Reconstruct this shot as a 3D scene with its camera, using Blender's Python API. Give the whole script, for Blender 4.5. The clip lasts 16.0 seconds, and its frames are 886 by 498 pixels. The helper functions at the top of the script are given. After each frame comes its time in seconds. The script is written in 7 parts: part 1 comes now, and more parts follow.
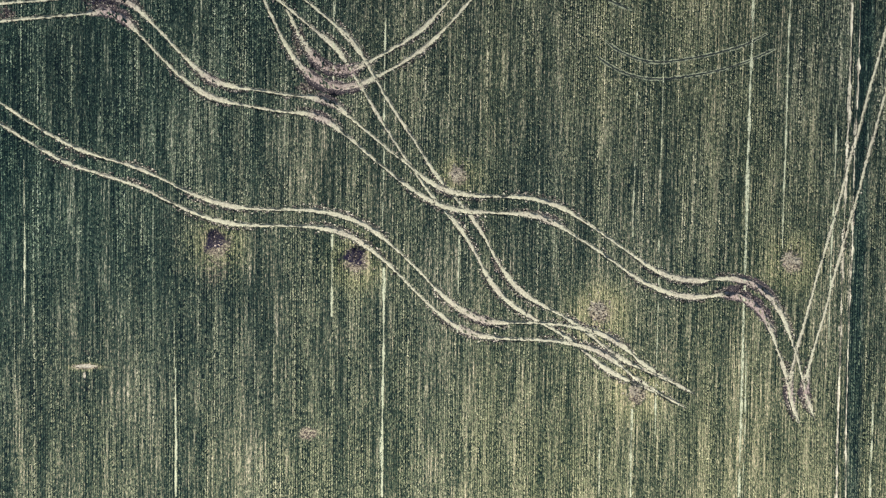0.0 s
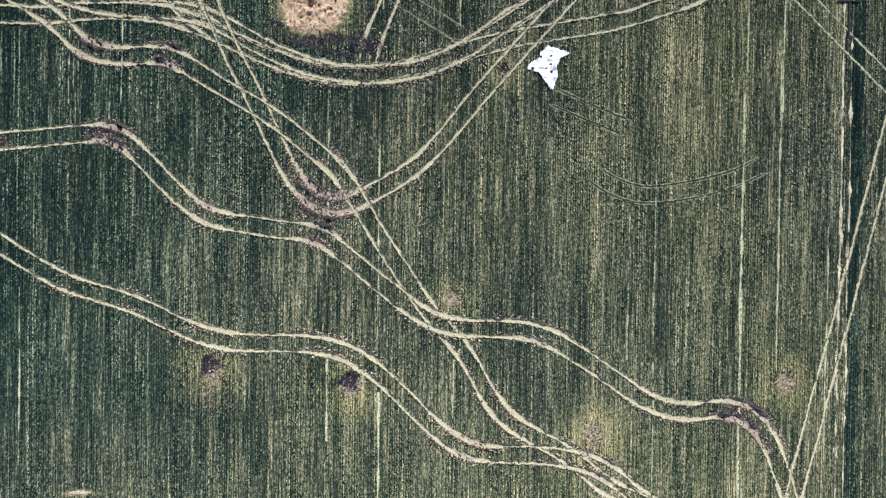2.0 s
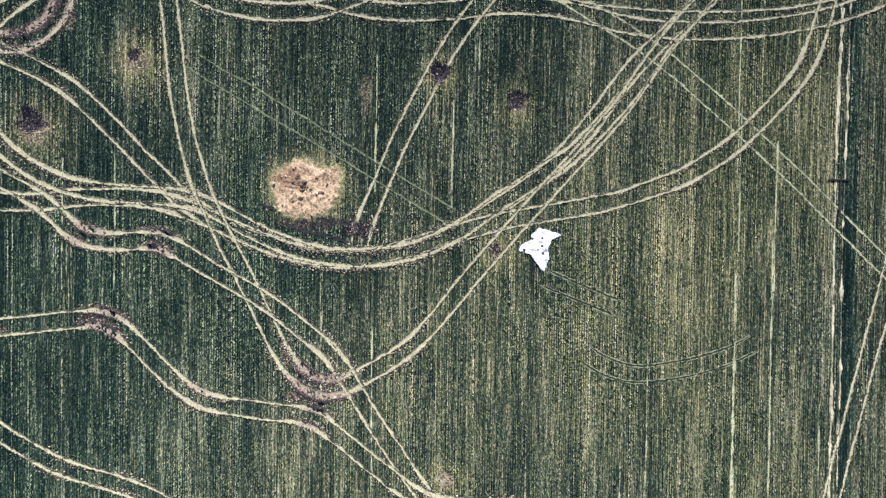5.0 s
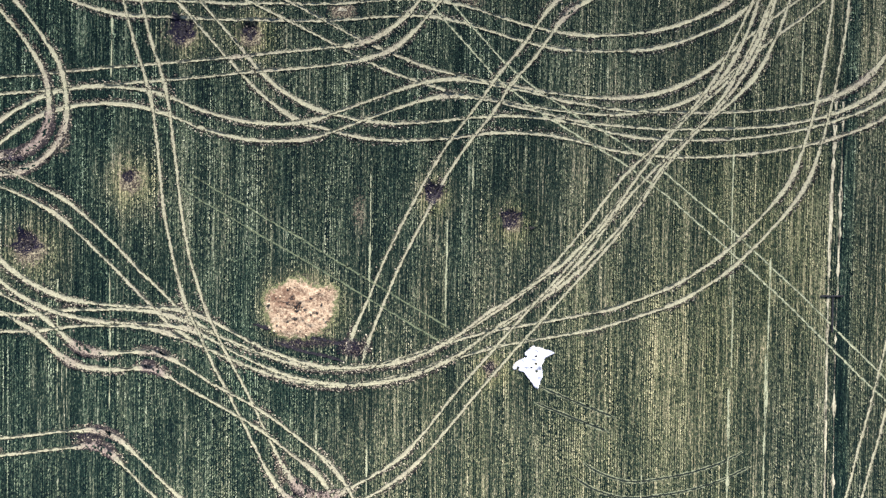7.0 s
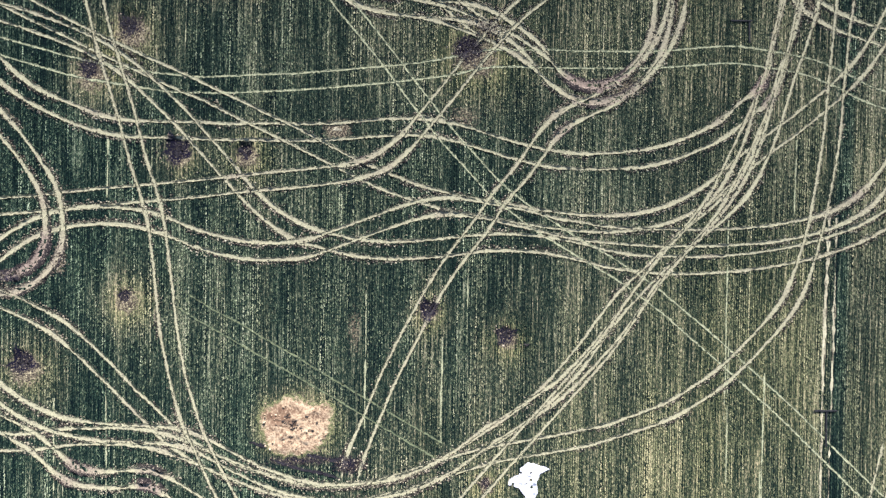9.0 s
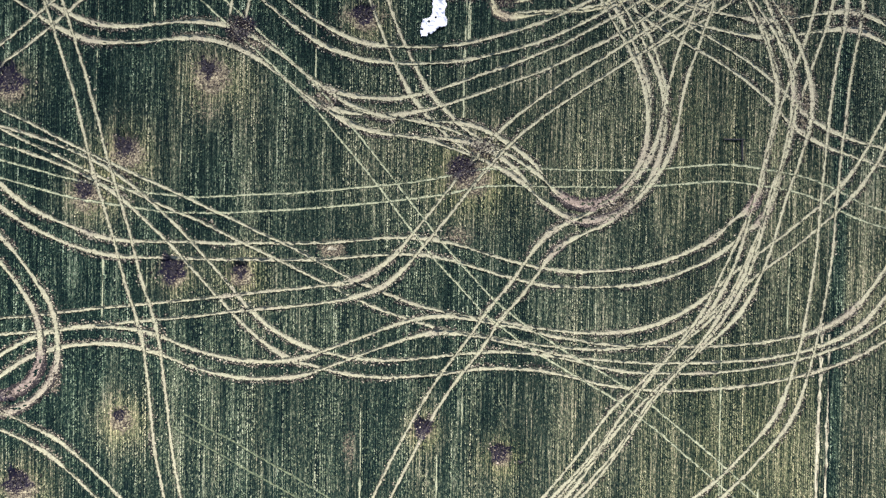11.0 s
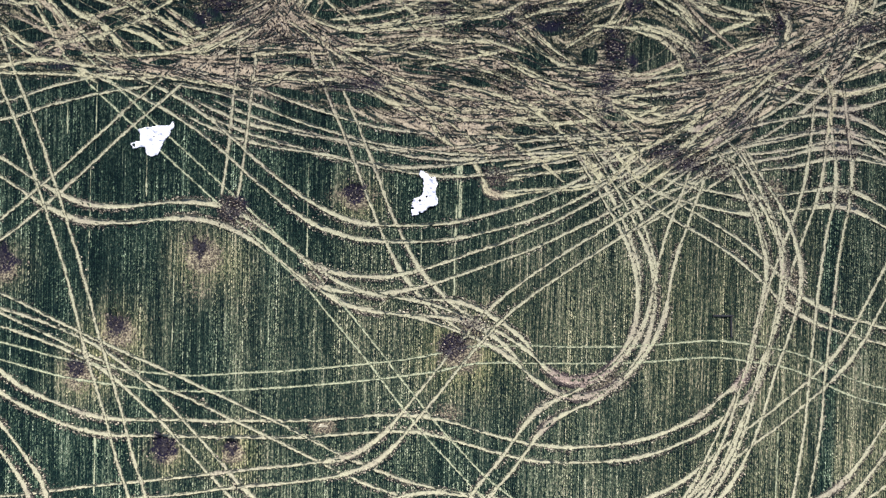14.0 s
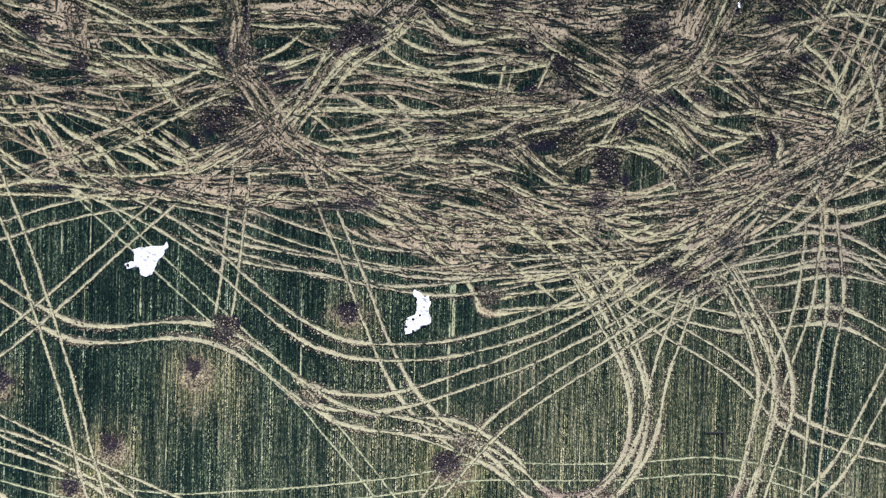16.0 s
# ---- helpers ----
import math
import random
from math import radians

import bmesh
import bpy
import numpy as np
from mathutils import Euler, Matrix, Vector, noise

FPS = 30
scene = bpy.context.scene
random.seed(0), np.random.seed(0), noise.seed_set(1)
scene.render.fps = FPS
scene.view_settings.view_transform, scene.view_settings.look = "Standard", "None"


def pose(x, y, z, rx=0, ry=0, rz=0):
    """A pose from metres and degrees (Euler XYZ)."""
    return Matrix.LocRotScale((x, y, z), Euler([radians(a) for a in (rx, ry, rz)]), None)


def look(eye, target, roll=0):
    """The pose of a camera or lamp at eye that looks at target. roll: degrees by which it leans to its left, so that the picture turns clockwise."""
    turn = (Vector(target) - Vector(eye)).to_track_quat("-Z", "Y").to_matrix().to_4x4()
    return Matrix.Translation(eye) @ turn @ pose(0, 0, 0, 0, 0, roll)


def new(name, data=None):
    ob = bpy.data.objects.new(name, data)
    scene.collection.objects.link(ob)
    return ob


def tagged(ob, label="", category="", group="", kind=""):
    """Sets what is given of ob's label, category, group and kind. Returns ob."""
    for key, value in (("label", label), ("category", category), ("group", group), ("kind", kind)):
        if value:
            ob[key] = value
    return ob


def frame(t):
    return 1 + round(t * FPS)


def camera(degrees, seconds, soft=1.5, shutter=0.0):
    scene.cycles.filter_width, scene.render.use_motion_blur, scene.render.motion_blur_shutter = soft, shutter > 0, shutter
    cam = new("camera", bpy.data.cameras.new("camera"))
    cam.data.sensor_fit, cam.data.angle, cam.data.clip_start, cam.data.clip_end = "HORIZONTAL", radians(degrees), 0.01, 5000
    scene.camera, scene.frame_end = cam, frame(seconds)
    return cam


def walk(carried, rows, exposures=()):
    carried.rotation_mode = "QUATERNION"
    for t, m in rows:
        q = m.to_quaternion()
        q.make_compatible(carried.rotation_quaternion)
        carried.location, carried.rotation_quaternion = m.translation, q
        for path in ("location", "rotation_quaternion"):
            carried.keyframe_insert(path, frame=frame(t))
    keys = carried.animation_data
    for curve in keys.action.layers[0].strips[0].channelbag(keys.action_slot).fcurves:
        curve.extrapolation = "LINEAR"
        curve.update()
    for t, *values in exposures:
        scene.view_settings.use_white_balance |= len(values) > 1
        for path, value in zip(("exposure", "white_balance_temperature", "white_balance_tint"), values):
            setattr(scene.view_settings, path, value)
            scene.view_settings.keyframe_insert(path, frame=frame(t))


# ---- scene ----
cam = camera(62.0, 16.0, soft=1.34)
# seconds, eye (m), turn (degrees): a level flight 113 m up, looking straight down
PATH = [
    (0, -0.013, 0.177, 113.171, -1.882, -1.342, 0.000),
    (0.5, 0.141, 3.721, 113.171, -1.333, -1.387, -0.033),
    (1, 0.271, 7.777, 113.171, -0.985, -1.414, -0.067),
    (1.5, 0.480, 12.235, 113.171, -0.795, -1.426, -0.102),
    (2, 0.720, 16.981, 113.171, -0.722, -1.429, -0.139),
    (2.5, 0.939, 21.895, 113.171, -0.735, -1.425, -0.177),
    (3, 1.233, 26.819, 113.171, -0.805, -1.417, -0.215),
    (4, 1.704, 36.445, 113.171, -1.027, -1.398, -0.295),
    (5, 2.171, 45.980, 113.171, -1.254, -1.384, -0.374),
    (5.5, 2.397, 50.671, 113.171, -1.344, -1.382, -0.412),
    (6, 2.728, 55.392, 113.171, -1.411, -1.383, -0.448),
    (6.5, 2.962, 60.028, 113.171, -1.452, -1.388, -0.483),
    (7, 3.240, 64.620, 113.171, -1.469, -1.398, -0.515),
    (7.5, 3.497, 69.112, 113.171, -1.462, -1.410, -0.543),
    (8, 3.673, 73.534, 113.171, -1.435, -1.426, -0.568),
    (8.5, 3.853, 78.030, 113.171, -1.393, -1.445, -0.588),
    (9, 4.055, 82.442, 113.171, -1.341, -1.466, -0.605),
    (10, 4.503, 91.304, 113.171, -1.232, -1.512, -0.623),
    (11, 4.963, 100.243, 113.171, -1.149, -1.558, -0.621),
    (11.5, 5.200, 104.764, 113.171, -1.130, -1.581, -0.614),
    (12, 5.417, 109.318, 113.171, -1.128, -1.602, -0.602),
    (12.5, 5.654, 113.868, 113.171, -1.144, -1.623, -0.586),
    (13, 5.910, 118.479, 113.171, -1.176, -1.642, -0.567),
    (13.5, 6.131, 123.085, 113.171, -1.220, -1.660, -0.547),
    (14, 6.435, 127.734, 113.171, -1.269, -1.678, -0.525),
    (14.5, 6.695, 132.405, 113.171, -1.312, -1.696, -0.504),
    (15, 7.001, 137.044, 113.171, -1.336, -1.716, -0.486),
    (15.5, 7.199, 141.495, 113.171, -1.321, -1.740, -0.471),
    (16, 7.449, 145.907, 113.171, -1.245, -1.769, -0.463),
]
walk(cam, [(t, pose(x, y, z, rx, ry, rz)) for t, x, y, z, rx, ry, rz in PATH],
     [(0.0, 1.24), (3.0, 1.22), (13.0, 1.23), (14.5, 1.09), (16.0, 0.98)])

# ---- light ----
SUN_ELEVATION, SUN_AZIMUTH = 41.0, 12.0  # azimuth: degrees from +y towards +x
world = bpy.data.worlds.new("sky")
scene.world = world
world.use_nodes = True
wn = world.node_tree.nodes
sky = wn.new("ShaderNodeTexSky")
sky.sky_type, sky.sun_disc = "NISHITA", False
sky.sun_elevation, sky.sun_rotation = radians(SUN_ELEVATION), radians(SUN_AZIMUTH)
world.node_tree.links.new(sky.outputs[0], wn["Background"].inputs[0])
wn["Background"].inputs[1].default_value = 0.092
sun = new("sun", bpy.data.lights.new("sun", "SUN"))
sun.data.energy, sun.data.angle, sun.data.color = 4.5, radians(0.6), (1.0, 0.985, 0.985)
el, az = radians(SUN_ELEVATION), radians(SUN_AZIMUTH)
toward = Vector((math.sin(az) * math.cos(el), math.cos(az) * math.cos(el), math.sin(el)))
sun.matrix_world = look(tuple(toward * 200), (0, 0, 0))

rng = np.random.default_rng(7)


# ---- materials ----
class Nodes:
    """A small writer of node materials."""

    def __init__(self, name, rough=0.9, shine=0.2):
        self.mat = bpy.data.materials.new(name)
        self.mat.use_nodes = True
        self.tree = self.mat.node_tree
        self.bsdf = self.tree.nodes["Principled BSDF"]
        self.bsdf.inputs["Roughness"].default_value = rough
        self.bsdf.inputs["Specular IOR Level"].default_value = shine
        self.bsdf.inputs["Diffuse Roughness"].default_value = 1.0

    def put(self, socket, value):
        if isinstance(value, bpy.types.NodeSocket):
            self.tree.links.new(value, socket)
        else:
            socket.default_value = value

    def attr(self, name, vector=False):
        n = self.tree.nodes.new("ShaderNodeAttribute")
        n.attribute_name = name
        return n.outputs["Vector" if vector else "Fac"]

    def place(self):
        return self.tree.nodes.new("ShaderNodeNewGeometry").outputs["Position"]

    def scaled(self, vector, x, y, z=1.0):
        n = self.tree.nodes.new("ShaderNodeVectorMath")
        n.operation = "MULTIPLY"
        self.put(n.inputs[0], vector)
        n.inputs[1].default_value = (x, y, z)
        return n.outputs[0]

    def noise(self, vector, scale=1.0, detail=3.0, rough=0.55, warp=0.0):
        n = self.tree.nodes.new("ShaderNodeTexNoise")
        self.put(n.inputs["Vector"], vector)
        n.inputs["Scale"].default_value, n.inputs["Detail"].default_value = scale, detail
        n.inputs["Roughness"].default_value, n.inputs["Distortion"].default_value = rough, warp
        return n.outputs["Fac"]

    def math(self, how, a, b=0.0, clamp=False):
        n = self.tree.nodes.new("ShaderNodeMath")
        n.operation, n.use_clamp = how, clamp
        self.put(n.inputs[0], a)
        self.put(n.inputs[1], b)
        return n.outputs[0]

    def span(self, value, low, high, out_low=0.0, out_high=1.0):
        n = self.tree.nodes.new("ShaderNodeMapRange")
        n.interpolation_type = "SMOOTHSTEP"
        self.put(n.inputs["Value"], value)
        for key, v in (("From Min", low), ("From Max", high), ("To Min", out_low), ("To Max", out_high)):
            self.put(n.inputs[key], v)
        return n.outputs["Result"]

    def ramp(self, value, *stops):
        n = self.tree.nodes.new("ShaderNodeValToRGB")
        e = n.color_ramp.elements
        while len(e) < len(stops):
            e.new(0.5)
        for k, (at, colour) in enumerate(stops):
            e[k].position, e[k].color = at, (*colour, 1)
        self.put(n.inputs[0], value)
        return n.outputs[0]

    def mix(self, fac, a, b):
        n = self.tree.nodes.new("ShaderNodeMix")
        n.data_type = "RGBA"
        self.put(n.inputs[0], fac)
        self.put(n.inputs[6], a if isinstance(a, bpy.types.NodeSocket) else (*a, 1))
        self.put(n.inputs[7], b if isinstance(b, bpy.types.NodeSocket) else (*b, 1))
        return n.outputs[2]

    def tint(self, colour, dry):
        """Lush crop is a colder green than dry crop."""
        n = self.tree.nodes.new("ShaderNodeMix")
        n.data_type, n.blend_type = "RGBA", "MULTIPLY"
        n.inputs[0].default_value = 1.0
        self.put(n.inputs[6], colour)
        self.put(n.inputs[7], self.ramp(dry, (0.08, (0.91, 1.0, 1.08)), (0.42, (1.14, 1.0, 1.04)), (0.9, (1.16, 1.0, 0.86))))
        return n.outputs[2]

    def done(self, colour, height=None, depth=0.05):
        self.put(self.bsdf.inputs["Base Color"], colour if isinstance(colour, bpy.types.NodeSocket) else (*colour, 1))
        if height is not None:
            b = self.tree.nodes.new("ShaderNodeBump")
            b.inputs["Distance"].default_value = depth
            self.put(b.inputs["Height"], height)
            self.tree.links.new(b.outputs[0], self.bsdf.inputs["Normal"])
        return self.mat


def field_material():
    m = Nodes("crop_field", 0.95, 0.05)
    row = m.attr("row", True)
    fine = m.noise(m.scaled(row, 4.4, 0.10), 1.0, 2.0, 0.6)
    wide = m.noise(m.scaled(row, 0.42, 0.016), 1.0, 3.0, 0.6)
    speck = m.noise(m.scaled(row, 5.0, 1.5), 1.0, 2.0, 0.75)
    cloud = m.noise(m.place(), 0.045, 4.0, 0.6)
    v = m.math("MULTIPLY", m.math("SUBTRACT", speck, 0.5), 1.15)
    for value, weight in ((fine, 1.30), (wide, 0.60), (cloud, 0.45), (m.attr("dry"), 0.24)):
        v = m.math("ADD", v, m.math("MULTIPLY", m.math("SUBTRACT", value, 0.5), weight))
    colour = m.ramp(m.math("ADD", v, 0.5),
                    (0.28, (0.002, 0.006, 0.007)), (0.50, (0.013, 0.025, 0.019)),
                    (0.64, (0.070, 0.085, 0.052)), (0.80, (0.22, 0.225, 0.145)), (0.98, (0.38, 0.37, 0.25)))
    colour = m.tint(colour, m.attr("dry"))
    # bare and scorched soil with ragged edges
    ragged = m.noise(m.place(), 2.2, 4.0, 0.75)
    drawn = m.noise(m.scaled(m.place(), 0.30, 1.9), 1.0, 4.0, 0.7, 1.0)
    torn = m.math("ADD", m.math("MULTIPLY", m.math("SUBTRACT", ragged, 0.5), 1.3), m.math("MULTIPLY", m.math("SUBTRACT", drawn, 0.5), 0.3))
    bare = m.span(m.math("ADD", m.attr("bare"), torn), 0.36, 0.62)
    crumbs = m.noise(m.place(), 3.4, 3.0, 0.75)
    earth = m.math("ADD", m.math("MULTIPLY", drawn, 0.15), m.math("MULTIPLY", crumbs, 0.85))
    # lowest stop is darker than the soil: shadow among crumbs put into the colour
    soil = m.ramp(earth, (0.38, (0.010, 0.008, 0.010)), (0.46, (0.055, 0.043, 0.038)), (0.53, (0.18, 0.146, 0.100)), (0.62, (0.38, 0.332, 0.220)))
    colour = m.mix(m.math("MULTIPLY", bare, 0.92), colour, soil)
    # ground driven over so often that little crop is left, drawn out along the vehicles' ways
    drawn_out = 0.0
    for k in range(6):
        turn = m.tree.nodes.new("ShaderNodeVectorRotate")
        turn.rotation_type = "Z_AXIS"
        m.put(turn.inputs["Vector"], m.place())
        turn.inputs["Angle"].default_value = -radians(30 * k)
        lines = m.noise(m.scaled(turn.outputs[0], 0.16, 1.25), 1.0, 3.0, 0.60, 0.4)
        drawn_out = m.math("ADD", drawn_out, m.math("MULTIPLY", lines, m.attr("flow%d" % k)))
    lumps = m.noise(m.place(), 3.3, 3.0, 0.8)
    streaks = m.math("ADD", m.math("MULTIPLY", drawn_out, 0.52), m.math("MULTIPLY", lumps, 0.48))
    over = m.span(m.math("ADD", m.attr("deep"), m.math("MULTIPLY", m.math("SUBTRACT", ragged, 0.5), 0.9)), 0.38, 0.66)
    # darkest streaks of both ramps paint in the shadow between ruts
    gaps = m.ramp(streaks, (0.42, (0.003, 0.007, 0.007)), (0.495, (0.011, 0.017, 0.013)), (0.540, (0.165, 0.145, 0.095)), (0.66, (0.39, 0.325, 0.215)))
    tired = m.ramp(streaks, (0.375, (0.008, 0.007, 0.011)), (0.415, (0.125, 0.098, 0.080)), (0.49, (0.32, 0.258, 0.184)), (0.63, (0.48, 0.40, 0.286)))
    broad = m.span(m.math("ADD", m.attr("smear"), m.math("MULTIPLY", m.math("SUBTRACT", drawn_out, 0.5), 1.6)), 0.25, 0.65)
    colour = m.mix(over, colour, m.mix(broad, gaps, tired))
    # burnt soil; on driven ground the mask also paints dark purple shade
    burnt = m.span(m.math("ADD", m.attr("scorch"), m.math("MULTIPLY", m.math("SUBTRACT", ragged, 0.5), 1.4)), 0.35, 0.8)
    colour = m.mix(m.math("MULTIPLY", burnt, m.span(crumbs, 0.66, 0.50, 0.55, 0.98)), colour, (0.008, 0.007, 0.017))
    return m.done(colour, speck, 0.10)


def leaf_material():
    m = Nodes("crop_leaf", 0.8, 0.06)
    v = m.math("ADD", m.attr("tone"), m.math("MULTIPLY", m.attr("dry"), 0.25))
    return m.done(m.tint(m.ramp(v, (0.0, (0.005, 0.016, 0.013)), (0.34, (0.035, 0.061, 0.040)), (0.62, (0.180, 0.216, 0.122)), (1.0, (0.44, 0.46, 0.30))), m.attr("dry")))


def rut_material(name, pale, brown, dark, verge, speckle=(0.20, 0.26), rim=(0.80, 1.15)):
    """Pressed or bare soil of a rut; brown where it is churned, ragged at its verge, where dark colours paint in edge
    shadow.
    """
    m = Nodes(name)
    p = m.place()
    grain = m.noise(p, 2.6, 4.0, 0.8)
    crumb = m.noise(p, 4.5, 2.0, 0.7)
    patch = m.noise(p, 0.35, 3.0)
    churn = m.attr("churn")
    worn = m.math("ADD", churn, m.math("MULTIPLY", m.math("SUBTRACT", patch, 0.5), 0.6), True)
    colour = m.mix(worn, pale, brown)
    colour = m.mix(m.span(crumb, 0.50, 0.66, 0.0, 0.40), colour, tuple(c * 0.62 for c in pale))
    rough = m.math("ADD", speckle[0], m.math("MULTIPLY", worn, speckle[1]))
    colour = m.mix(m.math("MULTIPLY", m.span(grain, 0.47, 0.58), rough), colour, tuple(c * 0.20 for c in brown))
    edge = m.span(m.math("ADD", m.attr("across"), m.math("MULTIPLY", m.math("SUBTRACT", crumb, 0.5), 2.0)), *rim)
    # side colour holds turned soil and the painted shadow along the rut's edge
    side = m.mix(m.span(m.math("ADD", churn, m.math("SUBTRACT", grain, 0.5)), 0.15, 0.55), verge, dark)
    colour = m.mix(edge, colour, side)
    # wet, burnt earth where the ground was torn open, and the shade painted through the same mask
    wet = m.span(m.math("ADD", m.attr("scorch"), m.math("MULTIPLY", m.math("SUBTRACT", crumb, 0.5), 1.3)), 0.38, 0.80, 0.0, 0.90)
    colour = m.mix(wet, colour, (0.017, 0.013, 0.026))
    return m.done(colour, grain, 0.10)


def strip_material():
    m = Nodes("worn_strip_soil")
    p = m.place()
    g = m.math("ADD", m.math("MULTIPLY", m.noise(m.scaled(p, 2.2, 0.22), 1.0, 3.0, 0.6), 0.65), m.math("MULTIPLY", m.noise(p, 3.0, 3.0, 0.75), 0.35))
    colour = m.ramp(g, (0.38, (0.012, 0.014, 0.012)), (0.43, (0.11, 0.095, 0.068)), (0.49, (0.33, 0.295, 0.205)), (0.62, (0.50, 0.46, 0.33)))
    rim = m.span(m.math("ADD", m.attr("across"), m.math("MULTIPLY", m.math("SUBTRACT", m.noise(m.scaled(p, 3.0, 0.8), 1.0, 3.0), 0.5), 1.6)), 0.62, 0.95)
    return m.done(m.mix(rim, colour, (0.028, 0.040, 0.026)), g, 0.1)


STRIP = strip_material()


def soil_material(name, low, high, scale=3.0):
    m = Nodes(name)
    g = m.noise(m.place(), scale, 4.0, 0.7)
    return m.done(m.ramp(g, (0.3, low), (0.7, high)), g, 0.08)


FIELD = field_material()
LEAF = leaf_material()
# the near-black verge paints the shadow outline on both sides of a rut
RUT = rut_material("rut_soil", (0.374, 0.351, 0.236), (0.285, 0.218, 0.182), (0.020, 0.016, 0.018), (0.026, 0.032, 0.022), (0.32, 0.28))
MUD = rut_material("churned_rut_soil", (0.350, 0.290, 0.198), (0.29, 0.222, 0.165), (0.022, 0.018, 0.018), (0.055, 0.045, 0.036), (0.62, 0.34), (0.74, 1.18))
TRACK = rut_material("churned_rut_pale_soil", (0.410, 0.380, 0.240), (0.375, 0.302, 0.212), (0.026, 0.022, 0.020), (0.060, 0.060, 0.040), (0.38, 0.32))
WHEEL = rut_material("wheel_line", (0.37, 0.37, 0.24), (0.30, 0.28, 0.18), (0.05, 0.055, 0.032), (0.06, 0.08, 0.05))
FAINT = rut_material("bent_crop", (0.17, 0.19, 0.11), (0.13, 0.14, 0.08), (0.05, 0.06, 0.035), (0.06, 0.08, 0.05))
PRESS = rut_material("pressed_crop", (0.012, 0.018, 0.014), (0.020, 0.025, 0.018), (0.06, 0.07, 0.04), (0.20, 0.21, 0.13), (0.3, 0.3), (0.62, 0.95))
def clod_material(name="turned_clod", pale=0.68):
    m = Nodes(name)
    pick = m.tree.nodes.new("ShaderNodeNewGeometry").outputs["Random Per Island"]
    # most islands near black: shadow between the clods is put into their colour
    return m.done(m.ramp(pick, (0.0, (0.008, 0.006, 0.008)), (pale - 0.15, (0.030, 0.023, 0.023)), (pale, (0.20, 0.155, 0.122)), (1.0, (0.38, 0.315, 0.245))))


CLOD = clod_material()
DARK_CLOD = clod_material("dark_clod", 0.9)
def crumb_material():
    m = Nodes("thrown_crumb")
    pick = m.tree.nodes.new("ShaderNodeNewGeometry").outputs["Random Per Island"]
    # the dark share of crumbs paints the shadow ticks outside the bends
    return m.done(m.ramp(pick, (0.0, (0.014, 0.012, 0.012)), (0.55, (0.040, 0.034, 0.030)), (0.72, (0.20, 0.165, 0.125)), (1.0, (0.42, 0.37, 0.27))))


CRUMB = crumb_material()
DARK_BEAM = soil_material("dark_beam", (0.006, 0.007, 0.010), (0.030, 0.030, 0.034), 5.0)
LEFT = soil_material("trampled_crop", (0.003, 0.007, 0.008), (0.021, 0.031, 0.024), 2.4)
CRUST = soil_material("crater_soil", (0.030, 0.026, 0.026), (0.36, 0.315, 0.215), 2.6)
PALE = soil_material("pale_sand", (0.16, 0.14, 0.10), (0.48, 0.43, 0.32), 4.0)
# charred soil of crater bowls, and painted shade of the trench by the heap
ASH_SHADE = soil_material("charred_and_shade_soil", (0.004, 0.004, 0.007), (0.036, 0.031, 0.040), 3.5)
def sand_material():
    m = Nodes("sandy_soil")
    g = m.math("ADD", m.math("MULTIPLY", m.noise(m.place(), 0.8, 4.0, 0.7), 0.55), m.math("MULTIPLY", m.noise(m.place(), 3.2, 4.0, 0.75), 0.45))
    colour = m.ramp(g, (0.38, (0.11, 0.066, 0.046)), (0.46, (0.30, 0.208, 0.138)), (0.54, (0.44, 0.328, 0.222)), (0.66, (0.58, 0.46, 0.325)))
    lumps = m.noise(m.place(), 1.3, 4.0, 0.7)
    damp = m.span(m.math("ADD", m.attr("damp"), m.math("MULTIPLY", m.math("SUBTRACT", lumps, 0.5), 2.6)), 0.35, 0.95, 0.0, 0.85)
    colour = m.mix(damp, colour, (0.15, 0.085, 0.055))
    tufts = m.noise(m.place(), 2.0, 4.0, 0.75)
    green = m.span(m.math("ADD", m.attr("fringe"), m.math("MULTIPLY", m.math("SUBTRACT", tufts, 0.5), 1.6)), 0.45, 0.85)
    stalks = m.ramp(m.noise(m.place(), 5.0, 3.0, 0.8), (0.42, (0.018, 0.026, 0.014)), (0.60, (0.21, 0.215, 0.10)))
    return m.done(m.mix(green, colour, stalks), g, 0.15)


SAND = sand_material()
DEBRIS = soil_material("burnt_debris", (0.01, 0.01, 0.012), (0.05, 0.045, 0.045), 6.0)


def cloth_material():
    m = Nodes("white_fabric", 0.75)
    g = m.noise(m.place(), 2.5, 4.0, 0.65)
    # bluish grey mottles put the shade of folds into the cloth's colour
    return m.done(m.ramp(g, (0.26, (0.27, 0.27, 0.33)), (0.40, (0.54, 0.54, 0.60)), (0.60, (0.70, 0.69, 0.73))), g, 0.15)


CLOTH = cloth_material()


# ---- plan ----
def row_shift(y):
    """Sideways run of the drill rows, which lean and bow a little."""
    return 0.0157 * y + 0.0000785 * y * y


# craters: x, y, radius of the bowl, radius of the thrown soil, char 0..1, depth
CRATERS = []
CRATERS.append((-32.2, -2.1, 1.65, 3.30, 0.95, 0.50))
CRATERS.append((-10.9, -4.7, 1.65, 3.12, 0.90, 0.50))
CRATERS.append((26.6, -12.7, 1.39, 2.95, 0.44, 0.35))
CRATERS.append((56.6, -5.0, 1.65, 2.78, 0.30, 0.40))
CRATERS.append((4.7, 8.2, 1.39, 2.26, 0.44, 0.30))
CRATERS.append((32.6, -25.6, 1.47, 2.43, 0.35, 0.35))
CRATERS.append((-57.2, 63.3, 2.08, 4.34, 1.00, 0.60))
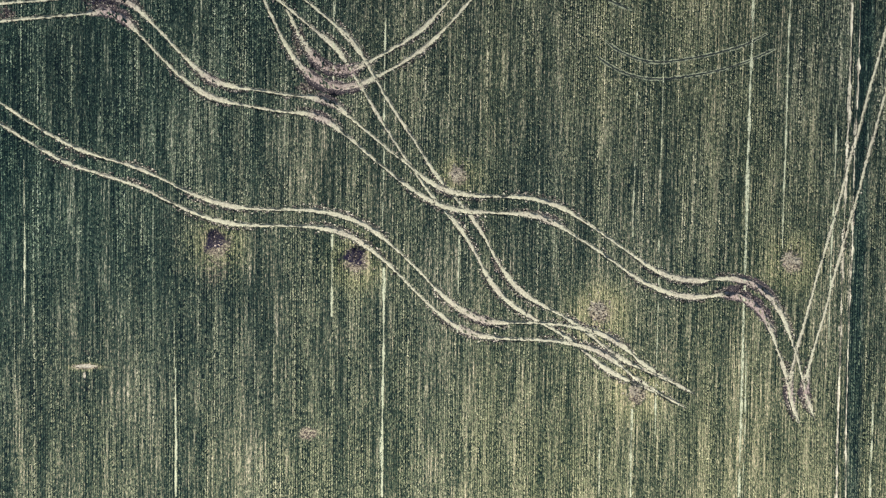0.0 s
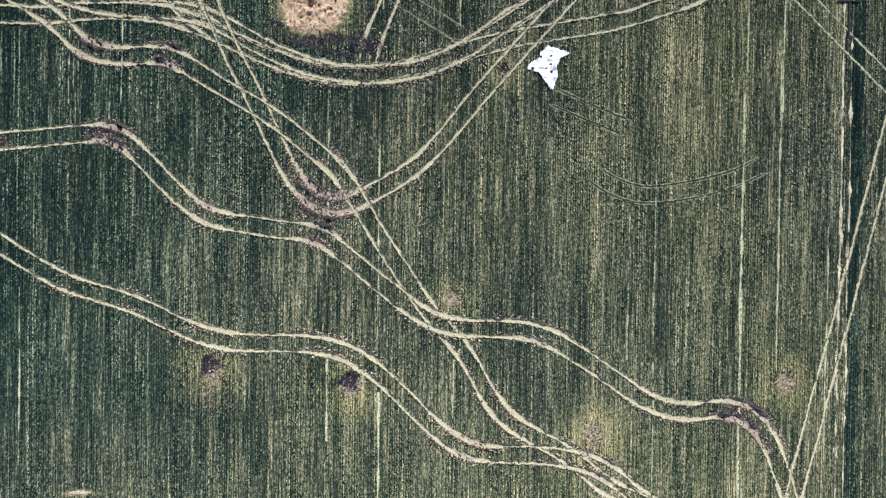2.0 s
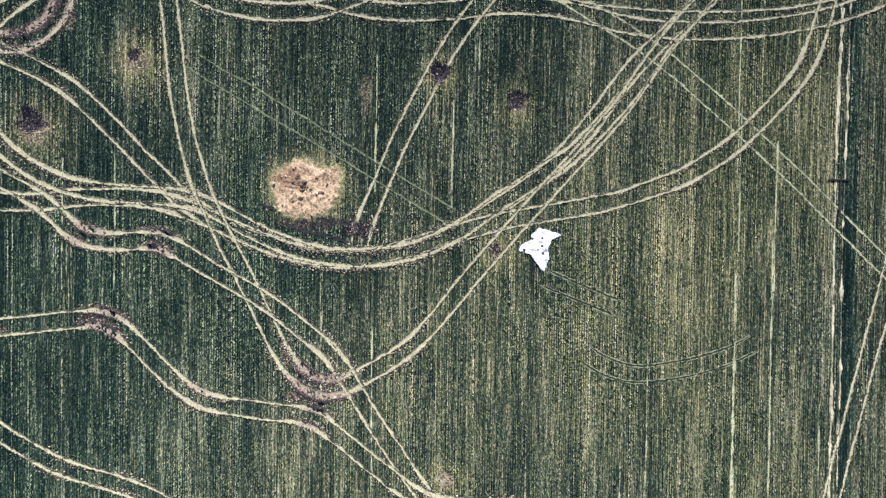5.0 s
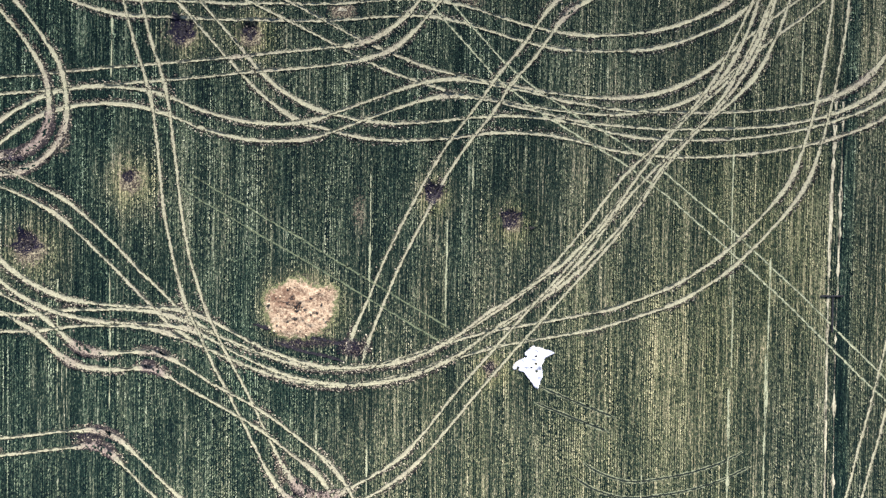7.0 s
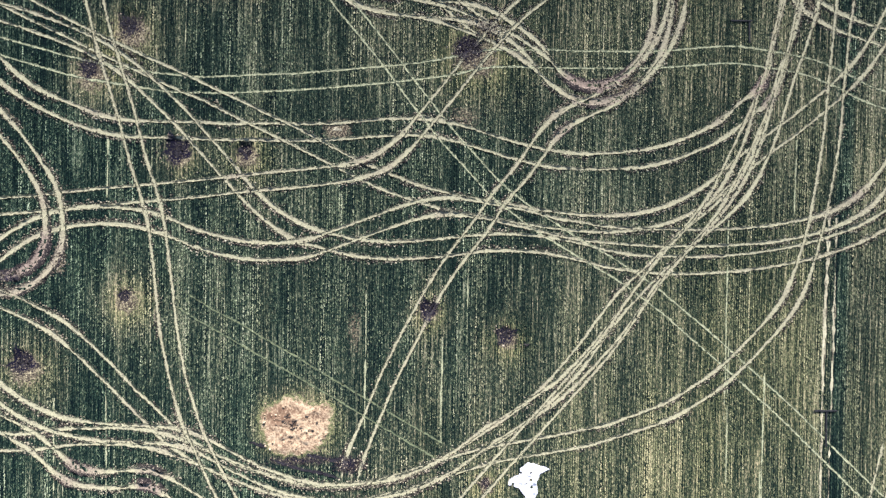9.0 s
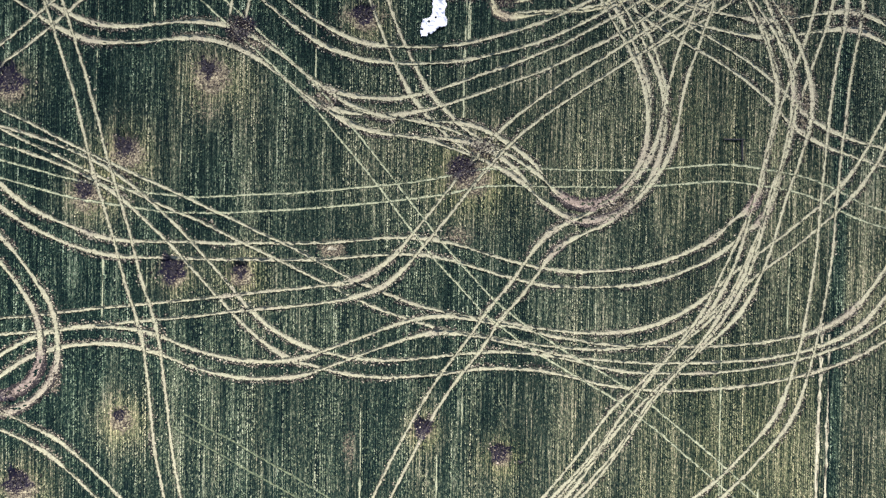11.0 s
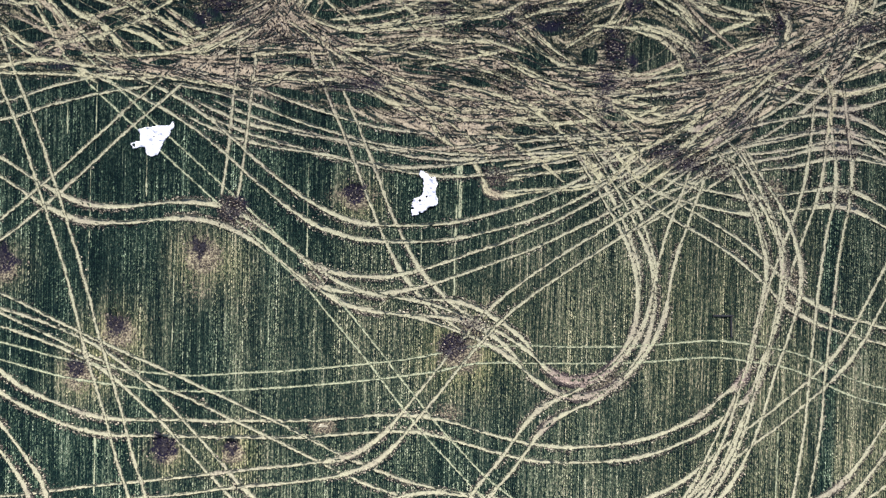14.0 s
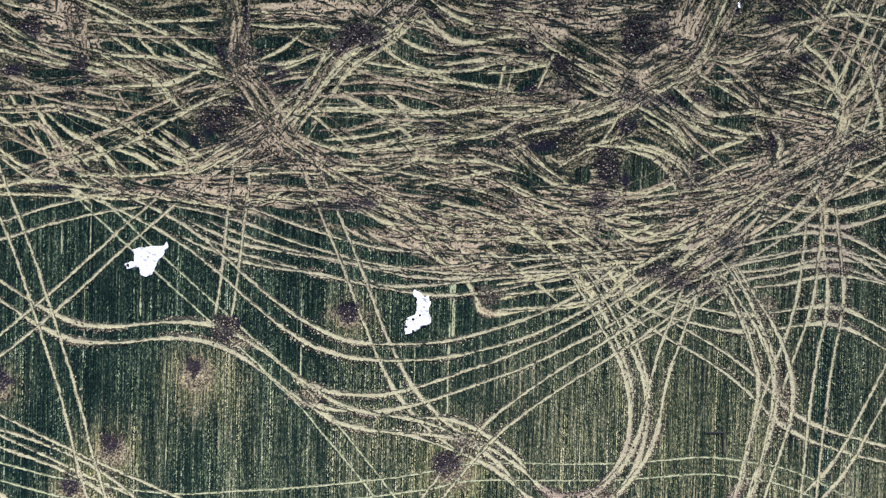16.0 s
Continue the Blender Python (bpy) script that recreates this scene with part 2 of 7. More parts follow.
CRATERS.append((-41.7, 73.2, 1.13, 3.30, 0.80, 0.35))
CRATERS.append((-33.3, 95.2, 2.26, 3.12, 1.00, 0.50))
CRATERS.append((-23.1, 95.0, 1.70, 3.20, 0.60, 0.70))
CRATERS.append((4.5, 70.5, 1.65, 2.34, 0.95, 0.60))
CRATERS.append((16.4, 66.3, 1.65, 2.60, 0.95, 0.50))
CRATERS.append((13.1, 43.4, 1.13, 1.91, 0.70, 0.35))
CRATERS.append((-27.3, 125.8, 2.60, 4.90, 0.52, 0.40))
CRATERS.append((-57.3, 124.3, 2.60, 4.16, 0.95, 0.50))
CRATERS.append((-40.2, 114.1, 2.60, 4.60, 0.52, 0.50))
CRATERS.append((-46.3, 107.7, 2.10, 4.20, 0.62, 0.40))
CRATERS.append((-3.7, 133.9, 1.82, 3.47, 0.95, 0.50))
CRATERS.append((11.9, 110.3, 1.90, 5.20, 0.70, 0.30))
CRATERS.append((-50.4, 177.5, 1.56, 2.26, 0.90, 0.40))
# other stained ground: x, y, half width, half length, bare 0..1, char 0..1
STAINS = []
STAINS.append((-52.1, -21.5, 2.3, 0.5, 1.15, 0.00))
STAINS.append((-52.0, -19.4, 2.1, 1.4, 0.30, 0.00))
STAINS.append((-52.1, -24.1, 1.2, 2.1, 0.34, 0.00))
STAINS.append((-18.2, -32.0, 1.7, 1.2, 0.85, 0.10))
STAINS.append((-9.0, 98.2, 2.6, 1.9, 0.80, 0.15))
STAINS.append((10.4, 99.9, 3.5, 2.3, 0.55, 0.10))
STAINS.append((-32.2, -6.0, 3.5, 5.2, 0.45, 0.00))
STAINS.append((-3.9, 133.6, 5.2, 1.9, 0.60, 0.00))
STAINS.append((-27.5, 120.0, 3.9, 3.9, 0.45, 0.00))
STAINS.append((-15.8, 52.8, 5.9, 5.4, 0.95, 0.00))
STAINS.append((-6.8, 67.2, 1.7, 5.2, 0.50, 0.00))
STAINS.append((44.3, 139.7, 4.3, 1.6, 0.50, 0.80))
STAINS.append((47.4, 137.9, 3.5, 1.9, 0.50, 0.80))
STAINS.append((47.4, 144.1, 10.4, 5.2, 0.62, 0.00))
STAINS.append((-8.2, 46.6, 2.7, 1.7, 0.60, 0.95))
STAINS.append((-6.1, 46.6, 1.3, 1.3, 0.60, 0.60))
STAINS.append((-15.1, 47.5, 6.7, 1.0, 0.60, 0.75))
STAINS.append((12.9, 43.6, 1.3, 1.0, 0.60, 0.30))
STAINS.append((-17.9, 21.0, 2.1, 1.1, 0.60, 0.55))
STAINS.append((-19.1, 27.8, 1.3, 3.3, 0.60, 0.40))
STAINS.append((-48.3, 33.6, 3.8, 1.0, 0.60, 0.80))
STAINS.append((-63.0, 31.8, 1.9, 1.3, 0.60, 0.60))
STAINS.append((-13.2, 23.6, 3.8, 1.3, 0.60, 0.30))
STAINS.append((48.8, -9.6, 3.3, 0.8, 0.60, 0.70))
STAINS.append((11.0, -6.1, 0.8, 1.3, 0.60, 0.50))
STAINS.append((-59.0, 76.6, 2.3, 1.3, 0.60, 0.70))
STAINS.append((-51.4, 78.7, 1.5, 2.9, 0.60, 0.35))
STAINS.append((-59.9, 74.5, 2.9, 1.0, 0.60, 0.60))
STAINS.append((-22.7, 131.5, 2.3, 2.9, 0.60, 0.80))
STAINS.append((-21.4, 132.1, 1.7, 1.7, 0.60, 1.15))
STAINS.append((-20.2, 129.4, 2.9, 1.9, 0.60, 0.40))
STAINS.append((14.0, 113.3, 3.2, 2.3, 0.60, 0.60))
STAINS.append((11.0, 110.3, 2.5, 2.1, 0.60, 1.15))
STAINS.append((11.6, 109.4, 3.5, 3.5, 0.80, 0.50))
STAINS.append((-9.6, 121.2, 2.5, 2.1, 0.60, 0.30))
STAINS.append((17.7, 136.1, 3.3, 2.1, 0.60, 0.60))
STAINS.append((42.5, 116.5, 1.3, 4.3, 0.60, 0.35))
STAINS.append((34.9, 104.4, 4.8, 2.1, 0.60, 0.25))
STAINS.append((72.2, 132.9, 2.9, 1.1, 0.60, 0.60))
STAINS.append((61.5, 133.4, 2.5, 2.9, 0.60, 0.35))
STAINS.append((64.2, 118.5, 1.5, 5.7, 0.60, 0.25))
STAINS.append((52.7, 136.9, 3.8, 1.9, 0.60, 0.60))
STAINS.append((46.5, 138.8, 5.2, 2.1, 0.60, 0.55))
STAINS.append((72.4, 139.4, 3.8, 1.0, 0.60, 0.75))
STAINS.append((-50.4, 177.3, 1.9, 2.1, 0.30, 1.10))
STAINS.append((-53.3, 170.8, 2.3, 1.2, 0.30, 0.95))
STAINS.append((-50.3, 171.9, 1.7, 0.7, 0.30, 0.70))
STAINS.append((-43.6, 171.6, 2.1, 1.6, 0.30, 0.95))
STAINS.append((-42.4, 169.3, 1.2, 0.9, 0.30, 0.70))
STAINS.append((-22.4, 174.2, 0.9, 3.3, 0.30, 0.90))
STAINS.append((-18.5, 178.0, 0.9, 3.6, 0.30, 0.80))
STAINS.append((-20.8, 179.3, 1.0, 2.2, 0.30, 0.60))
STAINS.append((-23.1, 163.5, 4.2, 3.6, 0.30, 0.80))
STAINS.append((-26.1, 160.5, 2.4, 1.9, 0.30, 0.70))
STAINS.append((-20.1, 165.2, 1.9, 2.3, 0.30, 0.85))
STAINS.append((-1.2, 176.1, 4.0, 2.1, 0.30, 1.10))
STAINS.append((-4.6, 174.4, 2.1, 1.7, 0.30, 0.90))
STAINS.append((0.5, 174.1, 2.2, 1.3, 0.30, 0.70))
STAINS.append((10.0, 179.0, 2.8, 1.0, 0.30, 0.70))
STAINS.append((41.3, 175.4, 3.3, 3.1, 0.30, 1.10))
STAINS.append((41.3, 177.8, 2.6, 1.7, 0.30, 1.00))
STAINS.append((46.6, 175.0, 1.6, 1.2, 0.30, 0.70))
STAINS.append((26.5, 180.4, 0.9, 0.7, 0.30, 0.90))
STAINS.append((29.0, 171.8, 1.9, 1.4, 0.30, 1.00))
STAINS.append((29.9, 168.5, 3.5, 2.4, 0.30, 0.65))
STAINS.append((24.7, 167.7, 1.7, 0.9, 0.30, 0.90))
STAINS.append((23.3, 162.1, 1.9, 1.2, 0.30, 0.60))
STAINS.append((26.4, 159.2, 3.3, 1.2, 0.30, 0.85))
STAINS.append((29.9, 161.4, 2.3, 1.2, 0.30, 0.70))
STAINS.append((36.4, 155.5, 2.1, 3.5, 0.30, 1.00))
STAINS.append((39.1, 153.6, 1.2, 1.6, 0.30, 0.90))
STAINS.append((39.5, 162.3, 1.9, 1.6, 0.30, 1.00))
STAINS.append((35.8, 158.5, 2.6, 0.4, 0.30, 0.90))
STAINS.append((62.0, 178.5, 2.4, 1.0, 0.30, 1.00))
STAINS.append((56.3, 179.8, 1.4, 1.9, 0.30, 0.65))
STAINS.append((64.7, 170.2, 1.9, 1.6, 0.30, 1.15))
STAINS.append((67.4, 172.4, 1.7, 0.9, 0.30, 0.85))
STAINS.append((62.5, 166.9, 2.3, 1.2, 0.30, 0.75))
STAINS.append((62.1, 159.3, 1.3, 2.3, 0.30, 1.05))
STAINS.append((59.4, 158.9, 1.4, 1.0, 0.30, 0.75))
STAINS.append((75.9, 158.6, 2.6, 0.9, 0.30, 1.05))
STAINS.append((73.2, 156.6, 1.4, 0.7, 0.30, 0.75))
STAINS.append((50.5, 156.3, 1.2, 3.5, 0.30, 0.65))
STAINS.append((47.9, 151.5, 1.2, 0.9, 0.30, 0.70))
STAINS.append((-4.9, 153.1, 2.3, 1.6, 0.30, 0.55))
STAINS.append((-15.2, 153.9, 5.2, 0.8, 0.30, 0.50))
STAINS.append((21.5, 150.4, 2.6, 1.6, 0.30, 0.55))
STAINS.append((-47.3, 153.4, 3.1, 1.2, 0.30, 0.65))
STAINS.append((55.4, 176.7, 1.2, 3.5, 0.30, 0.50))
STAINS.append((-44.4, 178.0, 2.2, 3.0, 0.30, 0.50))
STAINS.append((5.7, 179.3, 3.5, 0.9, 0.30, 0.55))


LATTICE = rng.random((256, 256))


def blotch(x, y):
    """Smooth random values 0..1 over the plane, one cell a unit."""
    i, j = np.floor(x).astype(int), np.floor(y).astype(int)
    u, v = x - i, y - j
    u, v = u * u * (3 - 2 * u), v * v * (3 - 2 * v)
    a, b = LATTICE[i % 256, j % 256], LATTICE[(i + 1) % 256, j % 256]
    c, d = LATTICE[i % 256, (j + 1) % 256], LATTICE[(i + 1) % 256, (j + 1) % 256]
    return (a * (1 - u) + b * u) * (1 - v) + (c * (1 - u) + d * u) * v


def waves(x, y):
    return (0.10 * np.sin(x * 0.11 + 1.3) * np.sin(y * 0.083 + 0.4) + 0.05 * np.sin(x * 0.31 + y * 0.27)
            + 0.03 * np.sin(x * 0.9 - y * 0.55 + 2.0))


def height(x, y):
    """The ground's height: gentle waves, and the bowls of the craters."""
    h = waves(x, y)
    for cx, cy, r, ring, char, depth in CRATERS:
        d = np.hypot(x - cx, y - cy) / r
        h = h - depth * np.clip(1 - d * d, 0, 1) + 0.30 * depth * np.exp(-((d - 1.15) / 0.28) ** 2)
    return h


def churned_from(x):
    """Where the much-driven ground begins, going away from the start."""
    return np.interp(x, [-61, -56, -39, -22, -5, 12, 30, 47, 56, 65, 80, 92], [152, 152, 152, 150, 147, 141, 139, 138, 141, 151, 153, 153])


SPARED = []


def spared(x, y, length, width, angle):
    """A lens of crop that no vehicle has crossed, angle in degrees."""
    SPARED.append((x, y, length / 2, width / 2, math.cos(radians(angle)), math.sin(radians(angle))))


spared(-46.6, 169.7, 10.0, 3.0, -5)
spared(-47.4, 173.9, 11.0, 1.6, -10)
spared(-52.1, 166.3, 2.5, 1.5, -20)
spared(-48.3, 166.3, 5.0, 2.2, -5)
spared(-44.6, 165.7, 7.0, 1.3, -5)
spared(-40.4, 166.8, 6.0, 1.5, -8)
spared(-35.3, 166.8, 6.0, 1.6, -5)
spared(-35.6, 174.6, 4.5, 2.4, 0)
spared(-31.0, 173.7, 9.5, 2.7, -8)
spared(-25.5, 174.2, 6.5, 3.5, -12)
spared(-30.9, 177.3, 9.0, 1.8, -3)
spared(-24.2, 177.3, 5.0, 1.8, 0)
spared(-36.0, 176.3, 4.5, 1.1, -12)
spared(-32.6, 176.1, 4.0, 0.9, -3)
spared(-27.7, 170.8, 5.0, 1.7, -5)
spared(-25.1, 169.5, 4.0, 1.5, 5)
spared(-25.8, 179.5, 5.0, 1.5, -5)
spared(-39.3, 180.1, 5.0, 1.3, -15)
spared(-39.0, 174.4, 4.0, 1.5, -15)
spared(-33.4, 180.7, 3.0, 0.9, 0)
spared(-36.6, 164.2, 5.0, 1.5, 0)
spared(-31.6, 164.1, 4.5, 1.5, -5)
spared(-34.1, 163.1, 3.5, 2.0, -10)
spared(-53.8, 163.6, 3.5, 2.0, -10)
spared(-49.2, 163.6, 5.0, 2.4, -20)
spared(-44.6, 163.2, 6.0, 2.4, -20)
spared(-29.5, 163.1, 2.5, 1.5, 0)
spared(-52.7, 180.1, 3.0, 1.1, -20)
spared(-14.9, 175.0, 8.0, 2.2, 5)
spared(-10.2, 174.7, 4.5, 1.8, -5)
spared(-13.2, 173.1, 6.5, 2.2, 0)
spared(-6.3, 175.9, 4.5, 1.1, 10)
spared(-9.4, 172.0, 4.0, 1.7, -5)
spared(-12.0, 169.3, 7.0, 1.5, 5)
spared(-15.4, 170.6, 2.2, 1.1, 0)
spared(3.1, 177.6, 3.5, 0.9, 0)
spared(7.0, 175.4, 7.5, 3.3, -22)
spared(4.8, 173.7, 6.5, 2.4, -25)
spared(2.2, 173.1, 3.0, 1.7, -20)
spared(8.2, 172.0, 6.0, 1.5, -10)
spared(2.2, 170.5, 7.0, 1.8, -15)
spared(-1.3, 167.9, 6.0, 1.3, 0)
spared(-4.7, 165.6, 7.0, 2.4, -10)
spared(1.3, 165.6, 7.0, 2.6, -15)
spared(7.7, 165.1, 9.5, 2.6, -12)
spared(2.2, 167.7, 5.0, 1.1, -5)
spared(7.3, 168.1, 9.0, 1.5, -12)
spared(-3.0, 163.3, 11.5, 3.3, 0)
spared(7.7, 163.2, 11.5, 1.3, 0)
spared(-12.5, 163.5, 3.0, 1.7, -20)
spared(-9.9, 162.2, 3.0, 2.0, 0)
spared(-7.4, 160.7, 6.0, 1.6, -15)
spared(-3.1, 160.4, 8.0, 1.3, -5)
spared(0.8, 161.7, 8.5, 1.6, 5)
spared(3.8, 160.6, 8.0, 1.1, 5)
spared(-16.5, 177.8, 4.0, 0.9, 0)
spared(-8.0, 176.7, 3.0, 0.9, 10)
spared(2.9, 159.3, 11.5, 1.2, 3)
spared(3.8, 157.8, 12.0, 1.0, 0)
spared(-3.5, 157.9, 4.5, 1.5, -10)
spared(7.6, 155.2, 7.5, 1.2, 0)
spared(5.5, 152.6, 6.0, 1.6, -15)
spared(9.8, 152.6, 6.0, 1.6, 0)
spared(2.9, 154.1, 4.0, 0.9, 0)
spared(9.8, 150.0, 4.5, 1.4, 0)
spared(-3.2, 148.1, 14.0, 2.6, -6)
spared(-13.5, 149.1, 11.0, 1.7, -10)
spared(-13.4, 154.0, 11.0, 1.4, 0)
spared(-19.4, 154.1, 4.0, 1.5, 0)
spared(-16.0, 156.4, 3.5, 0.9, 0)
spared(-20.3, 154.9, 4.0, 0.9, 0)
spared(13.9, 175.9, 7.5, 3.0, -15)
spared(17.7, 173.5, 5.0, 1.7, -5)
spared(22.9, 173.3, 3.2, 2.2, 0)
spared(14.3, 172.2, 7.5, 1.8, 0)
spared(18.6, 171.0, 9.5, 1.8, 3)
spared(16.8, 169.6, 11.5, 2.0, -6)
spared(16.0, 168.1, 6.0, 0.9, -8)
spared(23.8, 168.5, 5.0, 2.0, 30)
spared(25.5, 170.4, 3.0, 2.0, 0)
spared(31.7, 174.1, 5.0, 1.2, -15)
spared(33.8, 172.4, 3.5, 1.5, -15)
spared(34.7, 170.1, 4.0, 1.7, -10)
spared(34.3, 166.8, 6.0, 1.1, 15)
spared(35.1, 163.7, 7.5, 1.4, 5)
spared(15.0, 159.8, 5.0, 1.3, 8)
spared(18.5, 159.5, 3.2, 1.6, 0)
spared(12.4, 158.9, 6.0, 1.1, -5)
spared(24.6, 153.8, 8.5, 2.8, -18)
spared(28.1, 149.9, 4.0, 1.5, 0)
spared(32.5, 154.6, 3.2, 3.3, 45)
spared(15.0, 150.8, 6.0, 1.6, -15)
spared(41.7, 154.8, 9.0, 7.6, 0)
spared(42.1, 159.4, 7.5, 2.2, -15)
spared(39.5, 148.7, 4.0, 1.3, 0)
spared(43.9, 147.6, 6.0, 1.3, 5)
spared(36.8, 148.1, 5.0, 1.5, -10)
spared(36.8, 145.2, 5.0, 1.3, 0)
spared(39.5, 145.4, 4.0, 1.1, 0)
spared(31.1, 147.7, 5.0, 1.5, 10)
spared(22.0, 155.6, 3.0, 1.5, 0)
spared(26.4, 158.8, 6.0, 2.8, 0)
spared(55.4, 162.8, 6.5, 2.6, 0)
spared(53.6, 159.3, 7.0, 1.2, 0)
spared(51.0, 158.0, 4.8, 2.6, -15)
spared(53.6, 156.7, 5.5, 2.6, 0)
spared(56.3, 158.7, 4.0, 0.9, 0)
spared(47.4, 158.0, 5.0, 1.1, -40)
spared(67.9, 154.0, 6.0, 1.6, 25)
spared(65.2, 150.9, 4.8, 2.2, 10)
spared(74.1, 153.5, 3.8, 2.0, 10)
spared(77.7, 154.4, 4.2, 1.8, 10)
spared(78.1, 157.0, 2.5, 1.3, 0)
spared(78.6, 162.3, 3.6, 2.4, 0)
spared(67.9, 147.9, 6.0, 2.4, 0)
spared(59.0, 147.5, 4.5, 2.4, 50)
spared(54.1, 170.2, 5.2, 3.0, -15)
spared(54.5, 167.2, 7.2, 2.6, -10)
spared(47.9, 166.8, 4.5, 1.3, -25)
spared(50.1, 165.0, 7.0, 1.1, -15)
spared(67.8, 175.9, 3.6, 2.8, 0)
spared(71.8, 176.3, 2.2, 3.0, 0)
spared(73.2, 174.1, 2.2, 2.8, 0)
spared(75.8, 176.7, 3.8, 3.0, 0)
spared(77.6, 179.4, 3.8, 2.4, 0)
spared(72.2, 179.3, 2.8, 1.7, 0)
spared(70.0, 173.7, 3.2, 2.0, -10)
spared(71.4, 170.2, 3.8, 3.7, -10)
spared(74.9, 171.1, 3.4, 4.3, 0)
spared(78.5, 175.0, 2.8, 5.0, 0)
spared(79.4, 179.4, 2.2, 3.0, 0)
spared(70.9, 165.8, 3.0, 2.8, 0)
spared(66.5, 179.3, 3.2, 2.0, -20)
spared(57.2, 172.4, 3.0, 1.0, 0)
spared(68.7, 180.0, 2.8, 1.3, 0)
spared(76.7, 174.6, 2.6, 2.2, 0)
spared(-51.8, 158.7, 8.5, 2.8, -15)
spared(-53.1, 156.8, 4.2, 1.6, 0)
spared(-51.4, 161.1, 2.8, 1.2, -15)
spared(-46.3, 161.5, 5.2, 1.8, -25)
spared(-42.1, 162.3, 6.0, 1.4, -12)
spared(-39.2, 159.5, 4.0, 1.4, 0)
spared(-36.3, 157.6, 7.5, 3.5, -20)
spared(-32.1, 158.0, 7.5, 2.8, -25)
spared(-27.8, 160.5, 6.5, 2.0, -35)
spared(-50.7, 154.4, 4.0, 1.0, 0)
spared(-45.6, 155.3, 4.0, 1.2, 0)
spared(-48.2, 153.4, 5.2, 1.4, 5)
spared(-54.1, 153.0, 3.2, 1.4, 0)
spared(-44.0, 152.9, 4.2, 1.4, 0)
spared(-32.2, 153.9, 5.2, 1.2, 3)
spared(-28.8, 155.2, 2.6, 1.0, 0)
spared(-36.4, 153.8, 3.2, 1.2, -20)
spared(-48.4, 162.3, 3.2, 3.3, -30)
spared(-30.3, 161.4, 5.5, 1.3, -30)
spared(-33.4, 155.9, 5.5, 1.0, 0)
spared(-24.4, 161.0, 4.0, 1.7, -35)
spared(44.3, 151.5, 10.1, 3.4, 10)
spared(43.4, 148.3, 5.1, 1.7, 10)
spared(40.3, 145.9, 5.1, 1.6, -10)
spared(37.3, 145.3, 4.5, 1.7, -10)
spared(42.5, 145.3, 3.8, 1.5, 10)
spared(38.6, 139.8, 3.4, 2.8, 0)
spared(27.2, 140.3, 5.1, 2.8, -10)
spared(22.8, 140.4, 5.1, 2.5, -10)
spared(22.4, 143.2, 4.5, 1.7, -5)
spared(32.9, 140.3, 4.5, 1.4, 5)
spared(42.5, 136.8, 4.5, 2.3, 20)
spared(31.1, 137.7, 3.9, 1.4, -10)
spared(33.9, 142.6, 3.4, 1.4, -20)
spared(47.1, 140.2, 3.9, 1.1, 35)
spared(-53.4, 163.7, 4.5, 1.7, 0)
spared(-47.1, 163.3, 5.0, 1.7, -30)
spared(-43.6, 162.0, 7.0, 1.9, -25)
spared(-50.5, 161.4, 4.0, 1.3, -40)
spared(-49.3, 160.2, 5.0, 2.4, -45)
spared(-51.8, 158.5, 8.0, 3.0, -25)
spared(-54.4, 156.2, 4.0, 2.2, -30)
spared(-48.5, 156.4, 4.5, 1.3, 25)
spared(-45.5, 161.0, 4.0, 1.5, -30)
spared(-39.2, 160.4, 4.0, 1.3, -10)
spared(-40.5, 159.1, 3.5, 1.3, -10)
spared(-37.0, 157.2, 6.0, 2.8, -30)
spared(-33.4, 158.0, 7.0, 1.7, -30)
spared(-31.2, 160.6, 7.0, 2.2, -35)
spared(-34.1, 162.9, 4.0, 2.2, -20)
spared(-31.0, 164.0, 4.0, 1.5, 0)
spared(-35.7, 166.9, 6.5, 1.5, -3)
spared(-40.4, 167.1, 6.0, 0.9, -8)
spared(-48.8, 166.3, 6.0, 1.5, -5)
spared(-52.9, 166.4, 4.0, 1.5, 0)
spared(-46.2, 169.8, 10.0, 3.0, 0)
spared(-28.5, 170.8, 6.0, 1.5, -10)
spared(-39.7, 156.8, 3.5, 1.5, -35)
spared(-23.6, 157.1, 5.0, 1.1, 25)
spared(-12.8, 169.2, 5.5, 1.3, 8)
spared(-10.2, 172.0, 4.0, 1.3, 0)
spared(-13.6, 172.9, 6.0, 2.2, 5)
spared(-12.0, 163.5, 2.5, 1.7, 0)
spared(-9.9, 163.0, 2.5, 2.4, 0)
spared(-7.8, 162.2, 2.5, 1.5, 0)
spared(-6.5, 160.5, 6.0, 1.9, -12)
spared(-3.9, 165.8, 7.0, 2.2, -5)
spared(-2.6, 163.0, 9.0, 2.6, 3)
spared(-2.3, 168.0, 5.5, 1.3, 0)
spared(-2.2, 160.4, 6.0, 1.3, -3)
spared(-24.7, 169.7, 3.5, 1.5, 0)
spared(-26.4, 167.4, 3.0, 1.3, 0)
spared(54.1, 170.2, 4.0, 2.4, -20)
spared(54.5, 166.6, 4.5, 2.4, -5)
spared(54.9, 162.4, 7.5, 1.9, -6)
spared(51.0, 157.9, 3.4, 2.6, -40)
spared(53.6, 156.4, 4.4, 2.2, 0)
spared(71.4, 165.8, 2.8, 2.8, 0)
spared(72.3, 170.6, 3.4, 3.0, 0)
spared(75.4, 171.1, 2.0, 3.9, 0)
spared(78.1, 162.3, 3.4, 2.8, 0)
spared(56.7, 159.3, 4.4, 1.2, 5)
spared(48.3, 166.1, 4.0, 1.3, -40)
spared(52.3, 172.4, 3.0, 1.1, 0)

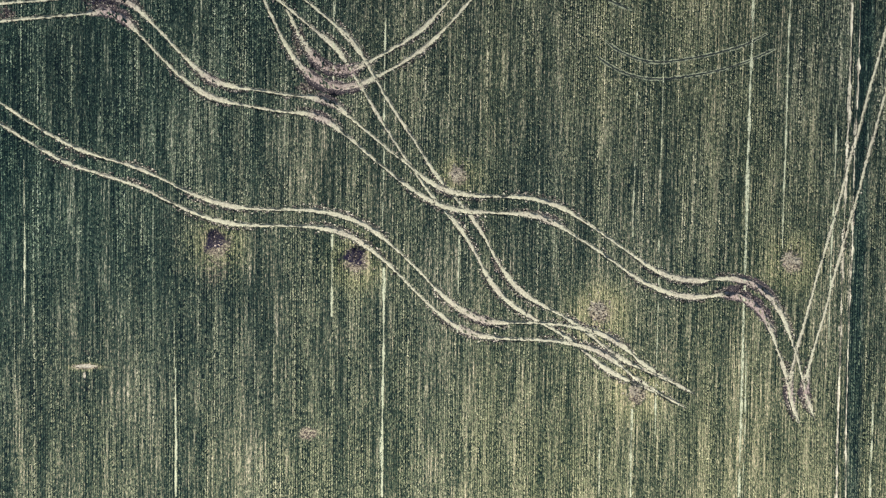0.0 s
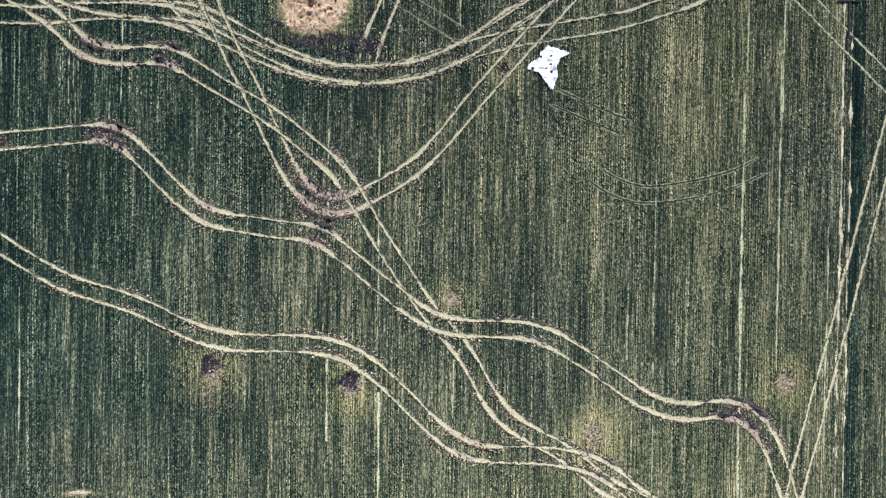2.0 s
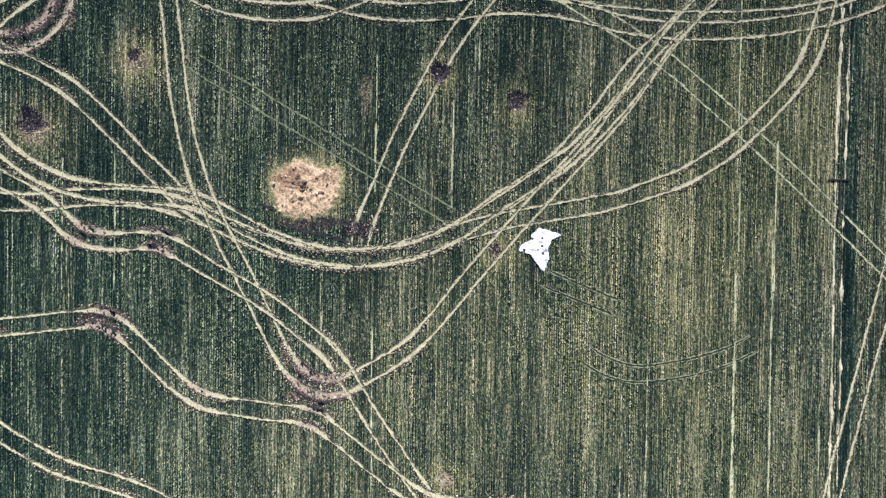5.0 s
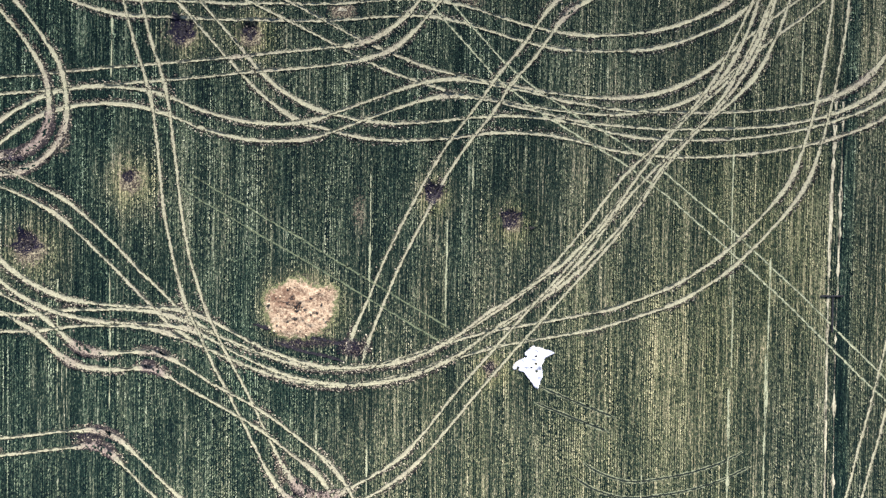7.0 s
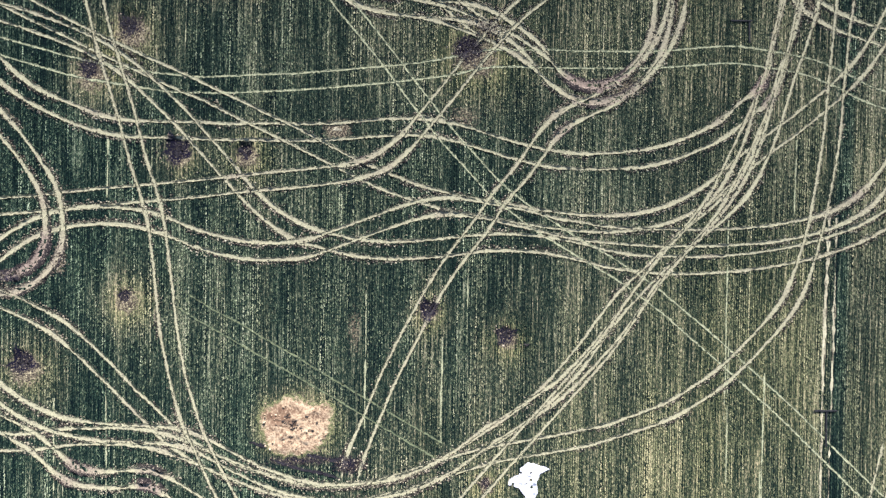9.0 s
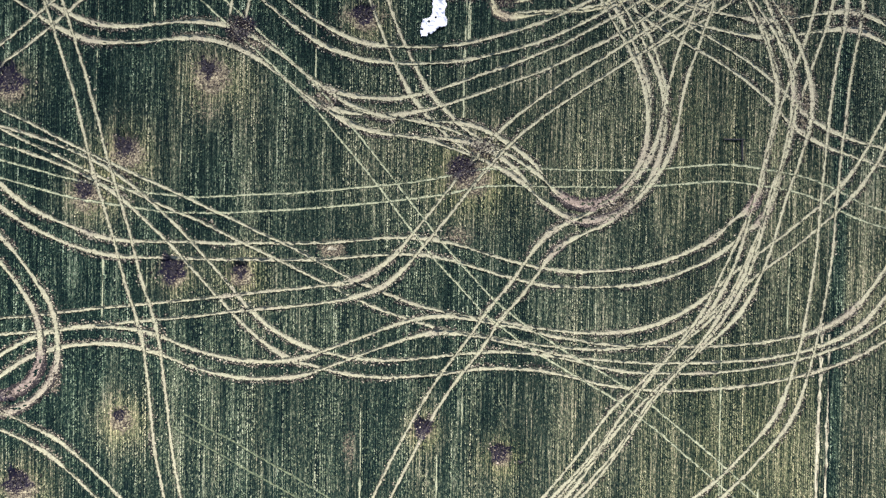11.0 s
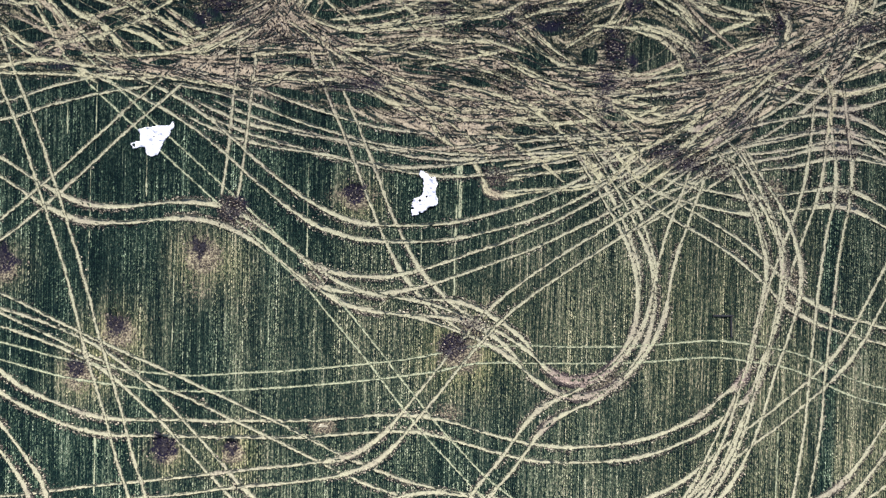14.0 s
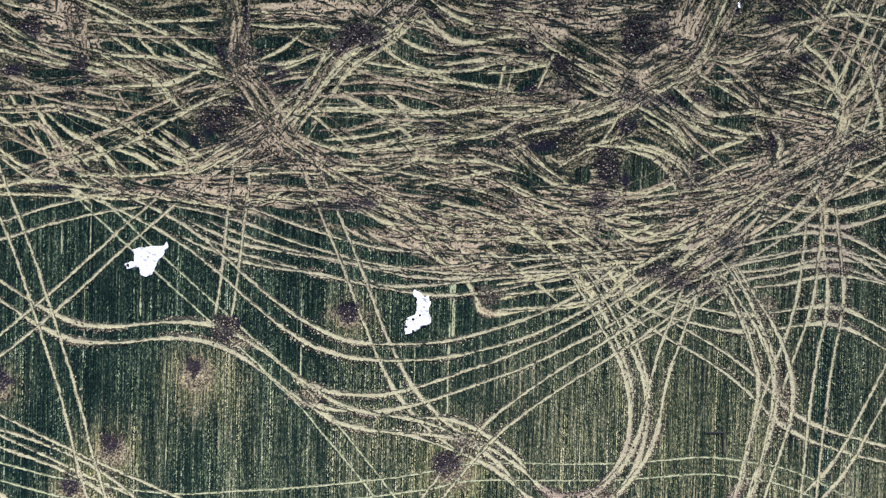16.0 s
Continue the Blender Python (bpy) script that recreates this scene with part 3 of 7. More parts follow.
# tan smears of soil, driven over from all sides: x, y, half width, half length
SMEARS = []
SMEARS.append((-15.1, 160.9, 5.2, 3.5))
SMEARS.append((-8.3, 156.6, 5.2, 2.6))
SMEARS.append((-1.4, 152.3, 5.2, 2.2))
SMEARS.append((-30.5, 152.9, 11.3, 1.6))
SMEARS.append((-22.0, 152.4, 5.2, 2.2))
SMEARS.append((39.5, 167.2, 5.2, 3.0))
SMEARS.append((58.9, 153.6, 7.8, 2.6))
SMEARS.append((50.1, 148.4, 6.9, 2.6))
SMEARS.append((70.5, 157.9, 5.2, 3.5))
SMEARS.append((71.0, 152.7, 2.2, 5.2))
SMEARS.append((7.2, 149.2, 5.2, 2.2))
SMEARS.append((16.7, 146.1, 7.8, 2.2))
SMEARS.append((26.4, 178.0, 5.2, 3.5))
SMEARS.append((-8.0, 179.7, 7.8, 1.7))
SMEARS.append((4.0, 179.7, 5.2, 1.3))
SMEARS.append((34.3, 178.9, 5.2, 2.6))
SMEARS.append((47.4, 176.3, 4.3, 4.3))
SMEARS.append((66.9, 162.8, 5.2, 2.2))
SMEARS.append((-19.2, 172.0, 2.2, 4.3))
SMEARS.append((-46.9, 178.8, 5.2, 2.6))
SMEARS.append((-45.3, 174.6, 5.2, 1.7))
SMEARS.append((-49.6, 165.0, 6.1, 0.7))
SMEARS.append((29.8, 147.7, 5.2, 1.7))
SMEARS.append((35.1, 151.1, 5.2, 0.9))
SMEARS.append((-48.1, 156.0, 3.5, 1.2))
SMEARS.append((15.9, 153.4, 5.2, 1.0))


def smeared(x, y):
    out = 0.50 * np.clip((x + 15) / 25, 0, 1) * blotch(x / 7 + 60, y / 4 + 20)
    near = np.clip((churned_from(x) + 17 - y) / 5, 0, 1) * np.clip((x + 34) / 16, 0, 1)
    out = np.maximum(out, near * (0.10 + 0.60 * blotch(x / 6 + 11, y / 2.5 + 70)))
    for cx, cy, rx, ry in SMEARS:
        out = np.maximum(out, np.exp(-(((x - cx) / rx) ** 2 + ((y - cy) / ry) ** 2) ** 1.5))
    return out


def driven(x, y):
    """0 where crop stands, 1 on the much-driven ground."""
    out = np.clip((y - churned_from(x) + 2.5) / 4, 0, 1) * (y < 215) * (np.abs(x - 5) < 100)
    k = np.flatnonzero(out > 0)
    for cx, cy, half, wide, c, s in SPARED:
        near = k[(np.abs(x[k] - cx) < half + 1) & (np.abs(y[k] - cy) < half + 1)]
        u, v = (x[near] - cx) * c + (y[near] - cy) * s, (y[near] - cy) * c - (x[near] - cx) * s
        inside = 1 - (u / half) ** 2 - np.abs(v / wide)
        out[near] = np.minimum(out[near], 1 - np.clip(inside / 0.3, 0, 1))
    return out


def soil_masks(x, y):
    """How bare, how charred (with painted shade on driven ground) and how dry the ground is."""
    bare, char = np.zeros_like(x), np.zeros_like(x)
    fx, fy = np.clip(x, -80, 90), np.clip(y, -55, 200)
    even = 0.55 + 0.45 * np.clip((fy + 5) / 45, 0, 1)  # the crop by the start is more even
    dry = 0.41 + 0.0060 * even * (np.minimum(fx, 45) - 10) - 0.0045 * np.clip(fx - 52, 0, 28) - 0.22 * np.exp(-((x - 62) / 11) ** 2 - ((y - 36) / 16) ** 2) - 0.0025 * (fy - 60) + 0.15 * np.clip(-(fy + 5) / 30, 0, 1) - 0.10 * (1 - even) / 0.45 + 0.34 * even * (blotch(x / 19, y / 23) - 0.5)
    flat = x - row_shift(y)
    dry = dry + 0.22 * even * (blotch(flat / 2.2 + 50, y / 60) - 0.5) - 0.50 * np.exp(-((flat - 67.4) / 1.3) ** 4)
    for cx, cy, r, ring, c, depth in CRATERS:
        d = np.hypot(x - cx - 0.12 * ring, (y - cy) + 0.28 * ring)
        bare = np.maximum(bare, 0.80 * np.exp(-(d / (0.74 * ring)) ** 2.2))
        dry = dry + 0.8 * np.exp(-(d / (1.3 * ring)) ** 2)
        d2 = np.hypot(x - cx, y - cy)
        a = np.arctan2(y - cy, x - cx)
        d2 = d2 * (1 + 0.14 * np.sin(3 * a + cx) + 0.13 * np.sin(5 * a + cy) + 0.10 * np.sin(9 * a))
        char = np.maximum(char, 1.6 * c * np.exp(-(d2 / (0.88 * r)) ** 2.2))
    for cx, cy, rx, ry, b, c in STAINS:
        d = ((x - cx) / rx) ** 2 + ((y - cy) / ry) ** 2
        bare = np.maximum(bare, b * np.exp(-d ** 1.3))
        char = np.maximum(char, c * np.exp(-d ** 1.3))
        if b > 0.9:
            dry = dry + 0.7 * np.exp(-(d / 1.5) ** 3)
    deep = driven(x, y)
    # dark blotches here put the shade among the ruts into the char mask
    char = np.maximum(char, deep * 0.9 * blotch(x / 5 + 31, y / 3.2 + 5) ** 3)
    return bare, char, np.clip(dry - 0.18 * deep, 0, 1)


# ---- mesh helpers ----
def mesh_of(name, verts, faces, materials, smooth=True, floats=None, vectors=None):
    me = bpy.data.meshes.new(name)
    verts = np.asarray(verts, np.float32)
    faces = np.asarray(faces, np.int32)
    k = faces.shape[1]
    me.vertices.add(len(verts))
    me.vertices.foreach_set("co", verts.ravel())
    me.loops.add(faces.size)
    me.loops.foreach_set("vertex_index", faces.ravel())
    me.polygons.add(len(faces))
    me.polygons.foreach_set("loop_start", np.arange(0, faces.size, k, dtype=np.int32))
    me.polygons.foreach_set("use_smooth", np.full(len(faces), smooth))
    for m in materials:
        me.materials.append(m)
    for key, values in (floats or {}).items():
        me.attributes.new(key, "FLOAT", "POINT").data.foreach_set("value", np.asarray(values, np.float32).ravel())
    for key, values in (vectors or {}).items():
        me.attributes.new(key, "FLOAT_VECTOR", "POINT").data.foreach_set("vector", np.asarray(values, np.float32).ravel())
    me.update(calc_edges=True)
    me.validate()
    return me


def part(name, me, parent, label=""):
    ob = new(name, me)
    ob.parent = parent
    return tagged(ob, label)


def grid_faces(rows, cols):
    i = np.arange((rows - 1) * cols).reshape(rows - 1, cols)[:, :-1].ravel()
    return np.stack([i, i + 1, i + cols + 1, i + cols], 1)


def clods_mesh(name, x, y, size, material):
    """Lumps of turned earth: small skewed peaks sunk into the ground."""
    n = len(x)
    base = np.array([(1, 0, -0.3), (0, 1, -0.3), (-1, 0, -0.3), (0, -1, -0.3), (0, 0, 1)], np.float32)
    v = base[None] * (size[:, None, None] * rng.uniform(0.6, 1.4, (n, 5, 1)))
    a = rng.uniform(0, 6.28, n)
    c, s = np.cos(a)[:, None], np.sin(a)[:, None]
    vx, vy = v[..., 0] * c - v[..., 1] * s, v[..., 0] * s + v[..., 1] * c
    z = height(x, y) + size * 0.32 + 0.02
    v = np.stack([vx + x[:, None], vy + y[:, None], v[..., 2] * 1.15 + z[:, None]], -1)
    tri = np.array([(0, 1, 4), (1, 2, 4), (2, 3, 4), (3, 0, 4)])
    faces = (tri[None] + 5 * np.arange(n)[:, None, None]).reshape(-1, 3)
    return mesh_of(name, v.reshape(-1, 3), faces, [material], False)


# ---- the field ----
X0, X1, Y0, Y1 = -78.0, 92.0, -52.0, 196.0
xs = np.r_[-3000, -1200, -500, -200, -110, np.arange(X0, X1 + 0.1, 0.4), 120, 220, 500, 1200, 3000]
ys = np.r_[-3000, -1200, -500, -200, -90, np.arange(Y0, 136, 0.5), np.arange(136, Y1 + 0.1, 0.25), 230, 330, 600, 1300, 3000]
gx, gy = np.meshgrid(xs, ys)
gx, gy = gx.ravel(), gy.ravel()
g_bare, g_char, g_dry = soil_masks(gx, gy)
ground = new("ground", mesh_of("ground", np.stack([gx, gy, height(gx, gy)], 1), grid_faces(len(ys), len(xs)), [FIELD], True,
                               {"bare": g_bare, "scorch": g_char, "dry": g_dry, "deep": driven(gx, gy), "smear": smeared(gx, gy)},
                               {"row": np.stack([gx - row_shift(gy), gy, 0 * gx], 1)}))
tagged(ground, "flat field of young green crop drilled in straight rows", "field", kind="structure")

# cells of the plan in which no crop stands
CELL = 0.2
trodden = np.zeros((int((X1 - X0) / CELL) + 2, int((Y1 - Y0) / CELL) + 2), bool)


rutted = np.zeros_like(trodden)


def cells(x, y):
    i, j = ((x - X0) / CELL).astype(int), ((y - Y0) / CELL).astype(int)
    return np.clip(i, 0, trodden.shape[0] - 1), np.clip(j, 0, trodden.shape[1] - 1)


def tread(x, y, plan=trodden):
    plan[cells(x, y)] = True


# ---- vehicle tracks ----
def spline(points, step=0.35):
    """A Catmull-Rom line through the points, cut into even steps."""
    p = np.asarray(points, float)
    p = np.vstack([2 * p[0] - p[1], p, 2 * p[-1] - p[-2]])
    out = []
    for a, b, c, d in zip(p[:-3], p[1:-2], p[2:-1], p[3:]):
        k = np.array([0.0, *np.cumsum([max(np.hypot(*(q - r)), 1e-3) ** 0.5 for q, r in ((b, a), (c, b), (d, c))])])
        t = np.linspace(k[1], k[2], max(2, int(np.hypot(*(c - b)) / 0.25)), endpoint=False)[:, None]
        a1 = (k[1] - t) / (k[1] - k[0]) * a + (t - k[0]) / (k[1] - k[0]) * b
        a2 = (k[2] - t) / (k[2] - k[1]) * b + (t - k[1]) / (k[2] - k[1]) * c
        a3 = (k[3] - t) / (k[3] - k[2]) * c + (t - k[2]) / (k[3] - k[2]) * d
        b1 = (k[2] - t) / (k[2] - k[0]) * a1 + (t - k[0]) / (k[2] - k[0]) * a2
        b2 = (k[3] - t) / (k[3] - k[1]) * a2 + (t - k[1]) / (k[3] - k[1]) * a3
        out.append((k[2] - t) / (k[2] - k[1]) * b1 + (t - k[1]) / (k[2] - k[1]) * b2)
    line = np.vstack(out + [p[-2][None]])
    s = np.r_[0, np.cumsum(np.hypot(*np.diff(line, axis=0).T))]
    even = np.arange(0, s[-1], step)
    return np.stack([np.interp(even, s, line[:, 0]), np.interp(even, s, line[:, 1])], 1)


def soft_noise(n, every, amount):
    """A smooth random run of n values."""
    k = rng.normal(0, amount, n // every + 4)
    return np.interp(np.arange(n) / every, np.arange(len(k)), k)


def turning(line, reach=6):
    """Signed bend of a line, in 1/m, smoothed."""
    d = np.gradient(line, axis=0)
    a = np.unwrap(np.arctan2(d[:, 1], d[:, 0]))
    k = np.gradient(a) / np.maximum(np.hypot(*d.T), 1e-3)
    w = np.ones(2 * reach + 1) / (2 * reach + 1)
    return np.convolve(np.pad(k, reach, mode="edge"), w, "valid")


# half width of a rut, height of its lips, material, most churn, label
KINDS = {
    "tank": (0.180, 0.16, RUT, 1.0, "pair of pale bare tracked vehicle ruts through green crop"),
    "wheel": (0.11, 0.04, WHEEL, 0.0, "pair of thin pale wheel lines across green crop"),
    "faint": (0.09, 0.02, FAINT, 0.0, "faint old pair of wheel lines in green crop"),
    "press": (0.19, 0.03, PRESS, 0.0, "pair of thin dark pressed wheel lines in green crop"),
}
GAUGE = 2.55
PROFILE = np.array([-1.36, -1.12, -0.88, -0.3, 0.3, 0.88, 1.12, 1.36])


def rut_mesh(line, bend, half, lip, material, most, shy=False):
    n = len(line)
    d = np.gradient(line, axis=0)
    d /= np.maximum(np.hypot(*d.T), 1e-6)[:, None]
    side = np.stack([d[:, 1], -d[:, 0]], 1)  # to the right of travel
    worn_by_turn = np.clip((np.abs(bend) - 0.045) * 11, 0, 1)
    churn = np.clip(worn_by_turn + soft_noise(n, 12, 0.12), 0, 1) * most
    outer = np.sign(bend)  # a bend to the left throws soil to the right
    slew = np.clip((np.abs(bend) - 0.014) * 32, 0, 1) * most  # even a wide turn smears the rut
    width = half * (1 + 0.95 * slew + 0.95 * churn + soft_noise(n, 5, 0.09) + soft_noise(n, 2, 0.16 if most == 0.8 else 0.0))
    fade = np.clip((np.minimum(np.arange(n), np.arange(n)[::-1]) + 1) / (14 if material is MUD else 5), 0.06, 1)
    shade = churn
    if shy:
        fade = fade * np.clip(1.6 * driven(line[:, 0], line[:, 1]) - 0.5, 0.05, 1)
        shade = np.clip(churn + rng.uniform(-0.6, 0.6), 0, 1)
    if line[:, 1].max() > 136:
        shade = np.clip(shade + 0.5 * smeared(line[:, 0], line[:, 1]) * np.clip((line[:, 1] - 134) / 6, 0, 1), 0, 1)
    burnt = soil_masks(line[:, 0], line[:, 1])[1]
    if most == 0.8 and material is not ASH_SHADE:
        fade = fade * np.clip(1.7 - 1.2 * burnt, 0.20, 1)
    verts, across, worn = [], [], []
    LAID.append(half)
    lift = 0.012 + 0.00016 * len(LAID)
    for u in PROFILE:
        here = np.sign(u) == outer
        thrown = 1 + 2.2 * churn * here
        off = u * width * fade * (0.86 if material is MUD and abs(u) > 1.3 else 1.0)
        if abs(u) > 1.3:
            off = off * (1 + 0.35 * churn + 0.5 * churn * here) + np.sign(u) * np.abs(rng.normal(0, 0.10, n))
        elif abs(u) > 0.5:
            off = off + rng.normal(0, 0.06 if material is MUD else 0.065, n)
        xy = line + side * off[:, None]
        if abs(u) > 1.3:
            z = np.full(n, -0.07)
        elif abs(u) > 1.0:
            z = lip * thrown * np.clip(0.7 + soft_noise(n, 2, 0.55), 0.05, 2.0)
        elif abs(u) > 0.5:
            z = 0.012 + rng.normal(0, 0.035, n) * churn
        else:
            z = soft_noise(n, 3, 0.008) + rng.normal(0, 0.04, n) * churn
        crossing = rutted[cells(xy[:, 0], xy[:, 1])]
        z = np.where(crossing & (z > 0.02), 0.02, z)
        verts.append(np.c_[xy, height(xy[:, 0], xy[:, 1]) + z * np.minimum(1, fade * 1.5) + lift * fade])
        across.append(np.where(crossing, 0.4, abs(u)))
        worn.append(shade)
    for u in np.linspace(-1.15, 1.15, 9):
        xy = line + side * (u * width * fade)[:, None]
        for q in (0.0, 0.5):
            tread(*(xy[:-1] * (1 - q) + xy[1:] * q).T)
            if abs(u) < 0.9:
                tread(*(xy[:-1] * (1 - q) + xy[1:] * q).T, rutted)
    for q in np.arange(0, 0.7, 0.12):
        k = np.flatnonzero(2 * slew + churn > 0.4 + 0.5 * q)
        tread(*(line[k] + side[k] * (outer[k] * (width[k] + q))[:, None]).T)
    v = np.stack(verts, 1).reshape(-1, 3)
    return (mesh_of("rut", v, grid_faces(n, len(PROFILE)), [material], True,
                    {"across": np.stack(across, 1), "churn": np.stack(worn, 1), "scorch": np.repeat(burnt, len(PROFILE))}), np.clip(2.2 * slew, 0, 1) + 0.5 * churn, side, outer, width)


FLOW = []
LAID = []  # the ruts in the order in which they were pressed


def vehicle_track(kind, points):
    half, lip, material, most, label = KINDS[kind]
    mid = spline(points)
    d = np.gradient(mid, axis=0)
    d /= np.maximum(np.hypot(*d.T), 1e-6)[:, None]
    side = np.stack([d[:, 1], -d[:, 0]], 1)
    base = new("vehicle_track")
    base.location = (*mid[0], 0)
    bpy.context.view_layer.update()
    back = Matrix.Translation((-mid[0][0], -mid[0][1], 0))
    tagged(base, label, "vehicle track", "vehicle tracks in the field")
    lumps = []
    if mid[:, 1].max() > 132:
        FLOW.append(np.hstack([mid, d]))
    for s in (-1, 1):
        line = mid + side * (s * GAUGE / 2) + np.stack([soft_noise(len(mid), 14, 0.06), soft_noise(len(mid), 14, 0.06)], 1)
        me, churn, sd, outer, width = rut_mesh(line, turning(line), half, lip, material, most)
        me.transform(back)
        part("rut", me, base)
        if most:
            count = rng.poisson(churn * (7.5 if kind == "tank" else 0.8) + 0.35)
            k = np.repeat(np.arange(len(line)), count)
            far = width[k] * 0.95 + 0.55 * rng.random(len(k)) ** 1.6 * np.where(rng.random(len(k)) < 0.9, 1, 1.7)
            far = far * np.where(rng.random(len(k)) < 0.9, outer[k], -outer[k])
            lumps.append(line[k] + sd[k] * far[:, None] + rng.normal(0, 0.1, (len(k), 2)))
    if most:
        LOOSE.append((kind, base, back, np.vstack(lumps)))
    return base


def churned_line(points):
    mid = spline(points)
    d = np.gradient(mid, axis=0)
    FLOW.append(np.hstack([mid, d / np.maximum(np.hypot(*d.T), 1e-6)[:, None]]))
    return mid + np.stack([soft_noise(len(mid), 14, 0.08), soft_noise(len(mid), 14, 0.08)], 1)


def churned_rut(points, brown=None):
    """One rut of a vehicle whose other rut is lost among later ones."""
    line = churned_line(points)
    brown = rng.random() < 0.25 if brown is None else brown
    me = rut_mesh(line, 0.5 * turning(line), rng.uniform(0.16, 0.21), 0.10, MUD if brown else TRACK, 0.8)[0]
    me.transform(Matrix.Translation((-line[0][0], -line[0][1], 0)))
    ob = new("churned_rut", me)
    ob.location = (*line[0], 0)
    return tagged(ob, ("brown" if brown else "pale") + " rut pressed across dark churned earth and crop", "vehicle rut", "ruts in the churned ground")


# the trench's shade by the heap, put into the black colour of a rut
def shaded_rut(points):
    line = spline(points)
    me = rut_mesh(line, 0 * line[:, 0], 0.15, 0.06, ASH_SHADE, 0.8)[0]
    me.transform(Matrix.Translation((-line[0][0], -line[0][1], 0)))
    ob = new("shaded_rut", me)
    ob.location = (*line[0], 0)
    return tagged(ob, "narrow black line of painted trench shade beside the soil heap", "vehicle rut", "scorched ruts")


def faint_ruts(ways, brown):
    """The many thin older ruts under and beside the clear ones, which leave the standing crop alone."""
    verts, faces, floats, first = [], [], {"across": [], "churn": [], "scorch": []}, 0
    for way in ways:
        line = churned_line(way)
        me = rut_mesh(line, 0.5 * turning(line), rng.uniform(0.09, 0.15), 0.10, MUD if brown else TRACK, 0.8, True)[0]
        n = len(me.vertices)
        co = np.empty(3 * n, np.float32)
        me.vertices.foreach_get("co", co)
        verts.append(co.reshape(-1, 3))
        loops = np.empty(len(me.loops), np.int32)
        me.loops.foreach_get("vertex_index", loops)
        faces.append(loops.reshape(-1, 4) + first)
        for key in floats:
            values = np.empty(n, np.float32)
            me.attributes[key].data.foreach_get("value", values)
            floats[key].append(values)
        first += n
        bpy.data.meshes.remove(me)
    me = mesh_of("faint_ruts", np.vstack(verts), np.vstack(faces), [MUD if brown else TRACK], True, {key: np.concatenate(v) for key, v in floats.items()})
    return tagged(new("faint_ruts", me), ("brown" if brown else "pale") + " thin older ruts over churned ground", "vehicle ruts", kind="stuff")


def run_on(points):
    """The same way, begun earlier and ended later."""
    p = np.array(points)
    out = [p[0] + (p[0] - p[1]) / max(np.hypot(*(p[0] - p[1])), 0.1) * rng.uniform(0.6, 2.6), *p,
           p[-1] + (p[-1] - p[-2]) / max(np.hypot(*(p[-1] - p[-2])), 0.1) * rng.uniform(0.6, 2.6)]
    return np.array(out)


def beside(points):
    """A rut that runs along an earlier one and slowly leaves it."""
    p = np.array(points)
    turn = rng.normal(0, 0.07)
    mid = p.mean(0)
    q = (p - mid) * rng.uniform(0.7, 1.25)
    c, s = math.cos(turn), math.sin(turn)
    side = p[-1] - p[0]
    side = np.array([-side[1], side[0]]) / max(np.hypot(*side), 0.1)
    return mid + side * rng.choice((-1, 1)) * rng.uniform(0.5, 1.9) + np.stack([q[:, 0] * c - q[:, 1] * s, q[:, 0] * s + q[:, 1] * c], 1)


def loose_soil(kind, base, back, p):
    """Crumbs thrown up beside a track, the dark ones doubling as painted shadow; few stay in the ruts."""
    p = p[~rutted[cells(p[:, 0], p[:, 1])] | (rng.random(len(p)) < 0.12)]
    if len(p) > 3:
        size = np.minimum(rng.gamma(2.5, 0.024, len(p)) + 0.065, 0.17)
        me = clods_mesh("loose_soil", p[:, 0], p[:, 1], size, CRUMB if kind == "tank" else CLOD)
        me.transform(back)
        tagged(part("loose_soil", me, base, "thrown lumps of turned earth, many coloured dark as painted shadow"), kind="stuff")


LOOSE = []
vehicle_track("tank", [(-78.8, 29.4), (-69.6, 21.5), (-64.7, 17.5), (-56.4, 12.1), (-52.0, 10.0), (-43.6, 7.4), (-35.1, 3.3), (-30.7, 1.9), (-26.2, 1.4), (-17.7, 1.2), (-13.6, 0.5), (-9.6, -1.2), (-5.5, -4.4), (2.9, -12.6), (6.2, -14.9), (9.5, -15.9), (17.7, -16.3), (22.2, -16.8), (26.2, -17.8), (29.6, -19.6), (33.2, -22.5), (37.0, -24.9), (41.3, -27.3)])
vehicle_track("tank", [(-82.9, 29.6), (-64.1, 31.9), (-51.5, 33.2), (-48.0, 33.4), (-44.9, 32.3), (-41.7, 29.2), (-38.0, 25.3), (-34.7, 22.3), (-32.3, 20.8), (-29.6, 20.0), (-25.8, 19.3), (-21.6, 18.7), (-17.6, 18.3), (-14.7, 17.3), (-12.0, 15.3), (-4.0, 8.7), (-0.5, 6.0), (2.7, 4.3), (6.3, 3.5), (15.9, 3.0), (19.7, 2.0), (23.3, -0.1), (31.7, -5.8), (35.2, -8.0), (38.7, -9.3), (42.7, -9.7), (46.7, -9.4), (49.7, -9.9), (52.4, -11.7), (54.4, -14.6), (55.9, -18.4), (57.1, -22.0), (58.7, -27.9), (59.9, -30.9)])
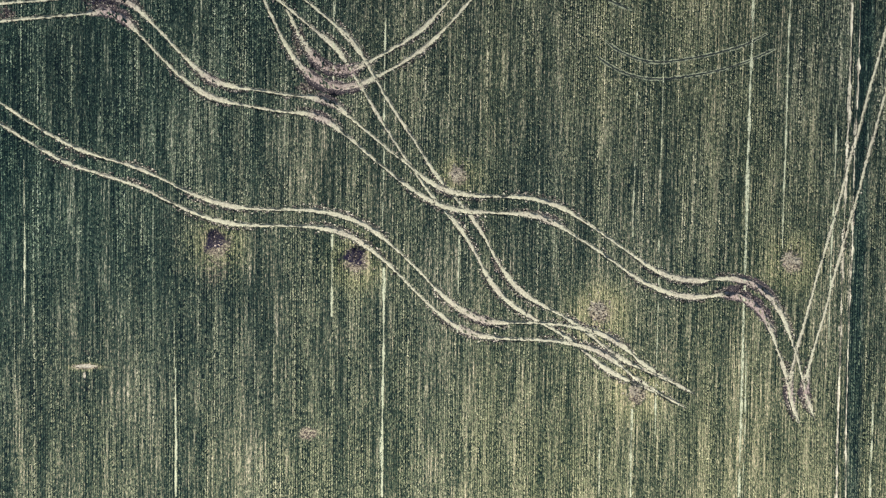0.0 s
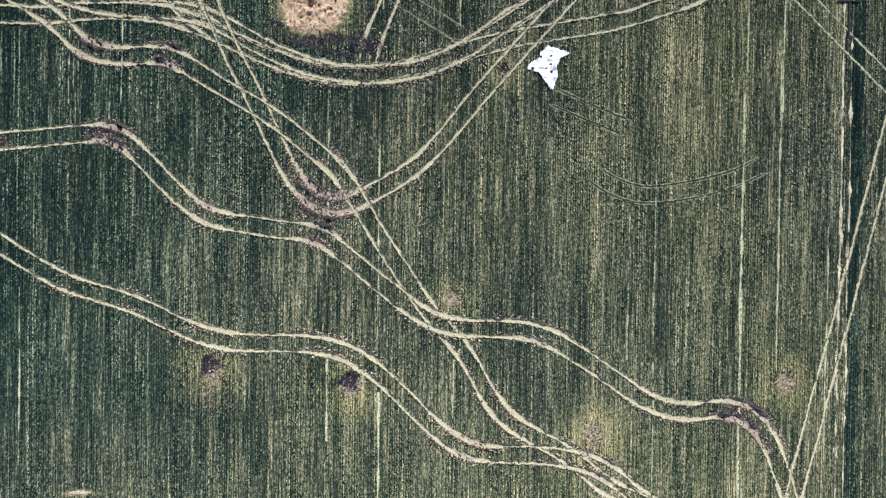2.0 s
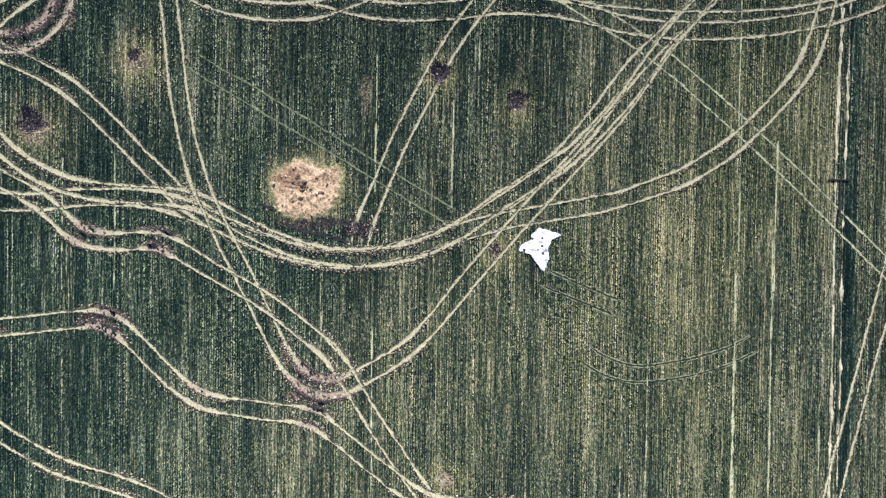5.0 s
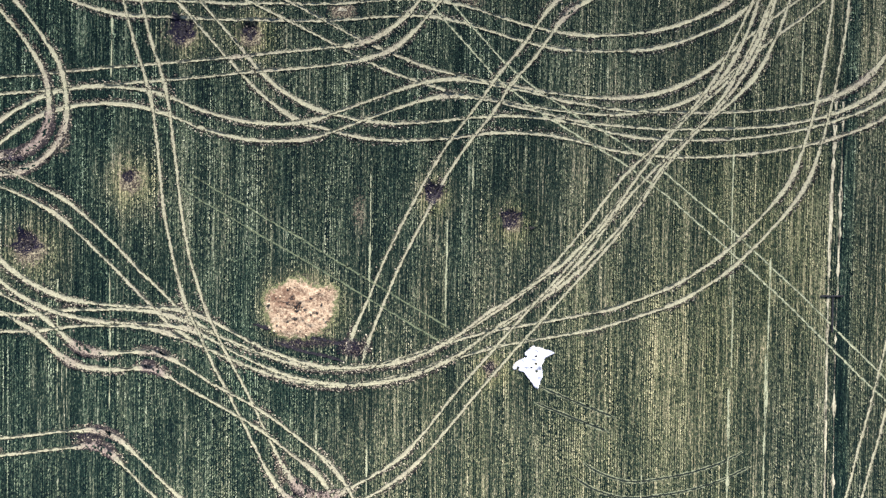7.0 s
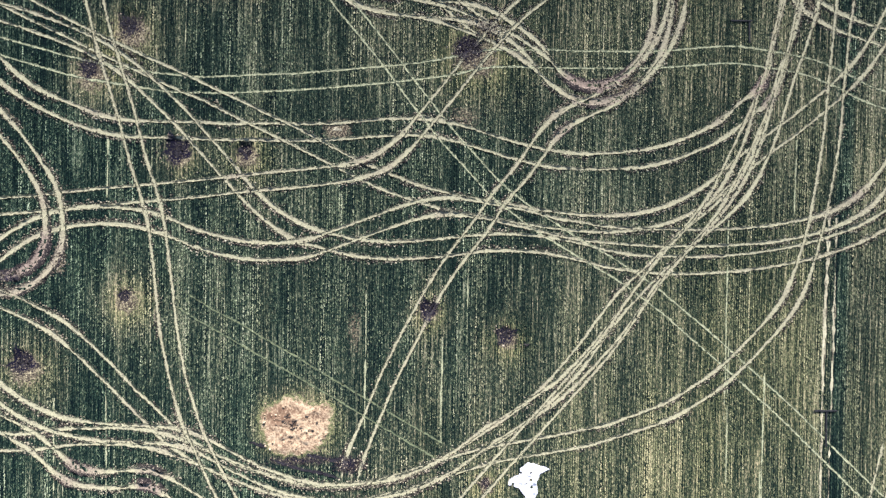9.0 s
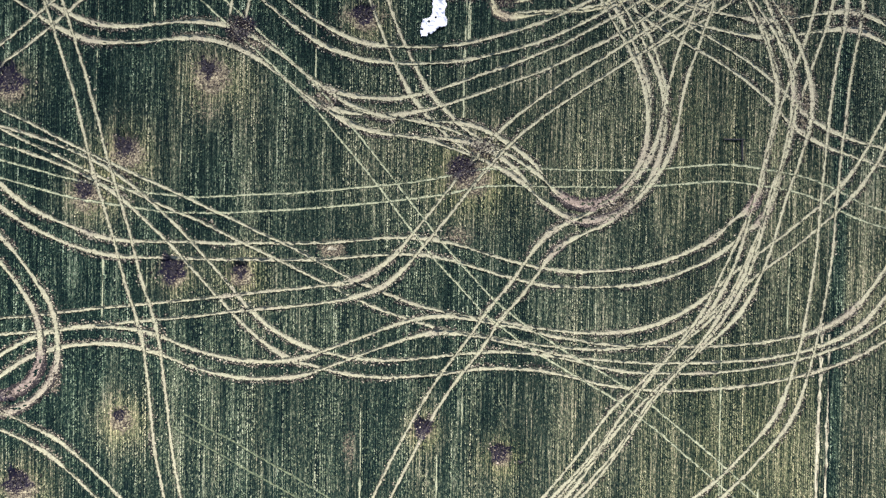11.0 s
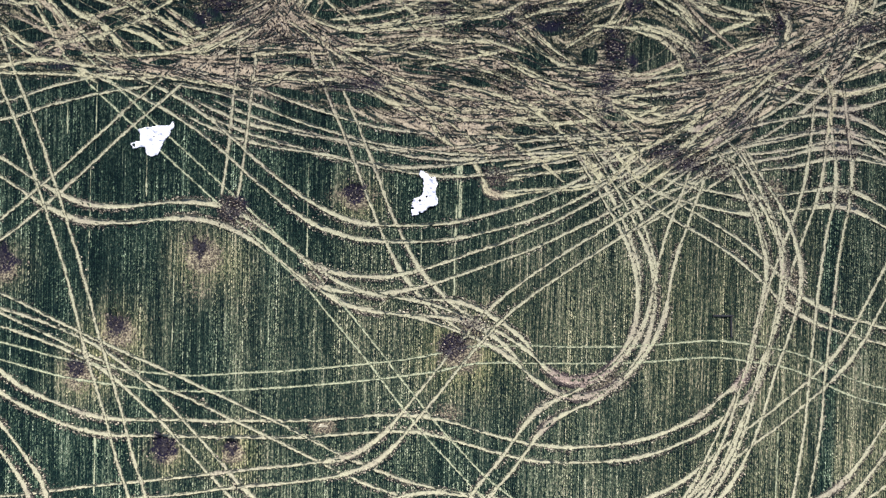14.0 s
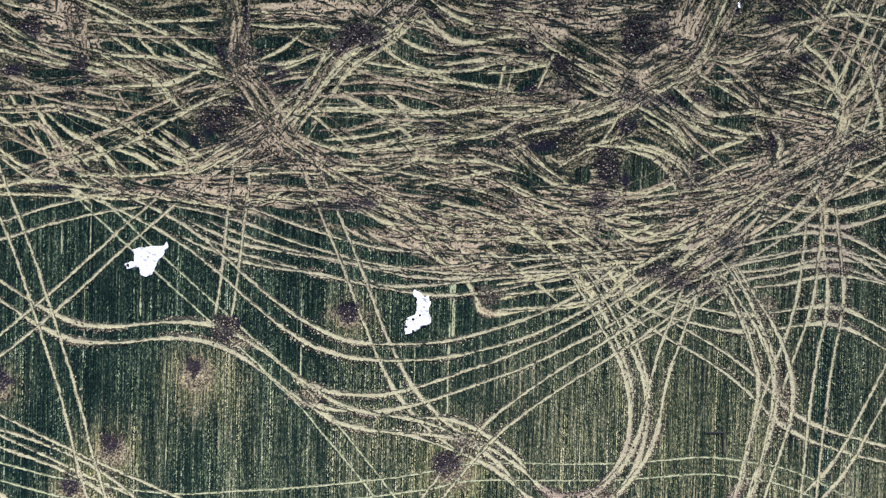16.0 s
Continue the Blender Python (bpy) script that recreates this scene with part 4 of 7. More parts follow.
vehicle_track("tank", [(-79.9, 66.6), (-63.4, 55.5), (-56.0, 51.1), (-53.8, 49.2), (-51.7, 47.1), (-49.0, 45.6), (-45.6, 45.0), (-38.9, 45.2), (-36.8, 44.5), (-29.7, 40.1), (-26.4, 38.2), (-23.6, 36.5), (-21.1, 34.7), (-13.6, 28.7), (-11.4, 26.2), (-6.5, 18.1), (-3.1, 12.8), (0.2, 7.8), (3.0, 4.1), (5.5, 1.4), (7.3, -1.2), (10.8, -7.4), (13.1, -10.3), (16.4, -12.7), (20.0, -14.7), (23.3, -16.8), (28.9, -21.2), (32.4, -23.0), (36.8, -25.0), (41.2, -27.3)])
vehicle_track("tank", [(77.0, 48.6), (73.1, 33.1), (69.2, 18.4), (67.5, 11.9), (63.4, -3.5), (60.9, -13.2), (58.8, -21.2), (58.1, -26.5), (59.7, -30.8)])
vehicle_track("tank", [(-57.7, 158.9), (-56.2, 153.9), (-53.0, 145.1), (-51.4, 140.0), (-47.9, 128.2), (-46.3, 122.4), (-43.4, 110.2), (-41.1, 102.0), (-38.9, 92.8), (-37.8, 89.1), (-36.9, 85.5), (-36.3, 80.9), (-35.1, 68.6), (-34.3, 63.0), (-33.5, 59.1), (-32.7, 56.0), (-31.7, 52.9), (-28.2, 44.9), (-24.8, 38.2), (-21.7, 31.3), (-20.1, 28.0), (-18.1, 25.1), (-15.8, 23.2), (-13.1, 22.4), (-10.1, 22.9), (-6.9, 24.4), (-3.6, 26.3), (-0.1, 28.8), (4.1, 33.2), (13.6, 44.2), (29.2, 61.3), (33.3, 66.2), (37.1, 71.6), (40.8, 76.6), (45.1, 81.1), (49.2, 85.8), (52.6, 90.6), (54.8, 95.3), (56.6, 101.0), (58.3, 106.9), (59.8, 112.6), (60.9, 117.7), (61.3, 122.0), (60.5, 126.3), (59.0, 131.0), (57.1, 135.4), (54.7, 139.7)])
vehicle_track("tank", [(-75.2, 77.0), (-63.6, 61.7), (-60.6, 58.5), (-56.7, 55.8), (-51.8, 53.6), (-45.7, 52.4), (-39.6, 52.0), (-35.1, 51.6), (-31.6, 50.6), (-27.8, 48.7), (-24.3, 46.7), (-20.6, 44.9), (-16.3, 43.4), (-11.9, 42.5), (-7.4, 42.3), (-2.9, 42.7), (1.6, 43.8), (6.2, 45.7), (10.6, 48.6), (15.0, 51.6), (23.7, 57.1), (28.0, 60.9), (32.0, 65.2), (35.6, 69.7), (38.6, 74.2), (41.7, 77.9), (45.2, 81.6), (48.6, 85.9), (51.1, 90.4), (53.4, 94.9), (55.7, 100.0), (57.8, 105.2), (59.4, 110.4), (61.3, 119.9), (61.4, 124.6), (60.2, 128.8), (58.5, 132.9), (56.1, 136.9), (52.8, 141.1)])
vehicle_track("tank", [(-81.7, 52.4), (-62.8, 51.2), (-58.4, 51.1), (-54.1, 51.3), (-49.9, 51.8), (-45.6, 51.9), (-41.1, 51.6), (-37.6, 51.1), (-34.2, 50.0), (-30.2, 48.1), (-25.7, 46.2), (-20.7, 44.2), (-15.4, 42.7), (-10.0, 42.1), (-4.6, 42.4), (0.7, 43.5), (5.8, 45.5), (10.3, 46.9), (14.5, 47.9), (26.9, 49.9), (31.2, 50.8), (35.6, 52.1), (40.3, 53.8), (45.1, 56.1), (49.1, 58.6), (52.6, 61.6), (56.0, 65.0), (59.1, 68.4), (61.4, 71.9), (63.1, 76.4), (64.6, 81.4), (67.3, 96.1), (68.6, 109.8), (69.3, 115.4), (71.0, 127.5), (71.9, 131.5), (72.3, 136.3), (71.9, 140.6), (71.5, 145.0), (71.0, 150.2)])
vehicle_track("tank", [(-78.1, 80.8), (-60.4, 73.1), (-56.0, 71.0), (-51.9, 68.6), (-48.3, 65.5), (-38.2, 55.0), (-35.2, 51.9), (-32.1, 49.4), (-28.2, 47.2), (-24.1, 45.3), (-19.9, 43.8), (-15.8, 42.7), (-11.5, 42.2), (-6.7, 42.4), (-1.7, 43.4), (3.4, 44.8), (8.4, 47.1), (17.9, 53.1), (22.2, 56.5), (26.7, 61.3), (35.1, 71.8), (41.6, 78.1), (45.4, 81.5), (49.6, 84.8), (53.6, 88.9), (56.6, 94.7), (58.5, 100.0), (60.5, 106.6), (62.3, 110.9), (63.8, 116.2), (64.3, 121.4), (63.3, 125.8), (61.7, 129.8), (59.9, 133.0), (57.8, 136.3), (55.3, 140.1)])
vehicle_track("tank", [(-7.9, 44.4), (-7.2, 47.1), (-5.9, 50.4), (-4.0, 54.8), (-1.6, 60.3), (3.8, 70.4), (6.7, 75.4), (13.4, 84.2), (16.3, 88.2), (19.1, 91.5), (21.3, 94.5), (23.4, 97.3), (25.8, 99.5), (28.7, 101.0), (31.9, 102.4), (35.4, 104.5), (38.7, 107.5), (41.2, 111.0), (42.8, 114.9), (43.7, 119.6), (45.1, 125.2), (48.9, 135.4), (50.2, 139.0)])
vehicle_track("wheel", [(89.1, 26.3), (79.7, 34.8), (73.3, 40.7), (67.2, 46.8), (59.2, 54.6), (51.4, 61.8), (44.4, 67.9), (38.6, 72.8), (34.3, 75.9), (21.1, 84.1), (15.8, 88.3), (11.3, 93.0), (7.2, 97.9), (-4.9, 113.8), (-9.7, 119.6), (-15.0, 125.3), (-20.0, 130.1), (-27.6, 137.2), (-30.9, 140.3), (-42.5, 151.7), (-46.4, 156.0)])
vehicle_track("tank", [(-76.0, 110.3), (-65.6, 104.0), (-60.2, 100.3), (-57.1, 96.6), (-54.4, 92.6), (-52.6, 89.0), (-51.9, 84.9), (-52.1, 81.5), (-53.5, 78.7), (-55.6, 76.6), (-57.9, 75.4), (-60.8, 75.1), (-66.5, 76.2), (-78.2, 79.2)])
vehicle_track("tank", [(-74.8, 66.4), (-65.8, 75.2), (-59.9, 80.6), (-55.7, 83.3), (-51.7, 84.7), (-47.7, 85.4), (-43.6, 85.5), (-39.6, 85.0), (-35.6, 83.9), (-31.4, 82.1), (-27.0, 80.7), (-22.6, 79.9), (-18.5, 79.7), (-15.4, 79.9), (-12.7, 80.5), (-9.7, 81.5), (-1.4, 84.4), (2.8, 85.7), (6.9, 86.4), (11.1, 86.0), (20.4, 84.1), (24.7, 83.0), (29.2, 82.1), (34.5, 81.5), (42.5, 81.1), (51.4, 81.1), (60.0, 81.9), (67.1, 83.5), (72.2, 86.2), (75.9, 90.1), (79.8, 96.1), (86.3, 106.5)])
vehicle_track("tank", [(-79.3, 85.5), (-51.9, 87.6), (-9.5, 91.4), (-5.7, 92.0), (-2.1, 93.4), (1.1, 95.9), (4.5, 99.8), (15.2, 112.3), (18.6, 115.7), (22.9, 119.1), (27.5, 122.2), (41.1, 130.7), (45.5, 133.8), (50.0, 137.2)])
vehicle_track("tank", [(-76.6, 121.0), (-58.1, 115.8), (-53.0, 114.1), (-48.1, 112.1), (-43.8, 110.0), (-40.1, 107.4), (-36.7, 104.2), (-33.0, 100.6), (-29.3, 96.4), (-25.5, 91.8), (-21.5, 87.3), (-17.6, 84.1), (-14.1, 82.2), (-10.2, 81.0), (-5.8, 80.1), (-1.0, 79.7), (3.7, 79.8), (11.9, 80.5), (16.3, 80.7), (20.8, 80.4), (25.2, 79.8), (34.0, 77.7), (38.6, 77.1), (44.4, 76.8), (51.2, 77.0), (58.0, 77.7), (64.3, 79.0), (70.0, 80.8), (74.5, 82.7), (80.4, 86.4), (90.7, 93.1)])
vehicle_track("tank", [(-76.3, 127.9), (-58.9, 118.6), (-49.1, 113.6), (-44.6, 111.3), (-27.1, 103.0), (-13.9, 96.3), (-5.7, 92.0), (-1.4, 90.0), (3.0, 88.4), (7.4, 87.1), (11.8, 86.2), (24.8, 84.0), (29.3, 83.5), (33.8, 83.4), (38.4, 83.9), (43.0, 85.3), (47.6, 87.7), (56.6, 94.8), (61.7, 98.5), (67.0, 102.7), (71.8, 107.2), (75.2, 112.4), (78.4, 118.2), (87.6, 136.5)])
vehicle_track("tank", [(-71.7, 119.9), (-63.0, 111.1), (-57.9, 106.1), (-53.9, 103.2), (-49.9, 101.3), (-45.8, 99.7), (-41.0, 98.7), (-33.8, 98.3), (-20.9, 97.9), (-14.8, 97.8), (-9.5, 97.9), (0.7, 98.5), (5.4, 98.3), (9.8, 97.3), (14.2, 95.9), (18.6, 94.6), (23.7, 93.5), (29.5, 93.0), (35.2, 93.1), (40.5, 93.9), (45.5, 95.5), (50.2, 97.8), (53.7, 100.7), (56.7, 103.1), (58.5, 106.6), (59.7, 111.0), (60.8, 115.3), (62.1, 119.7), (63.7, 124.1), (65.4, 128.4), (66.6, 131.9), (67.7, 136.3), (68.3, 141.5), (68.9, 148.5)])
vehicle_track("faint", [(-33.5, 72.8), (-28.4, 69.6), (-17.2, 62.8), (6.7, 48.1)])
vehicle_track("press", [(26.6, 27.3), (28.4, 26.0), (30.8, 24.8), (34.4, 23.9), (39.1, 24.1), (44.3, 25.1), (49.3, 26.6), (53.4, 28.6)])
vehicle_track("press", [(20.3, 39.0), (32.5, 33.9)])
vehicle_track("tank", [(-74.7, 116.6), (-58.9, 127.5), (-54.7, 130.6), (-50.6, 133.9), (-29.4, 152.5), (-25.1, 155.8), (-20.4, 159.0), (-10.9, 166.0), (-5.6, 171.6), (-0.3, 176.4), (4.3, 180.4), (7.4, 184.0)])
vehicle_track("tank", [(-74.8, 147.6), (-57.7, 138.8), (-54.0, 136.4), (-50.7, 134.2), (-47.5, 132.5), (-44.3, 131.3), (-40.4, 130.9), (-36.3, 131.0), (-32.3, 131.4), (-28.4, 131.5), (-24.2, 130.7), (-20.2, 128.9), (-16.1, 126.0), (-8.5, 120.2), (-5.1, 118.3), (-1.2, 117.1), (2.9, 116.5), (6.6, 115.8), (10.4, 114.5), (18.1, 111.1), (21.8, 108.5), (25.0, 105.5), (27.8, 103.8), (31.3, 103.4), (35.0, 104.6), (38.1, 107.5), (40.1, 111.2), (41.0, 115.0), (41.0, 120.1), (39.9, 124.9), (38.2, 128.7), (33.2, 137.4), (30.6, 141.4)])
vehicle_track("tank", [(-7.1, 118.7), (-1.8, 117.2), (3.7, 116.5), (8.7, 116.1), (12.6, 115.5), (15.6, 114.3), (18.3, 112.6), (20.7, 110.5), (22.9, 108.1)])
vehicle_track("tank", [(-45.4, 154.8), (-30.5, 147.2), (-23.8, 142.2), (-16.8, 135.8), (-12.8, 132.6), (-8.0, 129.8), (-3.3, 128.2), (1.3, 127.7), (6.5, 127.7), (11.8, 128.1), (17.1, 129.2), (22.4, 130.7), (27.4, 132.7), (31.6, 134.7), (35.9, 137.4), (40.4, 141.1)])
vehicle_track("tank", [(-13.3, 123.6), (-10.6, 121.7), (-7.4, 120.5), (-3.2, 119.9), (1.1, 119.8), (5.2, 120.5), (10.5, 122.0), (16.8, 124.1), (22.5, 126.1), (27.4, 128.2), (31.7, 130.3), (36.7, 133.0), (41.7, 136.2), (45.6, 139.4)])
vehicle_track("tank", [(14.5, 112.7), (11.0, 115.3), (8.2, 117.8), (6.1, 120.1), (4.4, 122.5), (2.7, 125.8), (0.8, 130.2), (-3.8, 142.7), (-7.5, 151.9), (-9.2, 157.0)])
vehicle_track("wheel", [(-77.3, 116.4), (-48.8, 108.0), (-43.7, 106.9), (-38.6, 106.0), (-33.1, 105.3), (-26.7, 105.1), (-20.1, 105.3), (-12.9, 105.6), (0.8, 106.7), (6.4, 107.4), (14.5, 108.7), (19.2, 108.8), (33.9, 108.5), (40.1, 108.6), (45.3, 108.9), (49.1, 109.2), (53.0, 109.1), (58.4, 108.3), (63.6, 107.3), (68.1, 105.6), (72.5, 103.3), (77.2, 101.7), (83.7, 100.6), (95.7, 98.9)])
vehicle_track("tank", [(37.9, 135.1), (52.8, 126.6), (57.0, 123.7), (60.4, 120.6), (63.3, 117.5), (66.6, 115.2), (71.2, 113.2), (76.9, 111.4), (96.4, 107.2)])
vehicle_track("tank", [(42.6, 135.0), (47.7, 133.4), (52.8, 132.2), (57.8, 131.5), (62.5, 131.8), (67.0, 132.4), (70.9, 132.7), (73.7, 132.1), (77.0, 130.4), (93.3, 120.6)])
vehicle_track("tank", [(-22.7, 133.3), (-21.6, 140.3), (-19.4, 157.4)])
vehicle_track("tank", [(-58.9, 146.1), (-55.2, 147.0), (-45.4, 149.8), (-40.3, 150.8), (-34.5, 151.6)])
vehicle_track("tank", [(-30.8, 151.9), (-24.9, 150.6), (-19.2, 149.0), (-14.3, 147.0), (-10.1, 145.5), (-0.1, 142.7), (5.2, 141.8), (10.7, 141.2), (17.2, 141.0), (25.4, 141.1), (33.7, 141.5), (40.4, 142.0)])
vehicle_track("tank", [(-28.5, 147.0), (-23.9, 144.8), (-19.0, 143.0), (-13.8, 141.9), (-8.7, 141.2), (-3.6, 140.1), (1.6, 138.9), (6.9, 137.9), (12.1, 137.6), (16.8, 138.0), (26.8, 139.6), (33.5, 140.7)])
vehicle_track("tank", [(-25.8, 147.1), (-21.8, 145.4), (-18.3, 144.0), (-11.2, 141.9), (-6.5, 140.6), (-1.4, 139.6), (3.6, 139.1), (8.7, 139.2), (21.3, 140.4), (38.5, 140.9)])
vehicle_track("tank", [(19.3, 135.2), (29.7, 135.9), (35.8, 137.1), (42.7, 139.8), (49.7, 143.8), (55.9, 148.0), (61.7, 151.6), (69.5, 155.6), (81.0, 161.2)])
vehicle_track("tank", [(43.4, 134.6), (48.6, 136.4), (53.1, 138.2), (57.6, 139.5), (62.8, 140.4), (67.9, 141.5), (72.2, 141.6), (76.3, 140.5), (80.1, 139.2), (86.0, 136.5), (97.1, 131.2)])
vehicle_track("tank", [(47.9, 138.9), (53.1, 141.0), (58.4, 142.6), (63.6, 143.6), (68.7, 144.3), (72.8, 144.0), (76.2, 142.6), (79.8, 140.2), (85.4, 135.6), (94.8, 127.5)])
vehicle_track("tank", [(55.5, 137.9), (64.3, 138.8), (69.0, 139.8), (73.2, 140.0), (84.6, 137.8), (96.8, 135.7)])
vehicle_track("tank", [(45.7, 141.9), (50.7, 142.4), (55.7, 145.6), (58.9, 149.0), (61.5, 151.5), (65.9, 153.5), (93.7, 164.5)])
vehicle_track("tank", [(51.6, 138.6), (56.8, 141.9), (61.4, 144.6), (65.8, 147.5), (69.8, 151.4), (73.3, 156.8), (76.0, 163.4), (78.2, 169.7), (81.9, 176.9), (88.0, 187.9)])
vehicle_track("tank", [(59.6, 149.7), (64.6, 148.8), (68.8, 147.8), (73.4, 147.6), (78.3, 148.8), (96.8, 154.8)])
vehicle_track("tank", [(29.8, 142.0), (32.4, 139.5), (35.2, 136.3), (37.7, 132.3), (39.7, 127.8), (41.1, 122.9), (41.6, 117.8)])
vehicle_track("tank", [(39.1, 129.0), (44.5, 131.8), (49.9, 135.1), (55.2, 138.5)])
vehicle_track("tank", [(29.7, 150.3), (35.0, 149.9), (40.4, 149.8), (45.6, 150.3), (50.5, 151.2), (55.7, 152.5), (61.3, 154.3), (80.4, 162.2)])

# single ruts over the churned ground
MARKS = []
MARKS.append([(-52.4, 164.2), (-49.9, 162.7), (-48.0, 161.3), (-46.1, 158.7), (-44.8, 156.8)])
MARKS.append([(-49.6, 164.4), (-48.6, 162.5), (-46.4, 159.9), (-44.5, 158.5), (-43.1, 157.0)])
MARKS.append([(-48.4, 164.4), (-45.3, 161.6), (-42.8, 160.2), (-41.1, 159.6)])
MARKS.append([(-51.1, 162.5), (-49.6, 159.9), (-47.9, 156.8)])
MARKS.append([(-55.6, 161.3), (-52.5, 160.0), (-49.2, 158.3), (-46.4, 157.4), (-43.9, 156.2)])
MARKS.append([(-55.6, 159.1), (-52.9, 157.1), (-50.4, 155.7)])
MARKS.append([(-55.6, 157.9), (-53.4, 156.2), (-51.5, 154.9)])
MARKS.append([(-54.1, 162.6), (-51.4, 160.8), (-48.3, 158.5)])
MARKS.append([(-52.3, 155.7), (-48.7, 157.4), (-45.0, 158.7), (-42.2, 160.4), (-38.8, 162.1), (-35.4, 164.1), (-31.7, 165.8), (-28.8, 167.2), (-25.7, 168.4), (-21.8, 168.6)])
MARKS.append([(-50.1, 155.4), (-46.4, 156.8), (-42.0, 157.6), (-38.2, 159.3), (-34.8, 160.7), (-31.8, 162.7), (-28.6, 164.1), (-26.9, 165.2), (-24.6, 166.3), (-20.9, 167.5)])
MARKS.append([(-38.2, 158.7), (-35.5, 157.8), (-32.4, 155.9)])
MARKS.append([(-35.4, 160.1), (-32.3, 158.2), (-29.0, 156.7), (-27.6, 155.8)])
MARKS.append([(-34.0, 161.2), (-31.0, 159.5), (-27.9, 157.0)])
MARKS.append([(-32.3, 162.1), (-29.3, 160.1), (-25.9, 157.3)])
MARKS.append([(-39.1, 157.9), (-36.4, 155.6)])
MARKS.append([(-42.4, 160.2), (-39.9, 157.9), (-38.5, 155.9)])
MARKS.append([(-55.4, 167.4), (-51.3, 167.4), (-46.2, 167.8), (-42.6, 167.6), (-38.7, 166.7)])
MARKS.append([(-50.7, 167.2), (-46.3, 166.1), (-42.1, 165.3), (-38.1, 165.0), (-34.8, 164.4)])
MARKS.append([(-55.5, 165.3), (-51.9, 165.3), (-47.9, 165.5), (-43.8, 165.0), (-40.4, 164.0), (-38.8, 163.0)])
MARKS.append([(-55.5, 164.5), (-51.9, 164.5), (-47.1, 164.7), (-43.0, 163.6), (-39.9, 162.5)])
MARKS.append([(-55.4, 170.1), (-52.6, 169.5), (-49.8, 168.4), (-42.9, 168.2), (-38.7, 168.1), (-34.5, 167.6)])
MARKS.append([(-38.7, 168.4), (-34.4, 168.6), (-30.2, 168.9), (-25.7, 170.6)])
MARKS.append([(-41.4, 170.9), (-37.5, 170.3), (-35.3, 169.2), (-33.0, 168.6)])
MARKS.append([(-38.6, 172.3), (-35.3, 170.6), (-31.9, 168.9), (-30.3, 166.9)])
MARKS.append([(-35.8, 172.9), (-32.1, 170.1), (-30.2, 168.9)])
MARKS.append([(-32.1, 172.6), (-28.7, 171.4), (-25.7, 170.9)])
MARKS.append([(-30.2, 172.9), (-27.4, 171.8), (-24.5, 170.6), (-22.0, 169.7)])
MARKS.append([(-38.1, 168.1), (-37.3, 166.5), (-36.4, 165.1)])
MARKS.append([(-30.5, 166.7), (-28.6, 165.0)])
MARKS.append([(-29.2, 166.9), (-26.9, 165.4)])
MARKS.append([(-53.9, 167.4), (-53.0, 165.3)])
MARKS.append([(-51.4, 167.8), (-50.0, 165.5)])
MARKS.append([(-37.7, 163.0), (-34.8, 161.2)])
MARKS.append([(-55.5, 163.9), (-53.9, 162.5)])
MARKS.append([(-55.5, 162.6), (-51.1, 162.8)])
MARKS.append([(-25.9, 173.7), (-23.2, 172.0)])
MARKS.append([(-15.8, 170.1), (-12.6, 171.2), (-9.2, 172.6)])
MARKS.append([(-15.0, 168.6), (-12.1, 169.5), (-9.2, 169.7)])
MARKS.append([(-12.2, 162.0), (-9.9, 164.9), (-7.5, 168.0), (-5.3, 170.9), (-3.2, 173.1), (2.2, 175.4), (5.3, 178.0)])
MARKS.append([(-13.6, 162.6), (-10.5, 166.6), (-8.4, 170.3), (-7.0, 172.6)])
MARKS.append([(-11.0, 161.8), (-8.2, 165.2), (-5.8, 167.5), (-3.0, 170.6), (-0.1, 172.6), (3.9, 175.4), (7.4, 178.9)])
MARKS.append([(-12.7, 164.6), (-6.5, 164.6), (0.4, 164.5)])
MARKS.append([(-13.3, 166.9), (-9.0, 167.1), (-6.2, 166.9), (-3.3, 166.6), (0.4, 164.9)])
MARKS.append([(-8.4, 163.7), (-5.9, 161.5), (-3.7, 159.4)])
MARKS.append([(-11.6, 161.2), (-8.8, 159.8), (-4.8, 158.9), (0.3, 159.1)])
MARKS.append([(-30.4, 159.5), (-27.6, 156.7)])
MARKS.append([(-30.3, 161.2), (-27.8, 159.5), (-25.3, 157.5)])
MARKS.append([(-26.8, 155.2), (-23.4, 157.8), (-19.1, 159.8), (-16.8, 161.2), (-13.9, 163.5)])
MARKS.append([(-21.9, 156.1), (-18.5, 157.2), (-16.2, 158.6)])
MARKS.append([(-30.4, 155.6), (-25.3, 156.9), (-21.1, 157.8)])
MARKS.append([(-55.2, 180.2), (-51.0, 177.7)])
MARKS.append([(-53.5, 180.5), (-49.6, 179.6), (-46.0, 178.6)])
MARKS.append([(-55.3, 174.8), (-52.5, 174.0), (-47.0, 172.6)])
MARKS.append([(-55.2, 178.0), (-51.5, 175.6), (-47.0, 173.3), (-42.0, 172.0)])
MARKS.append([(-55.3, 173.9), (-50.3, 172.5), (-42.8, 171.0), (-38.6, 169.9)])
MARKS.append([(-51.1, 175.4), (-46.9, 174.3), (-43.4, 173.5)])
MARKS.append([(-41.2, 181.1), (-37.4, 179.4), (-34.0, 177.7), (-30.9, 176.3)])
MARKS.append([(-41.4, 178.4), (-36.0, 178.0), (-30.1, 178.2), (-22.9, 178.4)])
MARKS.append([(-41.9, 176.7), (-36.0, 176.1), (-29.3, 175.8), (-22.9, 175.8)])
MARKS.append([(-29.7, 175.4), (-26.4, 173.3), (-22.6, 171.2)])
MARKS.append([(-28.4, 177.4), (-26.5, 176.5)])
MARKS.append([(-37.9, 175.4), (-36.0, 173.9)])
